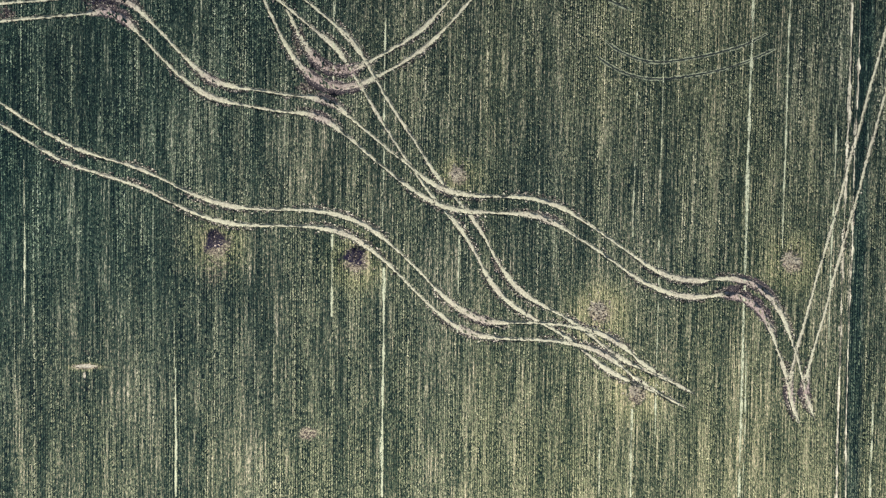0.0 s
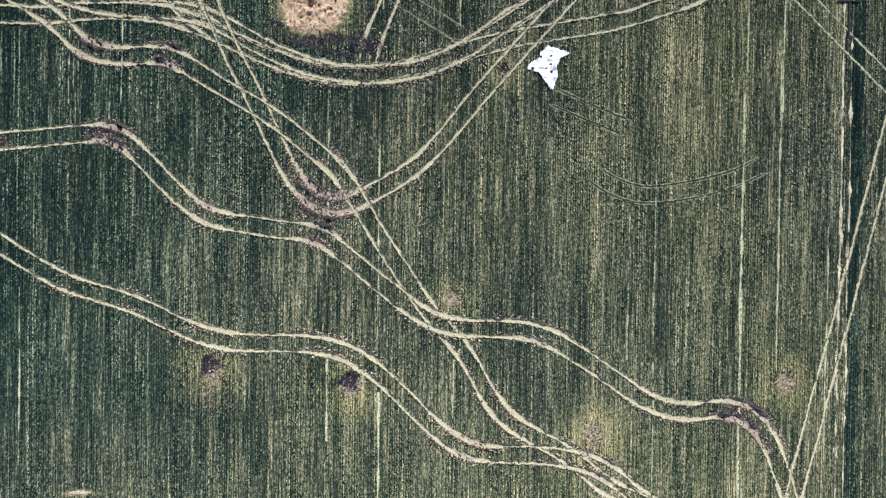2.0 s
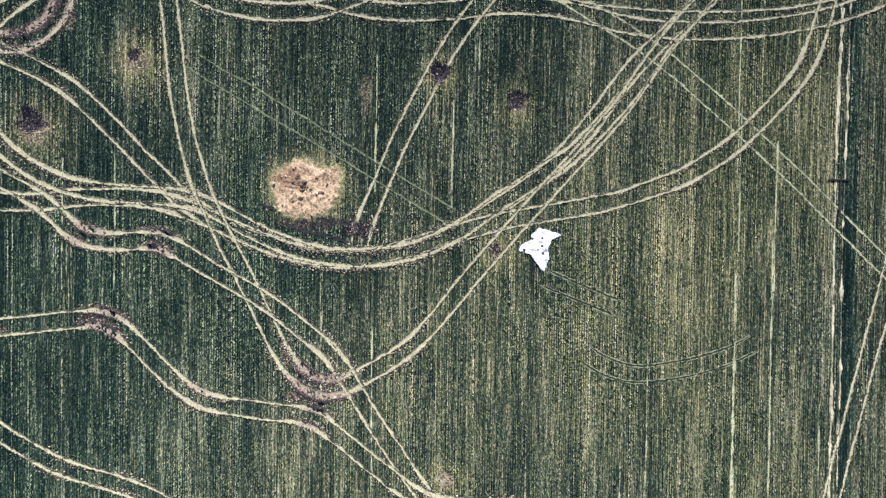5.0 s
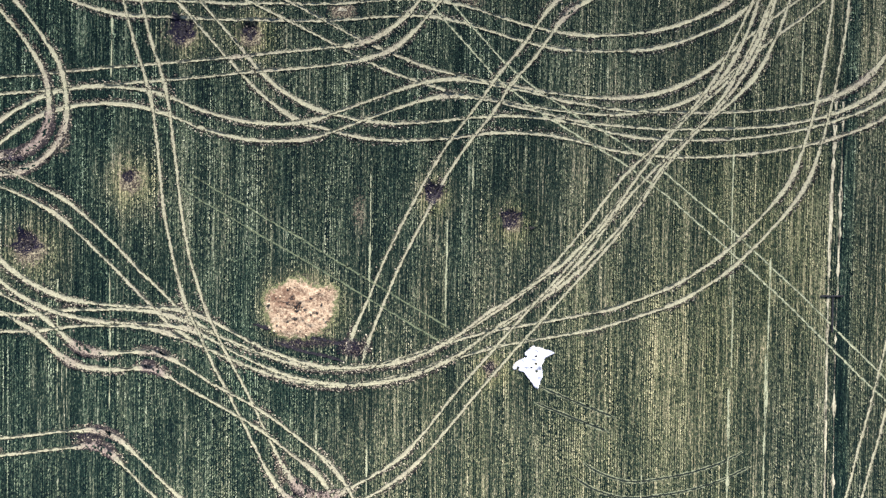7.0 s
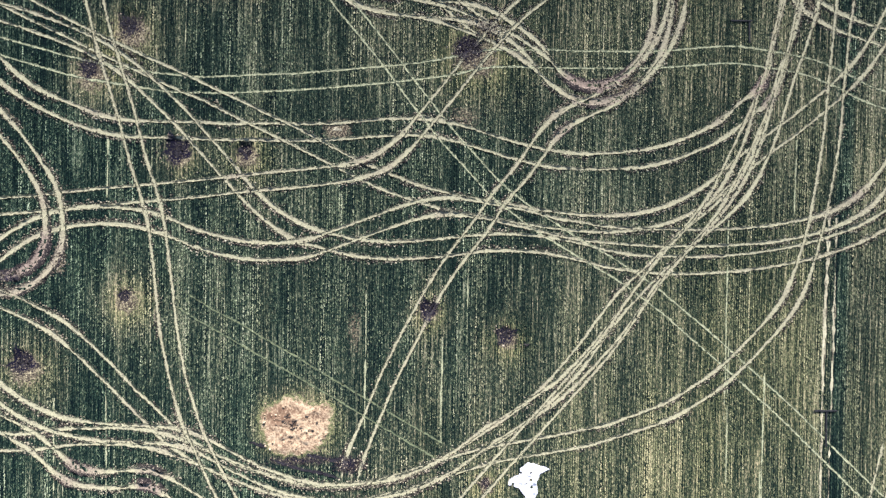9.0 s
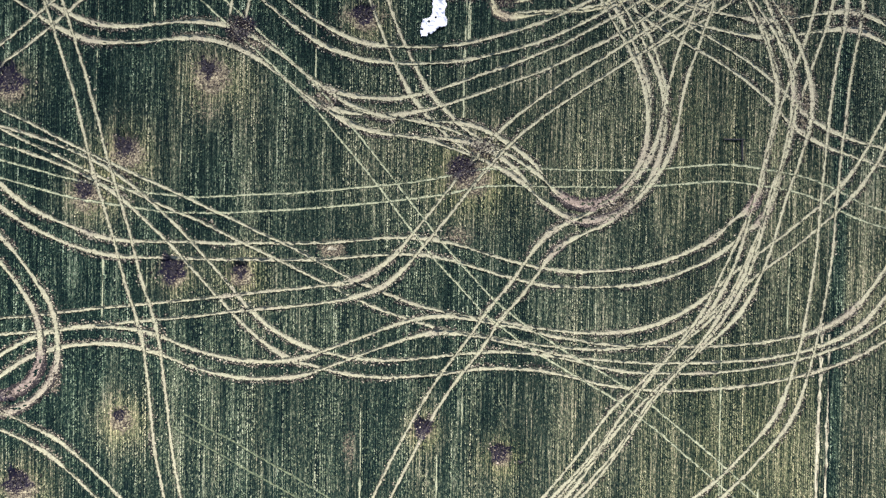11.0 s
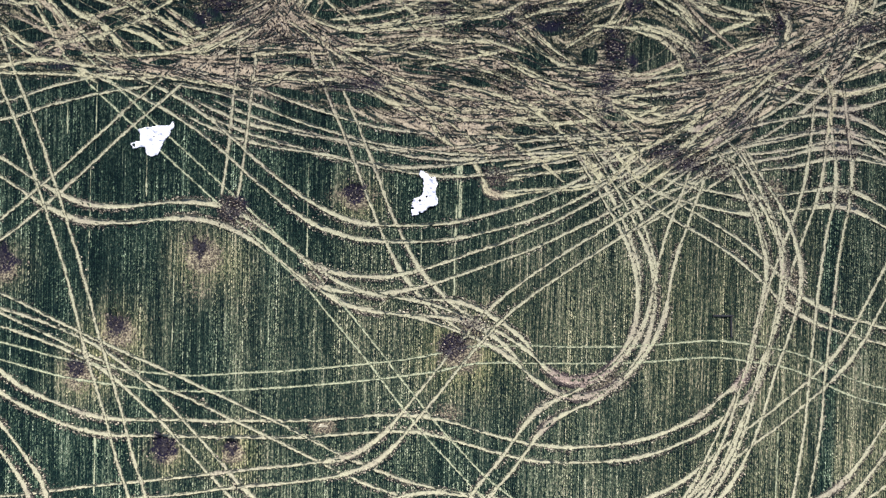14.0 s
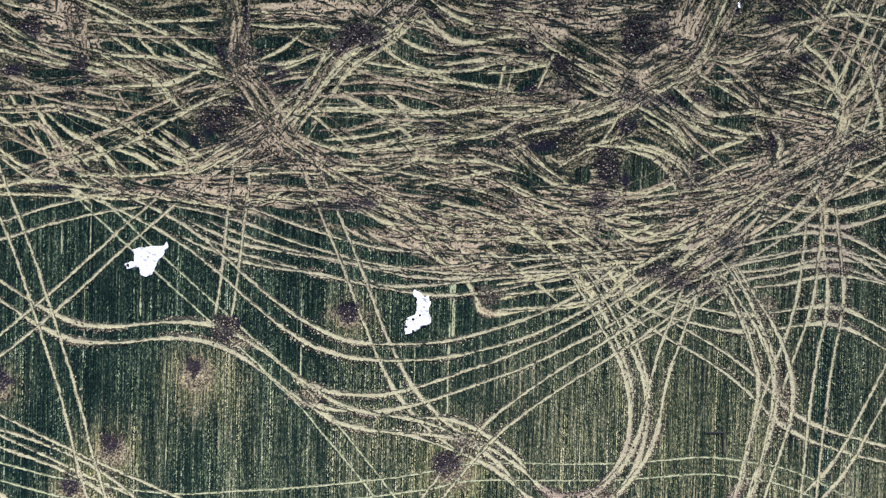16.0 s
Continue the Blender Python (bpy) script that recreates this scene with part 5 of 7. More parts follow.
MARKS.append([(-34.3, 175.2), (-32.9, 173.7)])
MARKS.append([(-41.9, 173.9), (-36.1, 172.9), (-30.2, 172.4), (-25.1, 171.4)])
MARKS.append([(-17.0, 172.2), (-13.2, 173.9), (-10.2, 176.3)])
MARKS.append([(-12.3, 176.3), (-8.9, 174.6), (-5.5, 173.3)])
MARKS.append([(-17.5, 172.0), (-13.2, 171.8), (-8.1, 173.3), (-4.6, 173.7)])
MARKS.append([(-43.1, 155.1), (-36.4, 154.9), (-30.4, 155.4), (-26.2, 155.8), (-20.2, 158.4)])
MARKS.append([(3.1, 176.7), (6.5, 174.6), (9.1, 173.7), (12.5, 173.3)])
MARKS.append([(4.0, 177.6), (8.3, 177.1), (12.6, 175.0)])
MARKS.append([(0.5, 176.3), (3.9, 172.9), (9.1, 170.7), (12.5, 170.7)])
MARKS.append([(-3.0, 171.2), (2.2, 169.4), (7.3, 169.0), (12.5, 167.3)])
MARKS.append([(-5.6, 168.6), (0.4, 169.0), (5.6, 168.6), (12.5, 166.4)])
MARKS.append([(-6.4, 166.9), (-0.4, 167.3), (5.6, 166.9), (12.5, 164.7)])
MARKS.append([(-7.3, 164.7), (-0.5, 164.7), (5.6, 164.3), (12.5, 164.3)])
MARKS.append([(-3.0, 166.9), (-0.0, 164.7), (3.8, 162.6), (5.5, 161.2)])
MARKS.append([(3.0, 166.9), (6.4, 164.3), (9.0, 163.8)])
MARKS.append([(-4.8, 161.2), (2.1, 163.0), (7.3, 163.0), (12.5, 163.2)])
MARKS.append([(-17.4, 177.6), (-13.1, 177.3), (-8.0, 177.6), (-4.6, 177.1)])
MARKS.append([(-17.4, 179.3), (-12.3, 179.5), (-7.2, 179.0)])
MARKS.append([(-1.2, 172.0), (3.9, 171.3), (9.1, 170.5)])
MARKS.append([(9.2, 181.4), (12.6, 178.9), (17.8, 177.6), (24.7, 176.7)])
MARKS.append([(9.1, 178.4), (12.6, 175.4), (16.0, 175.0), (21.2, 175.9), (25.6, 175.4)])
MARKS.append([(10.8, 173.3), (16.9, 173.7), (21.2, 173.1), (25.6, 172.8)])
MARKS.append([(12.5, 171.8), (16.9, 172.4), (21.2, 172.4), (25.5, 171.6)])
MARKS.append([(9.1, 170.3), (15.1, 170.7), (20.3, 172.0)])
MARKS.append([(9.1, 169.0), (15.1, 168.6), (20.3, 167.7)])
MARKS.append([(12.5, 164.3), (18.6, 165.1), (24.6, 165.5)])
MARKS.append([(19.5, 178.9), (23.0, 178.4), (26.4, 175.0), (29.9, 172.8)])
MARKS.append([(17.8, 180.6), (23.9, 179.7), (29.9, 180.2)])
MARKS.append([(29.9, 179.7), (34.3, 179.3), (38.7, 179.7)])
MARKS.append([(45.7, 169.4), (50.1, 171.5), (52.7, 176.3), (54.9, 181.5)])
MARKS.append([(47.4, 168.5), (51.4, 172.0), (54.1, 176.3), (57.1, 181.5)])
MARKS.append([(56.3, 176.3), (60.7, 176.3), (66.9, 178.0), (70.5, 178.9)])
MARKS.append([(66.9, 180.2), (70.5, 177.6), (74.0, 176.3), (80.1, 173.7)])
MARKS.append([(72.2, 181.1), (75.8, 178.5), (80.1, 176.7)])
MARKS.append([(68.7, 167.6), (72.3, 173.7), (74.0, 178.0), (75.4, 181.5)])
MARKS.append([(71.4, 166.7), (74.1, 171.9), (76.7, 177.2), (78.5, 181.5)])
MARKS.append([(74.1, 167.6), (76.7, 172.8), (78.9, 177.2), (80.1, 179.8)])
MARKS.append([(65.1, 177.6), (69.6, 178.5), (74.0, 179.3), (80.1, 178.5)])
MARKS.append([(66.9, 175.0), (69.6, 178.0), (71.3, 181.5)])
MARKS.append([(-55.7, 153.4), (-50.7, 154.3), (-43.1, 153.4), (-34.7, 152.0), (-23.7, 150.2), (-20.3, 149.6)])
MARKS.append([(-55.7, 152.2), (-49.0, 152.1), (-42.3, 151.7), (-34.7, 151.6)])
MARKS.append([(-45.7, 153.8), (-43.2, 151.7)])
MARKS.append([(-30.4, 155.0), (-23.7, 154.5), (-16.8, 154.9)])
MARKS.append([(-3.1, 159.1), (2.1, 159.6), (7.3, 160.4), (12.5, 160.8)])
MARKS.append([(-1.4, 158.5), (3.8, 158.7), (9.0, 159.5), (12.4, 160.1)])
MARKS.append([(-4.8, 160.4), (0.4, 160.9), (3.8, 161.7), (6.4, 163.0)])
MARKS.append([(-1.4, 157.0), (3.8, 157.8), (12.4, 157.8)])
MARKS.append([(-3.1, 156.6), (2.0, 156.5), (7.2, 157.4), (12.4, 156.5)])
MARKS.append([(-4.8, 155.7), (2.0, 155.7), (8.9, 154.3), (14.1, 153.5)])
MARKS.append([(-8.3, 157.5), (-3.1, 154.4), (2.0, 151.8), (7.2, 150.0)])
MARKS.append([(-13.4, 160.1), (-8.3, 156.6), (-3.2, 153.1), (2.0, 150.1), (7.2, 148.3)])
MARKS.append([(-17.7, 152.4), (-11.7, 152.7), (-6.6, 152.3), (-0.6, 151.4)])
MARKS.append([(-15.2, 151.5), (-10.1, 151.0), (-4.9, 151.0), (0.3, 149.7), (5.4, 147.5)])
MARKS.append([(-0.6, 153.1), (5.5, 151.8), (12.4, 151.3)])
MARKS.append([(2.0, 151.4), (7.2, 149.6), (12.4, 148.7)])
MARKS.append([(-1.5, 149.7), (2.8, 147.5), (8.0, 147.0), (12.3, 146.5)])
MARKS.append([(3.7, 149.6), (8.9, 147.0), (12.3, 145.2)])
MARKS.append([(-6.6, 149.7), (-1.5, 149.2), (2.8, 147.0), (8.0, 144.8)])
MARKS.append([(-20.3, 151.5), (-16.9, 151.1), (-13.5, 152.3)])
MARKS.append([(-18.6, 154.9), (-13.4, 155.3), (-8.3, 155.0)])
MARKS.append([(15.0, 160.4), (19.4, 161.2), (22.9, 163.4)])
MARKS.append([(9.0, 156.5), (16.8, 156.9), (21.1, 155.6)])
MARKS.append([(15.0, 155.6), (19.3, 153.9), (23.7, 151.7), (27.2, 150.3)])
MARKS.append([(21.6, 158.2), (24.6, 155.6), (28.1, 153.4), (32.4, 152.5)])
MARKS.append([(23.3, 158.6), (27.2, 155.5), (30.7, 152.9)])
MARKS.append([(12.4, 153.5), (18.5, 151.7), (23.7, 149.9)])
MARKS.append([(10.6, 150.9), (16.7, 149.1), (22.8, 147.3)])
MARKS.append([(12.4, 148.7), (18.4, 147.4), (24.5, 145.1)])
MARKS.append([(24.6, 149.5), (28.0, 147.3), (31.5, 145.1)])
MARKS.append([(29.8, 151.2), (35.1, 151.6), (41.2, 151.5), (45.7, 153.3)])
MARKS.append([(28.9, 149.9), (34.2, 149.0), (39.5, 149.5), (45.6, 150.6)])
MARKS.append([(33.3, 149.0), (37.7, 147.2), (43.0, 146.7)])
MARKS.append([(35.1, 146.8), (39.5, 148.1), (45.6, 149.3)])
MARKS.append([(37.7, 146.3), (41.2, 144.6), (45.6, 145.4)])
MARKS.append([(38.6, 144.6), (42.1, 146.3), (45.6, 147.1)])
MARKS.append([(25.4, 147.7), (31.6, 148.1), (36.8, 146.8), (38.6, 145.4)])
MARKS.append([(51.8, 153.7), (56.3, 155.8), (59.8, 157.1)])
MARKS.append([(51.0, 151.0), (58.1, 152.3), (64.3, 154.5), (69.6, 157.5), (75.9, 160.5)])
MARKS.append([(51.8, 148.8), (58.9, 151.4), (65.2, 153.1)])
MARKS.append([(54.5, 145.8), (57.2, 148.4), (60.7, 151.4), (64.3, 153.6)])
MARKS.append([(58.9, 152.7), (64.3, 151.8), (67.9, 151.4)])
MARKS.append([(63.4, 151.8), (67.0, 153.1), (69.6, 155.3)])
MARKS.append([(62.5, 150.1), (66.1, 149.2), (69.7, 148.7), (74.1, 148.7), (80.3, 150.4)])
MARKS.append([(68.8, 151.8), (70.6, 148.3), (70.1, 143.9)])
MARKS.append([(73.2, 151.8), (77.7, 154.4), (80.2, 156.1)])
MARKS.append([(73.2, 150.9), (80.2, 153.1)])
MARKS.append([(73.2, 154.9), (77.7, 153.9), (80.2, 153.1)])
MARKS.append([(43.0, 146.7), (49.2, 147.6), (56.3, 150.1), (60.7, 151.4)])
MARKS.append([(43.9, 144.5), (50.1, 145.8), (56.3, 147.5)])
MARKS.append([(43.9, 149.8), (49.2, 150.2), (56.3, 151.4)])
MARKS.append([(33.1, 170.9), (36.0, 169.4), (38.6, 167.8), (40.4, 166.8)])
MARKS.append([(38.6, 166.1), (40.4, 166.6), (43.0, 168.1), (46.6, 169.8), (49.2, 171.3)])
MARKS.append([(40.4, 164.6), (43.0, 166.3), (46.1, 168.1), (49.2, 169.4)])
MARKS.append([(32.5, 164.6), (35.6, 165.9), (38.6, 166.9)])
MARKS.append([(32.1, 163.8), (35.1, 164.6), (38.2, 165.5)])
MARKS.append([(34.2, 161.8), (36.9, 162.9), (39.1, 164.2)])
MARKS.append([(41.3, 165.0), (43.9, 163.7), (46.5, 162.0), (49.2, 159.3)])
MARKS.append([(43.0, 166.3), (45.7, 164.6), (49.2, 162.8)])
MARKS.append([(44.3, 167.2), (47.4, 164.6), (50.1, 163.3)])
MARKS.append([(42.1, 163.7), (44.3, 162.0), (47.4, 160.2), (49.2, 158.0)])
MARKS.append([(39.5, 164.2), (38.2, 161.6), (36.9, 159.4)])
MARKS.append([(33.3, 159.2), (37.7, 159.1), (42.1, 158.7), (45.7, 157.2), (47.9, 155.4)])
MARKS.append([(29.8, 156.4), (32.5, 158.1), (35.1, 159.4), (37.7, 160.3)])
MARKS.append([(17.7, 171.6), (21.2, 171.8), (24.7, 172.8)])
MARKS.append([(17.7, 170.3), (22.9, 170.7), (26.4, 171.3)])
MARKS.append([(17.7, 164.7), (22.9, 164.4), (29.9, 165.1)])
MARKS.append([(21.2, 163.8), (26.4, 163.8), (29.9, 164.4)])
MARKS.append([(22.0, 160.3), (25.5, 161.4), (29.9, 162.0)])
MARKS.append([(21.1, 159.5), (23.7, 158.2), (25.9, 155.5)])
MARKS.append([(23.3, 158.6), (26.3, 156.4)])
MARKS.append([(19.9, 168.5), (20.6, 171.1)])
MARKS.append([(26.0, 168.5), (27.7, 172.0)])
MARKS.append([(47.4, 167.6), (49.6, 165.9), (52.3, 164.1), (55.4, 163.9), (58.9, 164.1)])
MARKS.append([(47.4, 165.4), (50.1, 163.4), (53.2, 162.2), (57.2, 161.1), (60.7, 161.0)])
MARKS.append([(47.4, 163.7), (50.5, 161.5), (53.6, 160.5), (58.0, 160.2)])
MARKS.append([(47.4, 162.8), (50.1, 159.8), (52.7, 157.6), (55.4, 155.4)])
MARKS.append([(50.5, 170.2), (53.2, 168.5), (56.3, 166.7), (58.9, 165.0)])
MARKS.append([(52.7, 172.0), (55.4, 170.6), (58.0, 168.5), (59.8, 166.3), (60.3, 164.5)])
MARKS.append([(52.3, 172.4), (56.3, 172.0), (60.3, 173.3)])
MARKS.append([(54.1, 168.9), (57.2, 169.1)])
MARKS.append([(50.1, 156.7), (53.6, 158.5), (57.2, 159.8)])
MARKS.append([(63.2, 157.8), (63.4, 159.7), (62.3, 161.3)])
MARKS.append([(62.5, 166.7), (66.0, 165.8), (69.6, 165.1)])
MARKS.append([(65.1, 167.1), (69.6, 167.6)])
MARKS.append([(67.8, 174.1), (70.5, 171.9), (72.3, 169.3), (72.7, 167.6)])
MARKS.append([(71.8, 174.6), (74.0, 172.8), (76.7, 171.1), (79.0, 169.3)])
MARKS.append([(74.9, 174.1), (74.1, 171.9), (73.2, 169.3), (72.7, 167.1)])
MARKS.append([(78.1, 172.8), (77.2, 170.2), (75.0, 167.6), (73.2, 164.5)])
MARKS.append([(66.9, 171.5), (69.6, 169.8), (72.3, 167.6)])
MARKS.append([(65.1, 170.2), (68.7, 168.9), (72.3, 167.1)])
MARKS.append([(72.3, 167.6), (74.1, 164.9), (73.2, 161.9), (72.3, 160.1)])
MARKS.append([(69.6, 164.1), (72.3, 163.6), (75.9, 161.4)])
MARKS.append([(65.2, 161.5), (68.7, 162.8), (72.3, 164.1)])
MARKS.append([(74.1, 164.1), (79.5, 165.8)])
MARKS.append([(78.5, 167.6), (75.9, 165.8), (74.1, 163.6)])
MARKS.append([(75.8, 173.7), (78.1, 168.4), (79.5, 164.0), (79.7, 159.7)])
MARKS.append([(68.7, 173.2), (72.3, 174.1), (76.7, 174.6)])
MARKS.append([(32.5, 168.5), (35.1, 167.2), (37.8, 166.6)])
MARKS.append([(29.9, 162.9), (33.4, 163.5), (37.3, 165.0)])
MARKS.append([(60.7, 163.7), (65.2, 163.0), (69.6, 161.9)])
MARKS.append([(8.9, 153.5), (14.1, 154.3), (19.4, 155.6)])
MARKS.append([(14.1, 146.5), (21.0, 146.9), (26.3, 146.4)])
MARKS.append([(8.9, 145.3), (15.8, 144.8), (22.8, 145.1)])
MARKS.append([(45.6, 151.5), (51.0, 152.4), (56.3, 153.2)])
churned_rut([(7.3, 145.9), (9.4, 142.5), (12.9, 139.9), (14.8, 137.8), (16.0, 135.6), (16.5, 134.1), (18.5, 133.4), (24.1, 134.0), (30.2, 134.3), (34.6, 135.1)])
churned_rut([(10.3, 145.1), (13.8, 142.1), (16.2, 139.7), (17.6, 137.8)])
churned_rut([(19.3, 135.6), (24.1, 136.6), (29.4, 136.9), (32.9, 137.1)])
churned_rut([(1.7, 140.4), (6.8, 140.6), (12.9, 140.4), (18.9, 139.7), (24.1, 138.9), (28.5, 138.2)])
churned_rut([(17.2, 136.5), (21.5, 135.8), (22.4, 135.2)])
MARKS.append([(20.0, 148.1), (25.0, 145.5), (29.4, 141.6), (32.0, 138.6), (33.7, 135.5)])
MARKS.append([(19.9, 141.7), (24.1, 139.0), (27.1, 136.4)])
MARKS.append([(24.2, 150.3), (27.7, 148.1), (31.6, 145.9), (35.1, 143.3), (38.1, 141.1), (40.8, 138.5)])
MARKS.append([(29.4, 141.6), (32.8, 138.1), (35.0, 135.5)])
MARKS.append([(32.0, 143.8), (35.1, 141.1), (37.7, 138.1), (39.9, 135.5)])
MARKS.append([(20.2, 138.0), (25.0, 138.6), (29.4, 139.4), (33.7, 140.3), (37.2, 141.0), (41.6, 141.1)])
MARKS.append([(39.4, 135.5), (43.4, 138.1), (47.8, 141.5), (51.3, 144.1), (54.4, 146.3)])
MARKS.append([(42.5, 135.4), (46.9, 138.5), (51.3, 141.5), (54.4, 143.7)])
MARKS.append([(35.9, 135.5), (39.4, 139.4), (42.5, 141.1), (46.9, 143.3), (50.5, 145.9), (54.4, 149.8)])
MARKS.append([(31.2, 151.1), (36.0, 151.5), (42.6, 152.0), (47.8, 153.7)])
MARKS.append([(35.5, 149.4), (39.5, 151.5), (43.9, 152.8), (47.0, 154.5)])
MARKS.append([(37.3, 146.3), (41.7, 145.9), (45.3, 145.4), (48.4, 147.2), (51.7, 149.3)])
MARKS.append([(20.0, 144.7), (24.3, 144.1), (28.7, 144.2), (33.9, 144.9)])
MARKS.append([(28.7, 146.8), (33.1, 147.2), (37.4, 147.6), (41.8, 147.2)])
MARKS.append([(22.6, 152.9), (27.0, 150.7), (30.5, 149.0), (33.9, 146.4)])
churned_rut([(38.6, 158.8), (40.4, 158.3), (43.5, 157.2), (46.1, 154.6), (47.2, 151.5)])
churned_rut([(39.5, 160.0), (41.3, 159.4), (45.7, 158.1), (48.7, 155.4), (50.8, 151.5)])
shaded_rut([(-23.2, 50.5), (-21.1, 49.9), (-17.0, 49.0), (-12.9, 48.0), (-10.1, 47.4), (-8.8, 47.8), (-8.1, 49.4)])
shaded_rut([(-20.0, 47.8), (-16.2, 46.4), (-12.0, 45.4), (-9.3, 44.5)])
for brown in (False, True):
    faint_ruts([beside(run_on(way)) for way in MARKS if rng.random() < (0.6 if -5 < way[0][0] < 18 else 0.25)], brown)
for way in MARKS:
    churned_rut(run_on(way))
churned_rut([(-21.2, 181.4), (-20.6, 178.0), (-21.0, 173.7), (-20.2, 169.6)], True)
churned_rut([(-18.2, 181.4), (-18.4, 178.0), (-18.7, 174.2), (-19.6, 169.9)], True)
churned_rut([(-20.1, 181.4), (-19.6, 177.6), (-20.0, 172.9)], True)
churned_rut([(-20.9, 172.9), (-20.0, 170.3), (-18.1, 168.6), (-16.7, 166.6), (-15.0, 164.3), (-13.3, 161.5), (-11.1, 158.9), (-8.9, 157.2)], True)
churned_rut([(-19.6, 172.0), (-17.5, 169.0), (-15.2, 166.7), (-13.3, 164.3), (-11.5, 161.2), (-8.6, 159.0), (-5.7, 157.0)], True)
churned_rut([(-21.7, 170.8), (-19.2, 167.8), (-17.6, 165.2), (-15.9, 162.6), (-13.5, 159.9), (-11.3, 157.5)], True)
churned_rut([(-18.3, 170.7), (-15.8, 168.6), (-14.3, 166.0), (-12.0, 163.0)], True)
churned_rut([(-42.0, 181.3), (-42.5, 178.0), (-42.7, 175.0), (-42.0, 171.9)], True)
churned_rut([(-44.5, 181.3), (-44.9, 178.4), (-44.2, 175.0), (-43.4, 172.9)], True)
churned_rut([(17.7, 167.3), (22.9, 166.6), (28.1, 166.4)], True)
churned_rut([(21.6, 162.1), (25.5, 162.9), (29.9, 163.8)], True)
churned_rut([(48.3, 168.5), (51.0, 171.1), (52.3, 173.3)], True)
churned_rut([(49.6, 168.1), (52.6, 171.3), (54.1, 174.1)], True)
churned_rut([(73.6, 161.4), (71.4, 159.3), (68.7, 157.5)], True)
churned_rut([(72.3, 159.2), (75.9, 157.5), (79.5, 157.0)], True)
churned_rut([(65.2, 158.7), (69.6, 159.5), (74.1, 161.9)], True)
churned_rut([(63.4, 156.7), (68.7, 158.1), (73.2, 160.6)], True)
churned_rut([(74.1, 167.1), (76.8, 168.4), (79.4, 169.3)], True)
churned_rut([(17.7, 166.0), (22.9, 165.6), (29.0, 165.8)], True)
churned_rut([(18.5, 163.4), (23.8, 163.2), (28.6, 162.9)], True)
for entry in LOOSE:
    loose_soil(*entry)

# ---- churned ground where the vehicles turned again and again ----
def lay_flow():
    """Gives the ground the way the vehicles took over it, as six weights, one for each 30 degrees."""
    flow = np.vstack(FLOW)
    flow = flow[(flow[:, 1] > 122) & (flow[:, 1] < 200)]
    wide, deep_ = 186, 90
    double = 2 * np.arctan2(flow[:, 3], flow[:, 2])
    i = np.clip((flow[:, 0] + 88).astype(int), 0, wide - 1)
    j = np.clip((flow[:, 1] - 116).astype(int), 0, deep_ - 1)
    field = np.zeros((2, wide, deep_))
    np.add.at(field[0], (i, j), np.cos(double))
    np.add.at(field[1], (i, j), np.sin(double))
    for _ in range(5):
        for axis in (1, 2):
            field = 0.5 * field + 0.25 * (np.roll(field, 1, axis) + np.roll(field, -1, axis))
    field[0] += 0.02
    i = np.clip((gx + 88).astype(int), 0, wide - 1)
    j = np.clip((gy - 116).astype(int), 0, deep_ - 1)
    angle = np.degrees(np.arctan2(field[1][i, j], field[0][i, j])) / 2 % 180
    for k in range(6):
        off = np.abs((angle - 30 * k + 90) % 180 - 90)
        values = np.clip(1 - off / 30, 0, 1)
        ground.data.attributes.new("flow%d" % k, "FLOAT", "POINT").data.foreach_set("value", values.astype(np.float32))


lay_flow()


def left_standing(count):
    """Slivers of dark earth and bent crop left between the ruts, along the way the vehicles took."""
    flow = np.vstack(FLOW)
    flow = flow[flow[:, 1] > 130][::3]
    verts, faces, n = [], [], 7
    t = np.linspace(-0.5, 0.5, n)
    px, py = rng.uniform(-75, 90, count), rng.uniform(132, 194, count)
    ok = (driven(px, py) > 0.6) & (rng.random(count) < 0.25 + smeared(px, py))
    for x, y in zip(px[ok], py[ok]):
        near = np.hypot(flow[:, 0] - x, flow[:, 1] - y)
        pick = rng.choice(np.argpartition(near, 12)[:12])
        a = math.atan2(flow[pick, 3], flow[pick, 2]) + rng.normal(0, 0.10)
        if math.cos(a) < 0:
            a += math.pi
        length, half = 0.6 + rng.gamma(2.0, 0.80), rng.uniform(0.09, 0.27)
        bow = rng.normal(0, 0.06)
        qx = x + length * t * math.cos(a) - length * bow * t * t * 4 * math.sin(a)
        qy = y + length * t * math.sin(a) + length * bow * t * t * 4 * math.cos(a)
        body = 1 - (2 * t) ** 2 * 0.96
        first = 3 * n * (len(verts) // 3)
        for u, z in ((-1, -0.03), (rng.uniform(-0.3, 0.3), rng.uniform(0.14, 0.24)), (1, -0.03)):
            w = u * half * body + rng.normal(0, 0.025, n)
            vx, vy = qx - w * math.sin(a), qy + w * math.cos(a)
            verts.append(np.stack([vx, vy, height(vx, vy) + z * (body if z > 0 else 1)], 1))
        faces.append(first + grid_faces(3, n))
    me = mesh_of("trampled_slivers", np.vstack(verts), np.vstack(faces), [LEFT], True)
    return tagged(new("trampled_slivers", me), "dark slivers of earth and bent crop between ruts", "trampled crop", kind="stuff")


left_standing(8000)


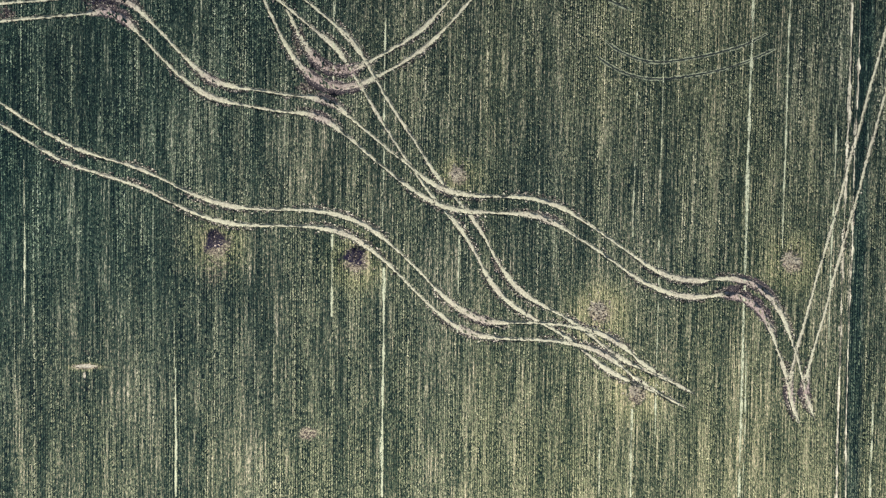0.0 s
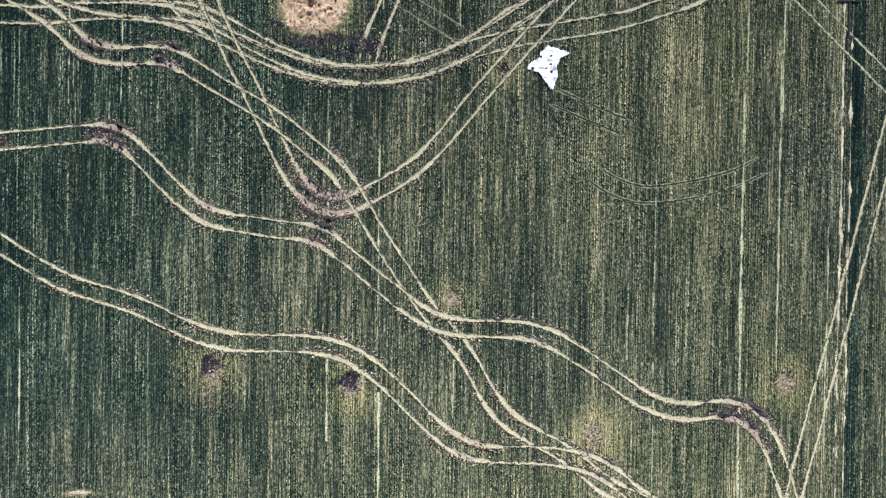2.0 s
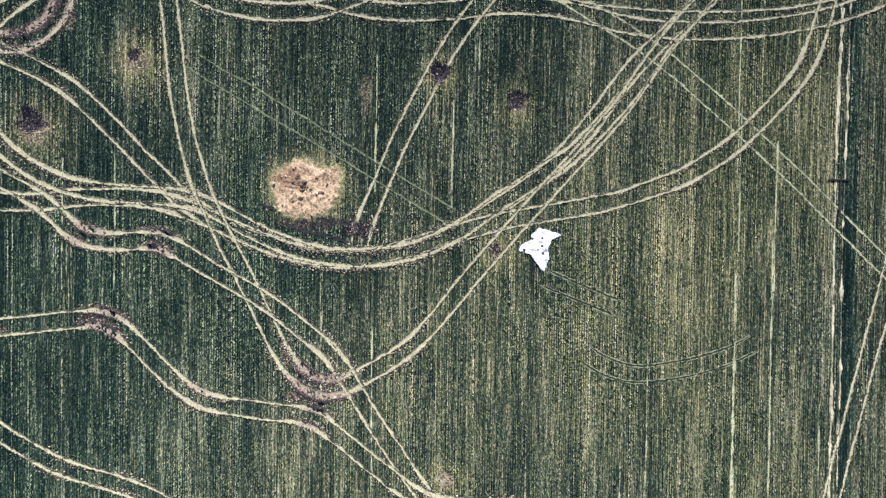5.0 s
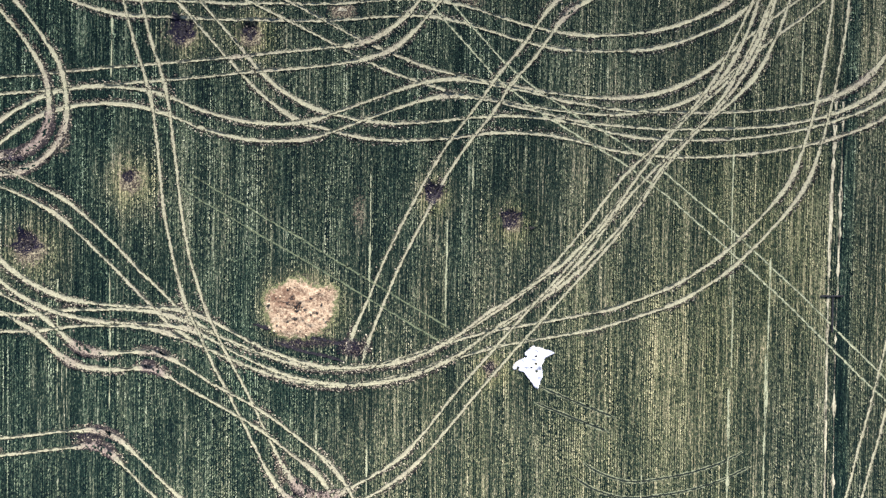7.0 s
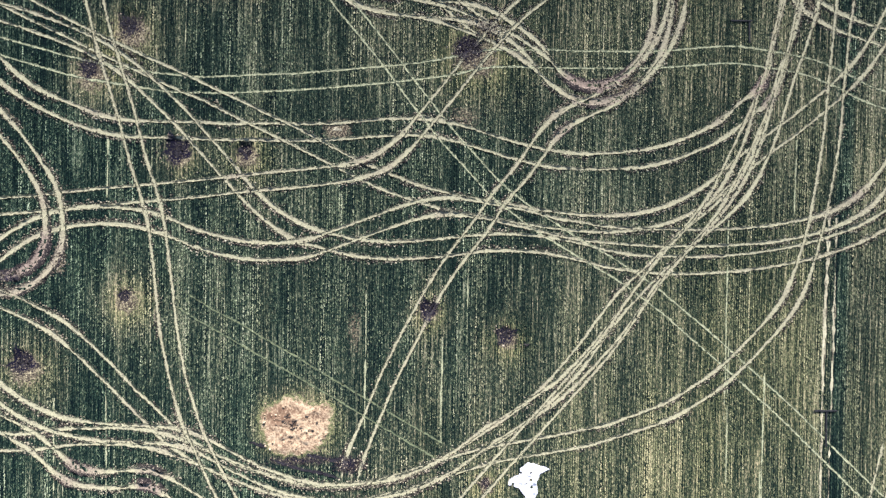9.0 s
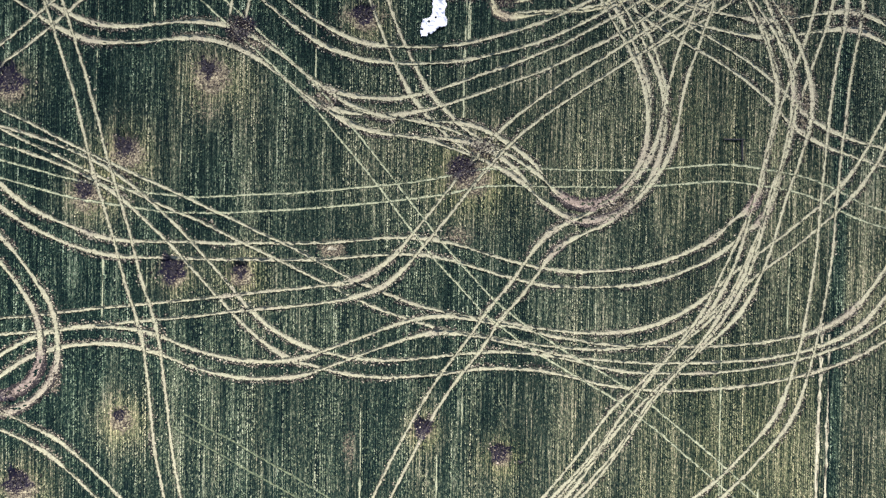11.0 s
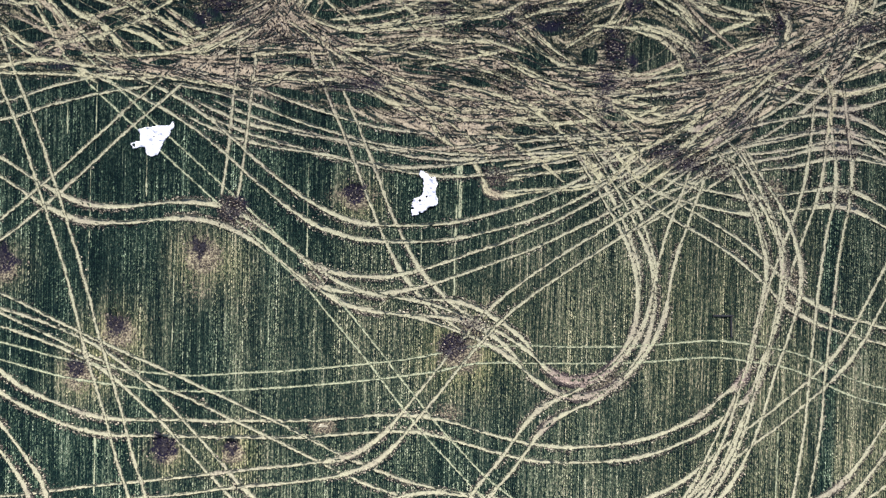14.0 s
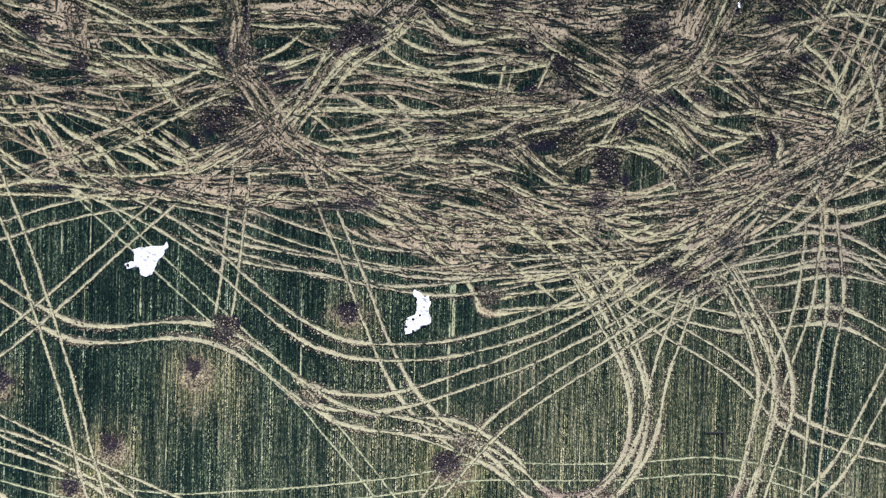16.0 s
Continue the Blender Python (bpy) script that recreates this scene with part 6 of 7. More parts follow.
def scattered_clods(count):
    """Loose lumps all over the churned ground."""
    x, y = rng.uniform(-80, 92, count), rng.uniform(135, 196, count)
    ok = rng.random(count) < driven(x, y) * np.clip(0.30 + 0.7 * smeared(x, y) + 0.5 * soil_masks(x, y)[1], 0, 1)
    x, y = x[ok], y[ok]
    me = clods_mesh("earth_lumps", x, y, np.minimum(rng.gamma(2.2, 0.026, len(x)) + 0.055, 0.17), CLOD)
    me.transform(Matrix.Translation((0, 0, 0.05)))
    return tagged(new("earth_lumps", me), "loose dark and pale lumps of turned earth", "earth lumps", kind="stuff")


scattered_clods(60000)


# ---- torn-up spots where vehicles slewed round ----
def torn_patch(x, y, rx, ry, count, material):
    a, d = rng.uniform(0, 6.283, count), np.sqrt(rng.random(count)) * rng.uniform(0.7, 1.15, count)
    px, py = x + rx * d * np.cos(a), y + ry * d * np.sin(a)
    me = clods_mesh("torn_patch", px, py, np.minimum(rng.gamma(2.2, 0.026, count) + 0.045, 0.16), material)
    me.transform(Matrix.Translation((-x, -y, 0)))
    ob = new("torn_patch", me)
    ob.location = (x, y, 0)
    tread(px, py)
    return tagged(ob, "patch of torn-up dark earth clods", "earth clods", "torn-up patches", "stuff")


torn_patch(-8.2, 46.6, 2.43, 1.56, 141, DARK_CLOD)
torn_patch(-6.1, 46.6, 1.21, 1.21, 54, DARK_CLOD)
torn_patch(-15.1, 47.5, 6.07, 0.87, 117, DARK_CLOD)
torn_patch(12.9, 43.6, 1.21, 0.95, 43, CLOD)
torn_patch(-17.9, 21.0, 1.91, 1.04, 73, DARK_CLOD)
torn_patch(-19.1, 27.8, 1.21, 3.04, 109, CLOD)
torn_patch(-48.3, 33.6, 3.47, 0.87, 111, DARK_CLOD)
torn_patch(-63.0, 31.8, 1.73, 1.21, 78, DARK_CLOD)
torn_patch(-13.2, 23.6, 3.47, 1.21, 125, CLOD)
torn_patch(48.8, -9.6, 3.04, 0.69, 78, DARK_CLOD)
torn_patch(11.0, -6.1, 0.69, 1.21, 31, CLOD)
torn_patch(-59.0, 76.6, 2.08, 1.21, 94, DARK_CLOD)
torn_patch(-51.4, 78.7, 1.39, 2.60, 107, CLOD)
torn_patch(-59.9, 74.5, 2.60, 0.87, 83, DARK_CLOD)
torn_patch(-22.7, 131.5, 2.08, 2.60, 201, DARK_CLOD)
torn_patch(-21.4, 132.1, 1.56, 1.56, 90, DARK_CLOD)
torn_patch(-20.2, 129.4, 2.60, 1.73, 134, CLOD)
torn_patch(14.0, 113.3, 2.95, 2.08, 228, DARK_CLOD)
torn_patch(11.0, 110.3, 2.26, 1.91, 160, DARK_CLOD)
torn_patch(-9.6, 121.2, 2.26, 1.91, 128, CLOD)
torn_patch(17.7, 136.1, 3.04, 1.91, 215, DARK_CLOD)
torn_patch(42.5, 116.5, 1.21, 3.90, 141, CLOD)
torn_patch(34.9, 104.4, 4.34, 1.91, 215, CLOD)
torn_patch(72.2, 132.9, 2.60, 1.04, 100, DARK_CLOD)
torn_patch(61.5, 133.4, 2.26, 2.60, 174, CLOD)
torn_patch(64.2, 118.5, 1.39, 5.20, 188, CLOD)
torn_patch(52.7, 136.9, 3.47, 1.73, 223, DARK_CLOD)
torn_patch(-21.8, 163.9, 4.77, 2.60, 415, DARK_CLOD)
torn_patch(-19.6, 172.0, 2.17, 4.34, 314, DARK_CLOD)
torn_patch(-2.1, 175.0, 3.90, 2.17, 283, DARK_CLOD)
torn_patch(29.9, 172.0, 1.91, 2.43, 155, DARK_CLOD)
torn_patch(36.8, 156.4, 2.43, 3.30, 267, DARK_CLOD)
torn_patch(41.3, 175.9, 3.04, 3.90, 396, DARK_CLOD)
torn_patch(64.3, 170.2, 3.04, 2.17, 220, DARK_CLOD)
torn_patch(21.1, 150.8, 4.34, 1.73, 251, DARK_CLOD)
torn_patch(46.5, 138.8, 4.77, 1.91, 304, DARK_CLOD)
torn_patch(51.0, 151.9, 1.73, 3.47, 201, DARK_CLOD)
torn_patch(62.0, 160.6, 1.39, 4.34, 201, DARK_CLOD)
torn_patch(75.9, 158.4, 3.47, 1.73, 201, DARK_CLOD)
torn_patch(-43.6, 172.0, 2.60, 1.73, 151, DARK_CLOD)
torn_patch(26.4, 160.7, 5.20, 1.73, 302, DARK_CLOD)
torn_patch(17.7, 166.4, 5.20, 1.56, 272, DARK_CLOD)
torn_patch(30.7, 159.0, 2.60, 1.91, 166, DARK_CLOD)
torn_patch(72.4, 139.4, 3.47, 0.87, 100, DARK_CLOD)
torn_patch(15.0, 159.1, 4.34, 1.21, 176, DARK_CLOD)
torn_patch(-13.4, 158.3, 4.34, 1.91, 277, DARK_CLOD)
torn_patch(-44.3, 178.8, 1.73, 3.04, 176, DARK_CLOD)
torn_patch(58.9, 168.5, 2.17, 2.60, 188, DARK_CLOD)


# ---- tramlines ----
def tramline(x, y_low, y_high, half, strength):
    """A thin pale bare line that runs with the drill rows; strength: how whole it is."""
    y = np.arange(y_low, y_high, 0.4)
    n = len(y)
    line = np.stack([x + row_shift(y) + soft_noise(n, 20, 0.05), y], 1)
    verts, across = [], []
    keep = np.clip(strength + soft_noise(n, 4, 0.50), 0.08, 1.6)
    for u in (-1.6, -1.0, -0.4, 0.4, 1.0, 1.6):
        xy = line + np.stack([u * half * keep + rng.normal(0, 0.02, n), 0 * y], 1)
        z = -0.05 if abs(u) > 1.5 else 0.02
        verts.append(np.c_[xy, height(xy[:, 0], xy[:, 1]) + z + 0.01])
        across.append(np.full(n, abs(u)))
        if abs(u) < 1.1:
            tread(xy[:, 0], xy[:, 1])
    me = mesh_of("tramline", np.stack(verts, 1).reshape(-1, 3), grid_faces(n, 6), [RUT if half > 0.25 else WHEEL], True,
                 {"across": np.stack(across, 1), "churn": np.zeros((n, 6))})
    return tagged(new("tramline", me), "thin pale bare line running with the crop rows", "tramline", "tramlines between crop rows")


tramline(49.6, -42.5, 39.8, 0.17, 0.90)
tramline(-6.6, -6.1, 34.3, 0.10, 0.50)
tramline(-6.4, -42.0, -6.1, 0.17, 0.95)
tramline(-14.4, 12.9, 34.2, 0.10, 0.60)
tramline(-14.3, -13.9, 0.0, 0.12, 0.70)
tramline(55.3, -3.5, 45.0, 0.12, 0.80)
tramline(36.1, -33.5, 29.4, 0.09, 0.60)
tramline(32.1, -1.7, 20.8, 0.09, 0.60)
tramline(5.1, -16.5, -0.9, 0.10, 0.70)
tramline(-60.8, -17.2, 10.3, 0.10, 0.50)
tramline(-38.0, -41.7, -21.6, 0.12, 0.80)
tramline(32.4, -42.4, -28.1, 0.12, 0.80)
tramline(27.5, -42.3, -31.6, 0.12, 0.70)
tramline(70.5, -42.7, -26.6, 0.12, 0.70)
tramline(63.2, -17.6, 19.2, 0.12, 0.70)
tramline(50.2, -42.5, -17.6, 0.10, 0.50)
tramline(49.9, 42.7, 65.3, 0.10, 0.60)
tramline(55.6, 36.6, 60.1, 0.12, 0.80)
tramline(-6.5, 52.2, 65.1, 0.10, 0.70)
tramline(5.3, 48.8, 65.1, 0.10, 0.70)
tramline(-45.9, 37.6, 59.8, 0.10, 0.60)
tramline(-53.8, 37.7, 58.1, 0.09, 0.50)
tramline(-6.5, 56.8, 75.8, 0.12, 0.80)
tramline(5.3, 56.6, 66.2, 0.12, 0.70)
tramline(49.4, 52.6, 85.8, 0.10, 0.70)
tramline(59.6, 84.0, 96.2, 0.09, 0.70)
tramline(-45.9, 88.0, 97.3, 0.12, 0.70)
tramline(9.1, 65.3, 79.1, 0.08, 0.50)
tramline(8.5, 118.0, 138.7, 0.11, 0.75)
tramline(3.2, 121.5, 129.3, 0.09, 0.50)
tramline(-34.3, 111.5, 128.6, 0.09, 0.50)
tramline(-47.1, 116.7, 138.8, 0.08, 0.40)
tramline(-14.2, 121.6, 138.7, 0.08, 0.40)
tramline(9.0, 129.6, 138.7, 0.14, 0.90)
tramline(-38.7, 133.6, 144.8, 0.10, 0.60)
tramline(-46.4, 140.5, 150.8, 0.08, 0.50)
tramline(-50.7, 143.2, 149.1, 0.08, 0.50)


def worn_strip(x, y_low, y_high, half, whole, label):
    """A ragged line of worn ground between two sowings, pale and brown by turns; whole: how unbroken it is."""
    y = np.arange(y_low, y_high, 0.3)
    n = len(y)
    mid = x + row_shift(y) + soft_noise(n, 40, 0.08)
    keep = np.clip(whole + soft_noise(n, 5, 0.45), 0.06, 1.3)
    verts, across = [], []
    low, high = half * keep * (1 + soft_noise(n, 3, 0.22)), half * keep * (1 + soft_noise(n, 3, 0.22))
    for u in np.linspace(-1, 1, 7):
        px = mid + u * np.where(u < 0, low, high) + rng.normal(0, 0.03, n)
        z = -0.06 if abs(u) > 0.95 else rng.normal(0.03, 0.02, n)
        verts.append(np.c_[px, y, height(px, y) + z])
        across.append(np.full(n, abs(u)))
        if abs(u) < 0.85:
            tread(px, y)
            tread(px + 0.1, y + 0.15)
    me = mesh_of("worn_strip", np.stack(verts, 1).reshape(-1, 3), grid_faces(n, 7), [STRIP], True,
                 {"across": np.stack(across, 1), "churn": np.zeros((n, 7))})
    return tagged(new("worn_strip", me), label, "worn strip", kind="structure")


worn_strip(65.0, -52.0, 86.0, 0.30, 0.85, "thin ragged line of pale worn soil between crop rows")
worn_strip(66.3, -52.0, 84.0, 0.38, 0.45, "broken line of tan and brown worn soil between crop rows")


# ---- craters ----
def blast_crater(x, y, r, ring, char, depth):
    base = new("blast_crater")
    base.location = (x, y, 0)
    how = "charred black" if char > 0.6 else "grey-brown"
    tagged(base, "shallow " + how + " shell crater ringed by thrown soil", "crater", "shell craters in the field")
    back = Matrix.Translation((-x, -y, 0))
    rings, spokes = 9, 40
    ragged = 1 + 0.16 * np.sin(np.arange(spokes) * 0.47 + x) + rng.normal(0, 0.38, spokes)
    ragged = np.clip(ragged, 0.45, 1.7)
    v = []
    for k in range(rings):
        a = np.arange(spokes) * 2 * math.pi / spokes + 0.1 * k
        d = r * (0.40 if char > 0.45 else 0.75) * (k / (rings - 1)) * (1 + (ragged - 1) * k / (rings - 1)) + 0.01
        px, py = x + d * np.cos(a), y + d * np.sin(a)
        lump = rng.normal(0, 0.045, spokes) if k < rings - 1 else -0.06
        v.append(np.stack([px, py, height(px, py) + 0.035 + lump], 1))
    f = []
    for k in range(rings - 1):
        for s in range(spokes):
            f.append((k * spokes + s, k * spokes + (s + 1) % spokes, (k + 1) * spokes + (s + 1) % spokes, (k + 1) * spokes + s))
    me = mesh_of("bowl", np.vstack(v), f, [ASH_SHADE if char > 0.45 else CRUST], True)
    me.transform(back)
    part("bowl", me, base, "charred bowl" if char > 0.45 else "bare soil bowl")
    n = int(30 + 30 * ring)
    d, a = np.abs(rng.normal(1.0 * r, 0.35 * ring, n)), rng.uniform(0, 6.283, n)
    me = clods_mesh("loose_soil", x + d * np.cos(a), y + d * np.sin(a), rng.gamma(2.2, 0.022, n) + 0.03, CLOD)
    me.transform(back)
    tagged(part("loose_soil", me, base, "thrown lumps of soil"), kind="stuff")
    tread(*(np.array([x, y])[:, None] + (rng.normal(0, 0.55 * r, (2, 400)))))
    return base


for c in CRATERS:
    blast_crater(*c)


# ---- bare patches ----
def bare_patch(x, y, rx, ry):
    rings, spokes = 5, 28
    a = np.arange(spokes) * 2 * math.pi / spokes
    edge = np.clip(1 + rng.normal(0, 0.22, spokes), 0.5, 1.5)
    v = []
    for k in range(rings):
        q = k / (rings - 1) + 0.01
        px, py = x + rx * q * edge * np.cos(a), y + ry * q * edge * np.sin(a)
        v.append(np.stack([px, py, height(px, py) + (0.06 + rng.normal(0, 0.02, spokes) if k < rings - 1 else -0.06)], 1))
        tread(px, py)
    f = [(k * spokes + s, k * spokes + (s + 1) % spokes, (k + 1) * spokes + (s + 1) % spokes, (k + 1) * spokes + s)
         for k in range(rings - 1) for s in range(spokes)]
    me = mesh_of("bare_patch", np.vstack(v), f, [PALE], True)
    me.transform(Matrix.Translation((-x, -y, 0)))
    ob = new("bare_patch", me)
    ob.location = (x, y, 0)
    return tagged(ob, "small patch of bare pale sandy soil in the crop", "bare soil", "bare soil patches", "stuff")


bare_patch(-52.1, -21.4, 1.91, 0.28)
bare_patch(-52.2, -22.8, 0.22, 0.61)
bare_patch(-9.0, 98.2, 0.78, 0.30)


# ---- heap of sandy soil ----
def sand_heap(x, y, rx, ry):
    base = new("sand_heap")
    base.location = (x, y, 0)
    tagged(base, "low heap of bare pinkish sandy soil with scorch marks", "soil heap")
    back = Matrix.Translation((-x, -y, 0))
    rings, spokes = 26, 90
    a = np.arange(spokes) * 2 * math.pi / spokes
    edge = (np.abs(np.cos(a)) ** 2.2 + np.abs(np.sin(a)) ** 2.2) ** (-1 / 2.2)
    edge = edge + 0.20 * np.exp(-((a - 0.62) / 0.20) ** 2) - 0.13 * np.exp(-((a - 1.05) / 0.16) ** 2) - 0.06 * np.exp(-((a - 5.5) / 0.3) ** 2)
    edge = edge * (1 + 0.03 * np.sin(3 * a + 1) + 0.03 * np.sin(5 * a) + rng.normal(0, 0.035, spokes))
    v, damp, rim = [], [], []
    for k in range(rings):
        q = k / (rings - 1)
        px, py = x + rx * q * edge * np.cos(a), y + ry * q * edge * np.sin(a)
        lump = np.array([noise.noise((u * 0.9, w * 0.9, 3.0)) * 0.42 + noise.noise((u * 2.3, w * 2.3, 7.0)) * 0.30 for u, w in zip(px, py)])
        z = 0.45 * (1 - q ** 3) + (lump + rng.normal(0, 0.02, spokes)) * (1 - q ** 4) + 0.06 - 0.14 * q ** 12
        v.append(np.stack([px, py, height(px, py) + z], 1))
        damp.append(np.exp(-(((px - x + 2.2) / 3.4) ** 2 + ((py - y - 1.6) / 2.6) ** 2)))
        rim.append(np.clip((q - 0.60) / 0.40, 0, 1) + 0 * px)
        tread(px, py)
    f = []
    for k in range(rings - 1):
        for s in range(spokes):
            f.append((k * spokes + s, k * spokes + (s + 1) % spokes, (k + 1) * spokes + (s + 1) % spokes, (k + 1) * spokes + s))
    me = mesh_of("soil", np.vstack(v), f, [SAND], True, {"damp": np.concatenate(damp), "fringe": np.concatenate(rim)})
    me.transform(back)
    part("soil", me, base)
    n = 60
    px, py = x + rng.uniform(-0.8, 0.8, n) * rx, y + rng.uniform(-0.8, 0.8, n) * ry
    me = clods_mesh("loose_soil", px, py, rng.gamma(2.5, 0.04, n) + 0.05, SAND)
    me.transform(Matrix.Translation((-x, -y, 0.42)))
    tagged(part("loose_soil", me, base, "lumps of sandy soil"), kind="stuff")
    for dx, dy, sx, sy in ((-0.9, 0.75, 0.9, 0.35), (-0.1, 0.95, 0.8, 0.3), (-1.1, 1.7, 0.6, 0.5), (-0.4, 0.1, 0.5, 0.4), (-0.2, -0.2, 0.34, 0.16), (0.9, -0.8, 0.18, 0.2), (-0.2, -1.2, 0.4, 0.14),
                           (1.8, 1.6, 0.2, 0.1), (2.6, -0.5, 0.22, 0.12), (3.4, 0.7, 0.16, 0.14), (-2.8, 0.4, 0.2, 0.12), (-1.8, 1.0, 0.25, 0.16)):
        n = 14
        px, py = x + dx + rng.normal(0, sx / 2, n), y + dy + rng.normal(0, sy / 2, n)
        me = clods_mesh("charred_lump", px, py, rng.uniform(0.06, 0.14, n), DEBRIS)
        me.transform(Matrix.Translation((-x, -y, 0.50)))
        tagged(part("charred_lump", me, base, "burnt black lumps"), kind="stuff")
    return base


sand_heap(-16.0, 52.7, 5.95, 5.0)


# ---- small wreckage ----
def metal_scrap(x, y, size):
    n = 5
    me = clods_mesh("metal_scrap", x + rng.normal(0, size * 0.5, n), y + rng.normal(0, size * 0.3, n), rng.uniform(0.5, 0.8, n) * size, DEBRIS)
    me.transform(Matrix.Translation((-x, -y, 0.05)))
    ob = new("metal_scrap", me)
    ob.location = (x, y, 0)
    return tagged(ob, "small dark burnt piece of wreckage on the crop", "scrap", "wreckage in the field")


metal_scrap(19.7, 64.8, 0.28)
metal_scrap(37.3, 94.9, 0.22)


# ---- dark T shapes ----
def beam(length, wide, deep_, along):
    """A rough squared beam, tapered and a little bent, from its middle."""
    n = 9
    t = np.linspace(-0.5, 0.5, n)
    bend = 0.03 * np.sin(3 * t + length)
    v = []
    for u, z in ((-1, 0), (-0.8, 1), (0.8, 1), (1, 0)):
        w = u * wide / 2 * (1 - 0.25 * t) + rng.normal(0, 0.012, n) + bend
        p = np.stack([w, length * t], 1) if along else np.stack([length * t, w], 1)
        v.append(np.c_[p, np.full(n, deep_ * z)])
    return mesh_of("beam", np.vstack(v), grid_faces(4, n), [DARK_BEAM], False)


# two dark beams laid as a T on the ground
def beam_tee(x, y, shaft, arm, side):
    base = new("beam_tee")
    base.location = (x, y, float(height(np.array([x]), np.array([y]))[0]) + 0.05)
    bpy.context.view_layer.update()
    tagged(base, "dark T of two beams lying along the crop rows", "pole", "fallen poles")
    me = beam(shaft, 0.30, 0.22, True)
    me.transform(Matrix.Translation((side, -shaft / 2, 0)))
    part("shaft", me, base)
    me = beam(arm, 0.24, 0.30, False)
    part("crossarm", me, base)
    return base


beam_tee(66.5, 53.8, 5.6, 3.6, 0.1)
beam_tee(53.2, 114.4, 3.4, 3.3, 1.3)


# ---- white fabric sheets ----
def inside(px, py, outline):
    hit = np.zeros(len(px), bool)
    for (ax, ay), (bx, by) in zip(outline, outline[1:] + outline[:1]):
        cross = ((ay > py) != (by > py)) & (px < (bx - ax) * (py - ay) / (by - ay + 1e-9) + ax)
        hit ^= cross
    return hit


def crumpled_sheet(outline, seed):
    """A thin cloth thrown down on the crop: creases, folds and a torn edge."""
    o = np.array(outline)
    step = 0.11
    ux, uy = np.arange(o[:, 0].min() - 0.2, o[:, 0].max() + 0.2, step), np.arange(o[:, 1].min() - 0.2, o[:, 1].max() + 0.2, step)
    px, py = [q.ravel() for q in np.meshgrid(ux, uy)]
    wob = np.array([noise.noise_vector((u * 1.4, w * 1.4, seed)) for u, w in zip(px, py)])
    keep = inside(px + 0.22 * wob[:, 0], py + 0.22 * wob[:, 1], outline)
    worn = np.array([noise.noise((u * 1.7, w * 1.7, seed + 21)) for u, w in zip(px, py)])
    keep = keep & (worn < 0.63)
    fold = np.array([abs(noise.noise((u * 0.8 + 0.4 * w, w * 0.5 - u * 0.3, seed + 5))) * 0.55 + abs(noise.noise((u * 2.1, w * 1.6, seed + 9))) * 0.28
                     for u, w in zip(px, py)])
    z = height(px, py) + 0.08 + fold
    cols = len(ux)
    quads = grid_faces(len(uy), cols)
    quads = quads[keep[quads].all(1)]
    used, quads = np.unique(quads, return_inverse=True)
    quads = quads.reshape(-1, 4)
    cx, cy = o.mean(0)
    v = np.stack([px[used] - cx, py[used] - cy, z[used]], 1)
    ob = new("fabric_sheet", mesh_of("fabric_sheet", v, quads, [CLOTH], True))
    ob.location = (cx, cy, 0)
    solid = ob.modifiers.new("thickness", "SOLIDIFY")
    solid.thickness = 0.02
    tread(px[keep], py[keep])
    return tagged(ob, "crumpled white fabric sheet lying on the crop", "fabric sheet", "white sheets on the field")


crumpled_sheet([(19.8, 46.7), (20.8, 46.4), (21.5, 46.1), (22.7, 45.9), (23.1, 45.4), (21.5, 44.5), (21.1, 43.7), (21.1, 41.7), (20.6, 39.9), (19.9, 40.0), (19.1, 41.2), (18.4, 42.5), (16.6, 43.1), (16.7, 43.9), (18.4, 44.8), (18.4, 45.6), (19.1, 46.4)], 13)
crumpled_sheet([(-36.2, 143.8), (-34.1, 144.2), (-31.6, 144.4), (-30.8, 145.1), (-30.7, 144.2), (-31.6, 142.5), (-32.5, 141.4), (-33.1, 139.9), (-34.1, 139.5), (-35.0, 139.9), (-35.2, 141.0), (-36.9, 140.7), (-37.4, 141.6), (-36.7, 141.9), (-35.7, 142.1)], 14)
crumpled_sheet([(6.5, 137.3), (7.6, 136.8), (8.2, 136.0), (8.8, 136.6), (9.0, 135.1), (8.6, 134.0), (9.1, 132.7), (9.0, 131.9), (7.7, 131.6), (6.6, 130.6), (4.9, 130.2), (4.9, 131.6), (5.2, 132.9), (6.5, 133.5), (6.9, 134.8), (6.7, 135.8), (6.0, 136.6)], 15)
crumpled_sheet([(56.5, 181.0), (57.2, 181.0), (57.3, 180.1), (56.6, 180.0)], 16)


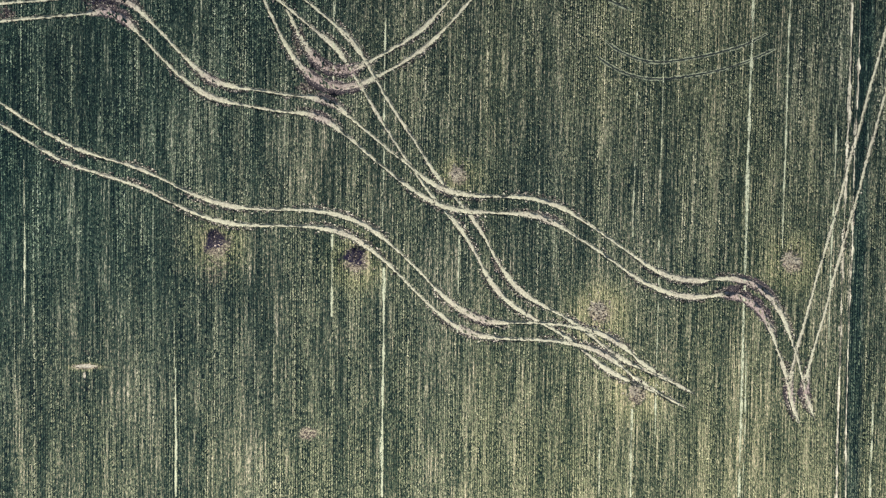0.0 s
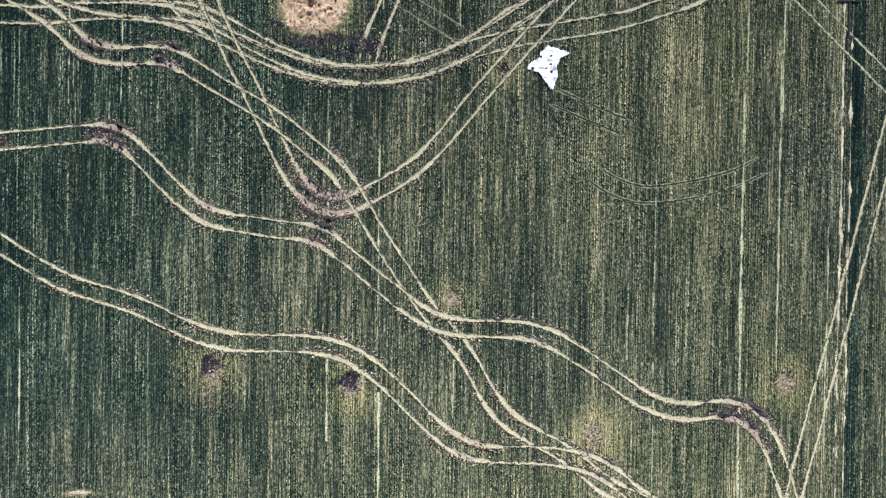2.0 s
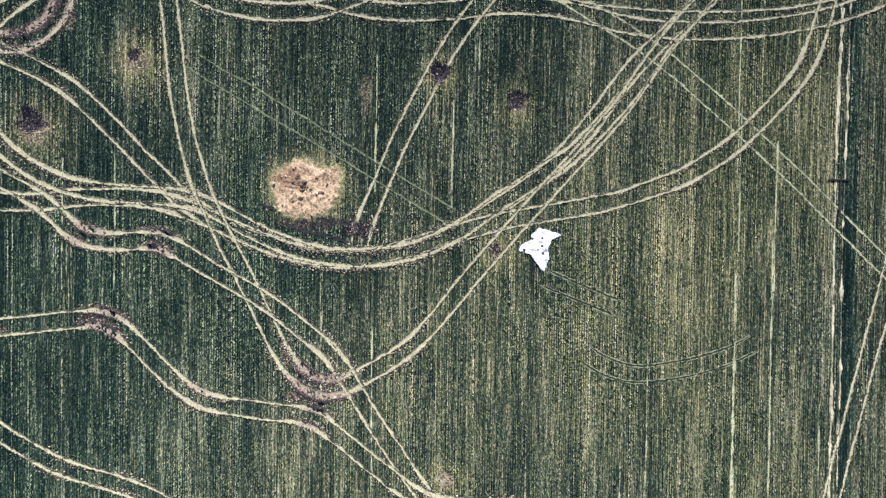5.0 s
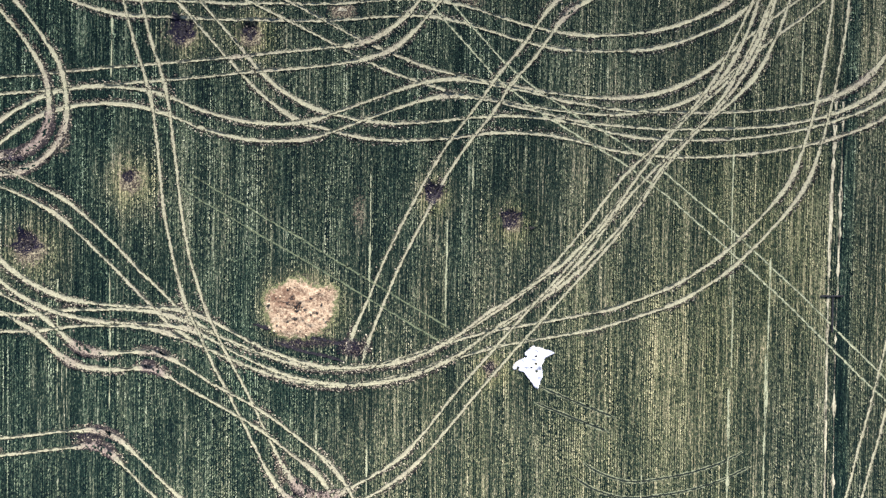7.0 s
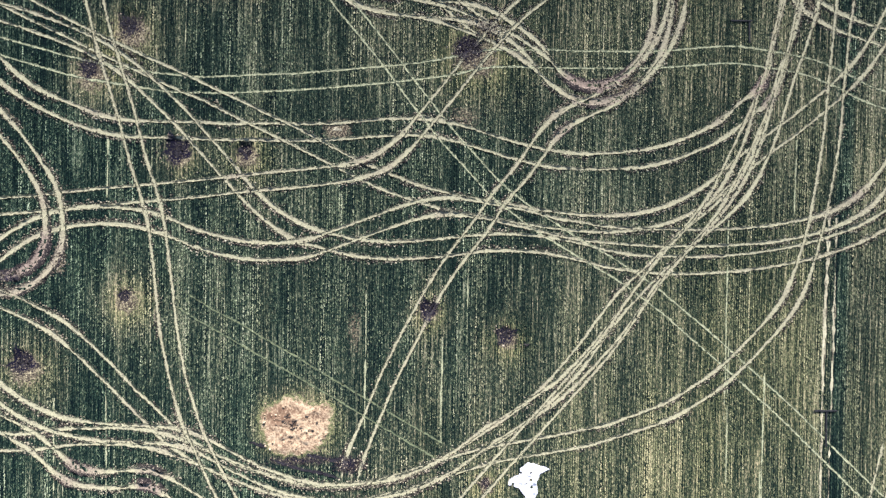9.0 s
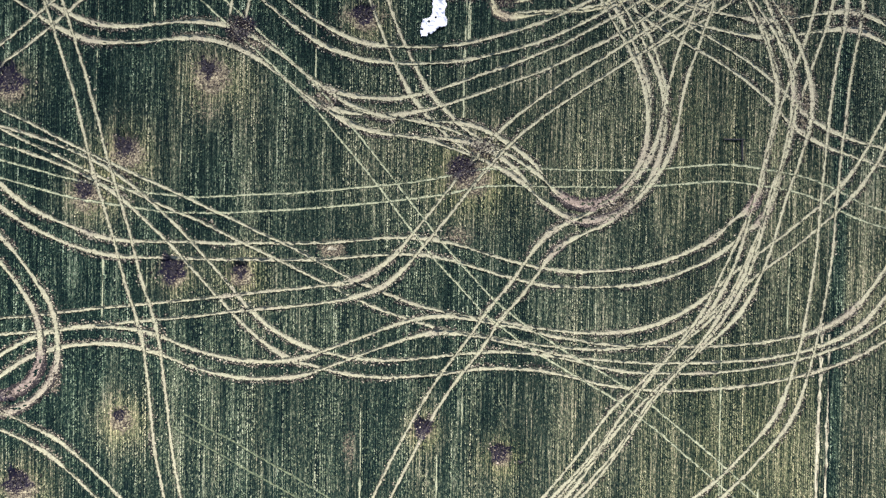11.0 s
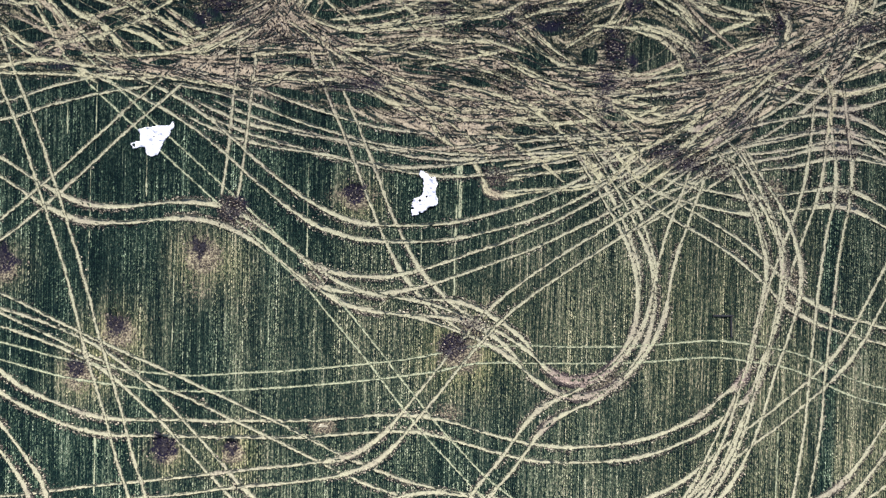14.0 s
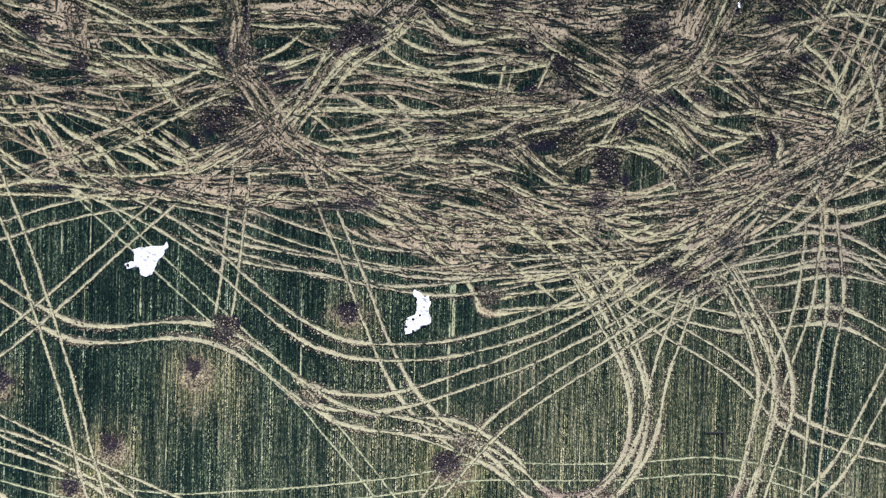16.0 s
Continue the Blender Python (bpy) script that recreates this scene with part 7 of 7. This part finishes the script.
# ---- crop ----
def crop(count):
    """Young plants in drill rows: tufts of leaning leaves, none where the ground is bare."""
    pitch = 0.36
    k = np.floor(rng.uniform(X0, X1, count) / pitch)
    y = rng.uniform(Y0, Y1, count)
    x = k * pitch + rng.normal(0, 0.035, count) + row_shift(y)
    i, j = ((x - X0) / CELL).astype(int), ((y - Y0) / CELL).astype(int)
    ok = (i > 0) & (j > 0) & (i < trodden.shape[0] - 1) & (j < trodden.shape[1] - 1)
    x, y, i, j, k = x[ok], y[ok], i[ok], j[ok], k[ok]
    bare, char, dry = soil_masks(x, y)
    ok = ~trodden[i, j] & (rng.random(len(x)) > np.clip(1.3 * bare + 1.5 * char + 1.4 * driven(x, y), 0, 0.985))
    x, y, dry, k = x[ok], y[ok], dry[ok], k[ok]
    n = len(x)
    flat = x - row_shift(y)
    # every row has its own vigour, which comes and goes along it
    vigour = 0.28 * (blotch(k, y / 0.8) - 0.5) + 0.34 * (blotch(k + 91, y / 5 + 40) - 0.5) + 0.30 * (blotch(k + 37, y / 45) - 0.5)
    vigour = vigour + 0.34 * (blotch(flat / 2.1 + 90, y / 40) - 0.5) + 0.30 * (blotch(x / 6 + 30, y / 10) - 0.5)
    vigour = vigour + 0.42 * np.clip(blotch(k + 200, y / 22) / 0.22 - 3.5, 0, 1)
    grown = np.clip((y + 5) / 45, 0, 1)
    vigour = vigour * (0.65 + 0.35 * grown) - 0.20 * (y > churned_from(x) - 2)
    tone = np.clip(0.04 + 0.26 * (dry - 0.30) + vigour * (1.1 - 0.4 * dry) + (0.62 - 0.25 * dry) * ((0.80 + 0.20 * grown) * rng.random(n) ** 1.7 + 0.10 * (1 - grown)), 0, 1)
    size = rng.uniform(0.11, 0.19, n)
    z = height(x, y)
    verts, leaves = [], 2
    for way in (-1, 1):
        b = way * 1.571 + rng.normal(0, 0.45, n)
        c, s = np.cos(b), np.sin(b)
        w, tip = size * rng.uniform(0.30, 0.55, n), size * rng.uniform(0.8, 1.8, n)
        verts += [np.stack([x - s * w, y + c * w, z + 0.02], 1),
                  np.stack([x + s * w, y - c * w, z + 0.02], 1),
                  np.stack([x + c * tip, y + s * tip, z + size * rng.uniform(0.8, 1.7, n)], 1)]
    v = np.stack(verts, 1).reshape(-1, 3)
    faces = np.arange(len(v)).reshape(-1, 3)
    rep = 3 * leaves
    me = mesh_of("crop", v, faces, [LEAF], False, {"tone": np.repeat(tone, rep), "dry": np.repeat(dry, rep)})
    return tagged(new("crop", me), "young green cereal plants standing in drill rows", "crop", kind="stuff")


crop(800000)
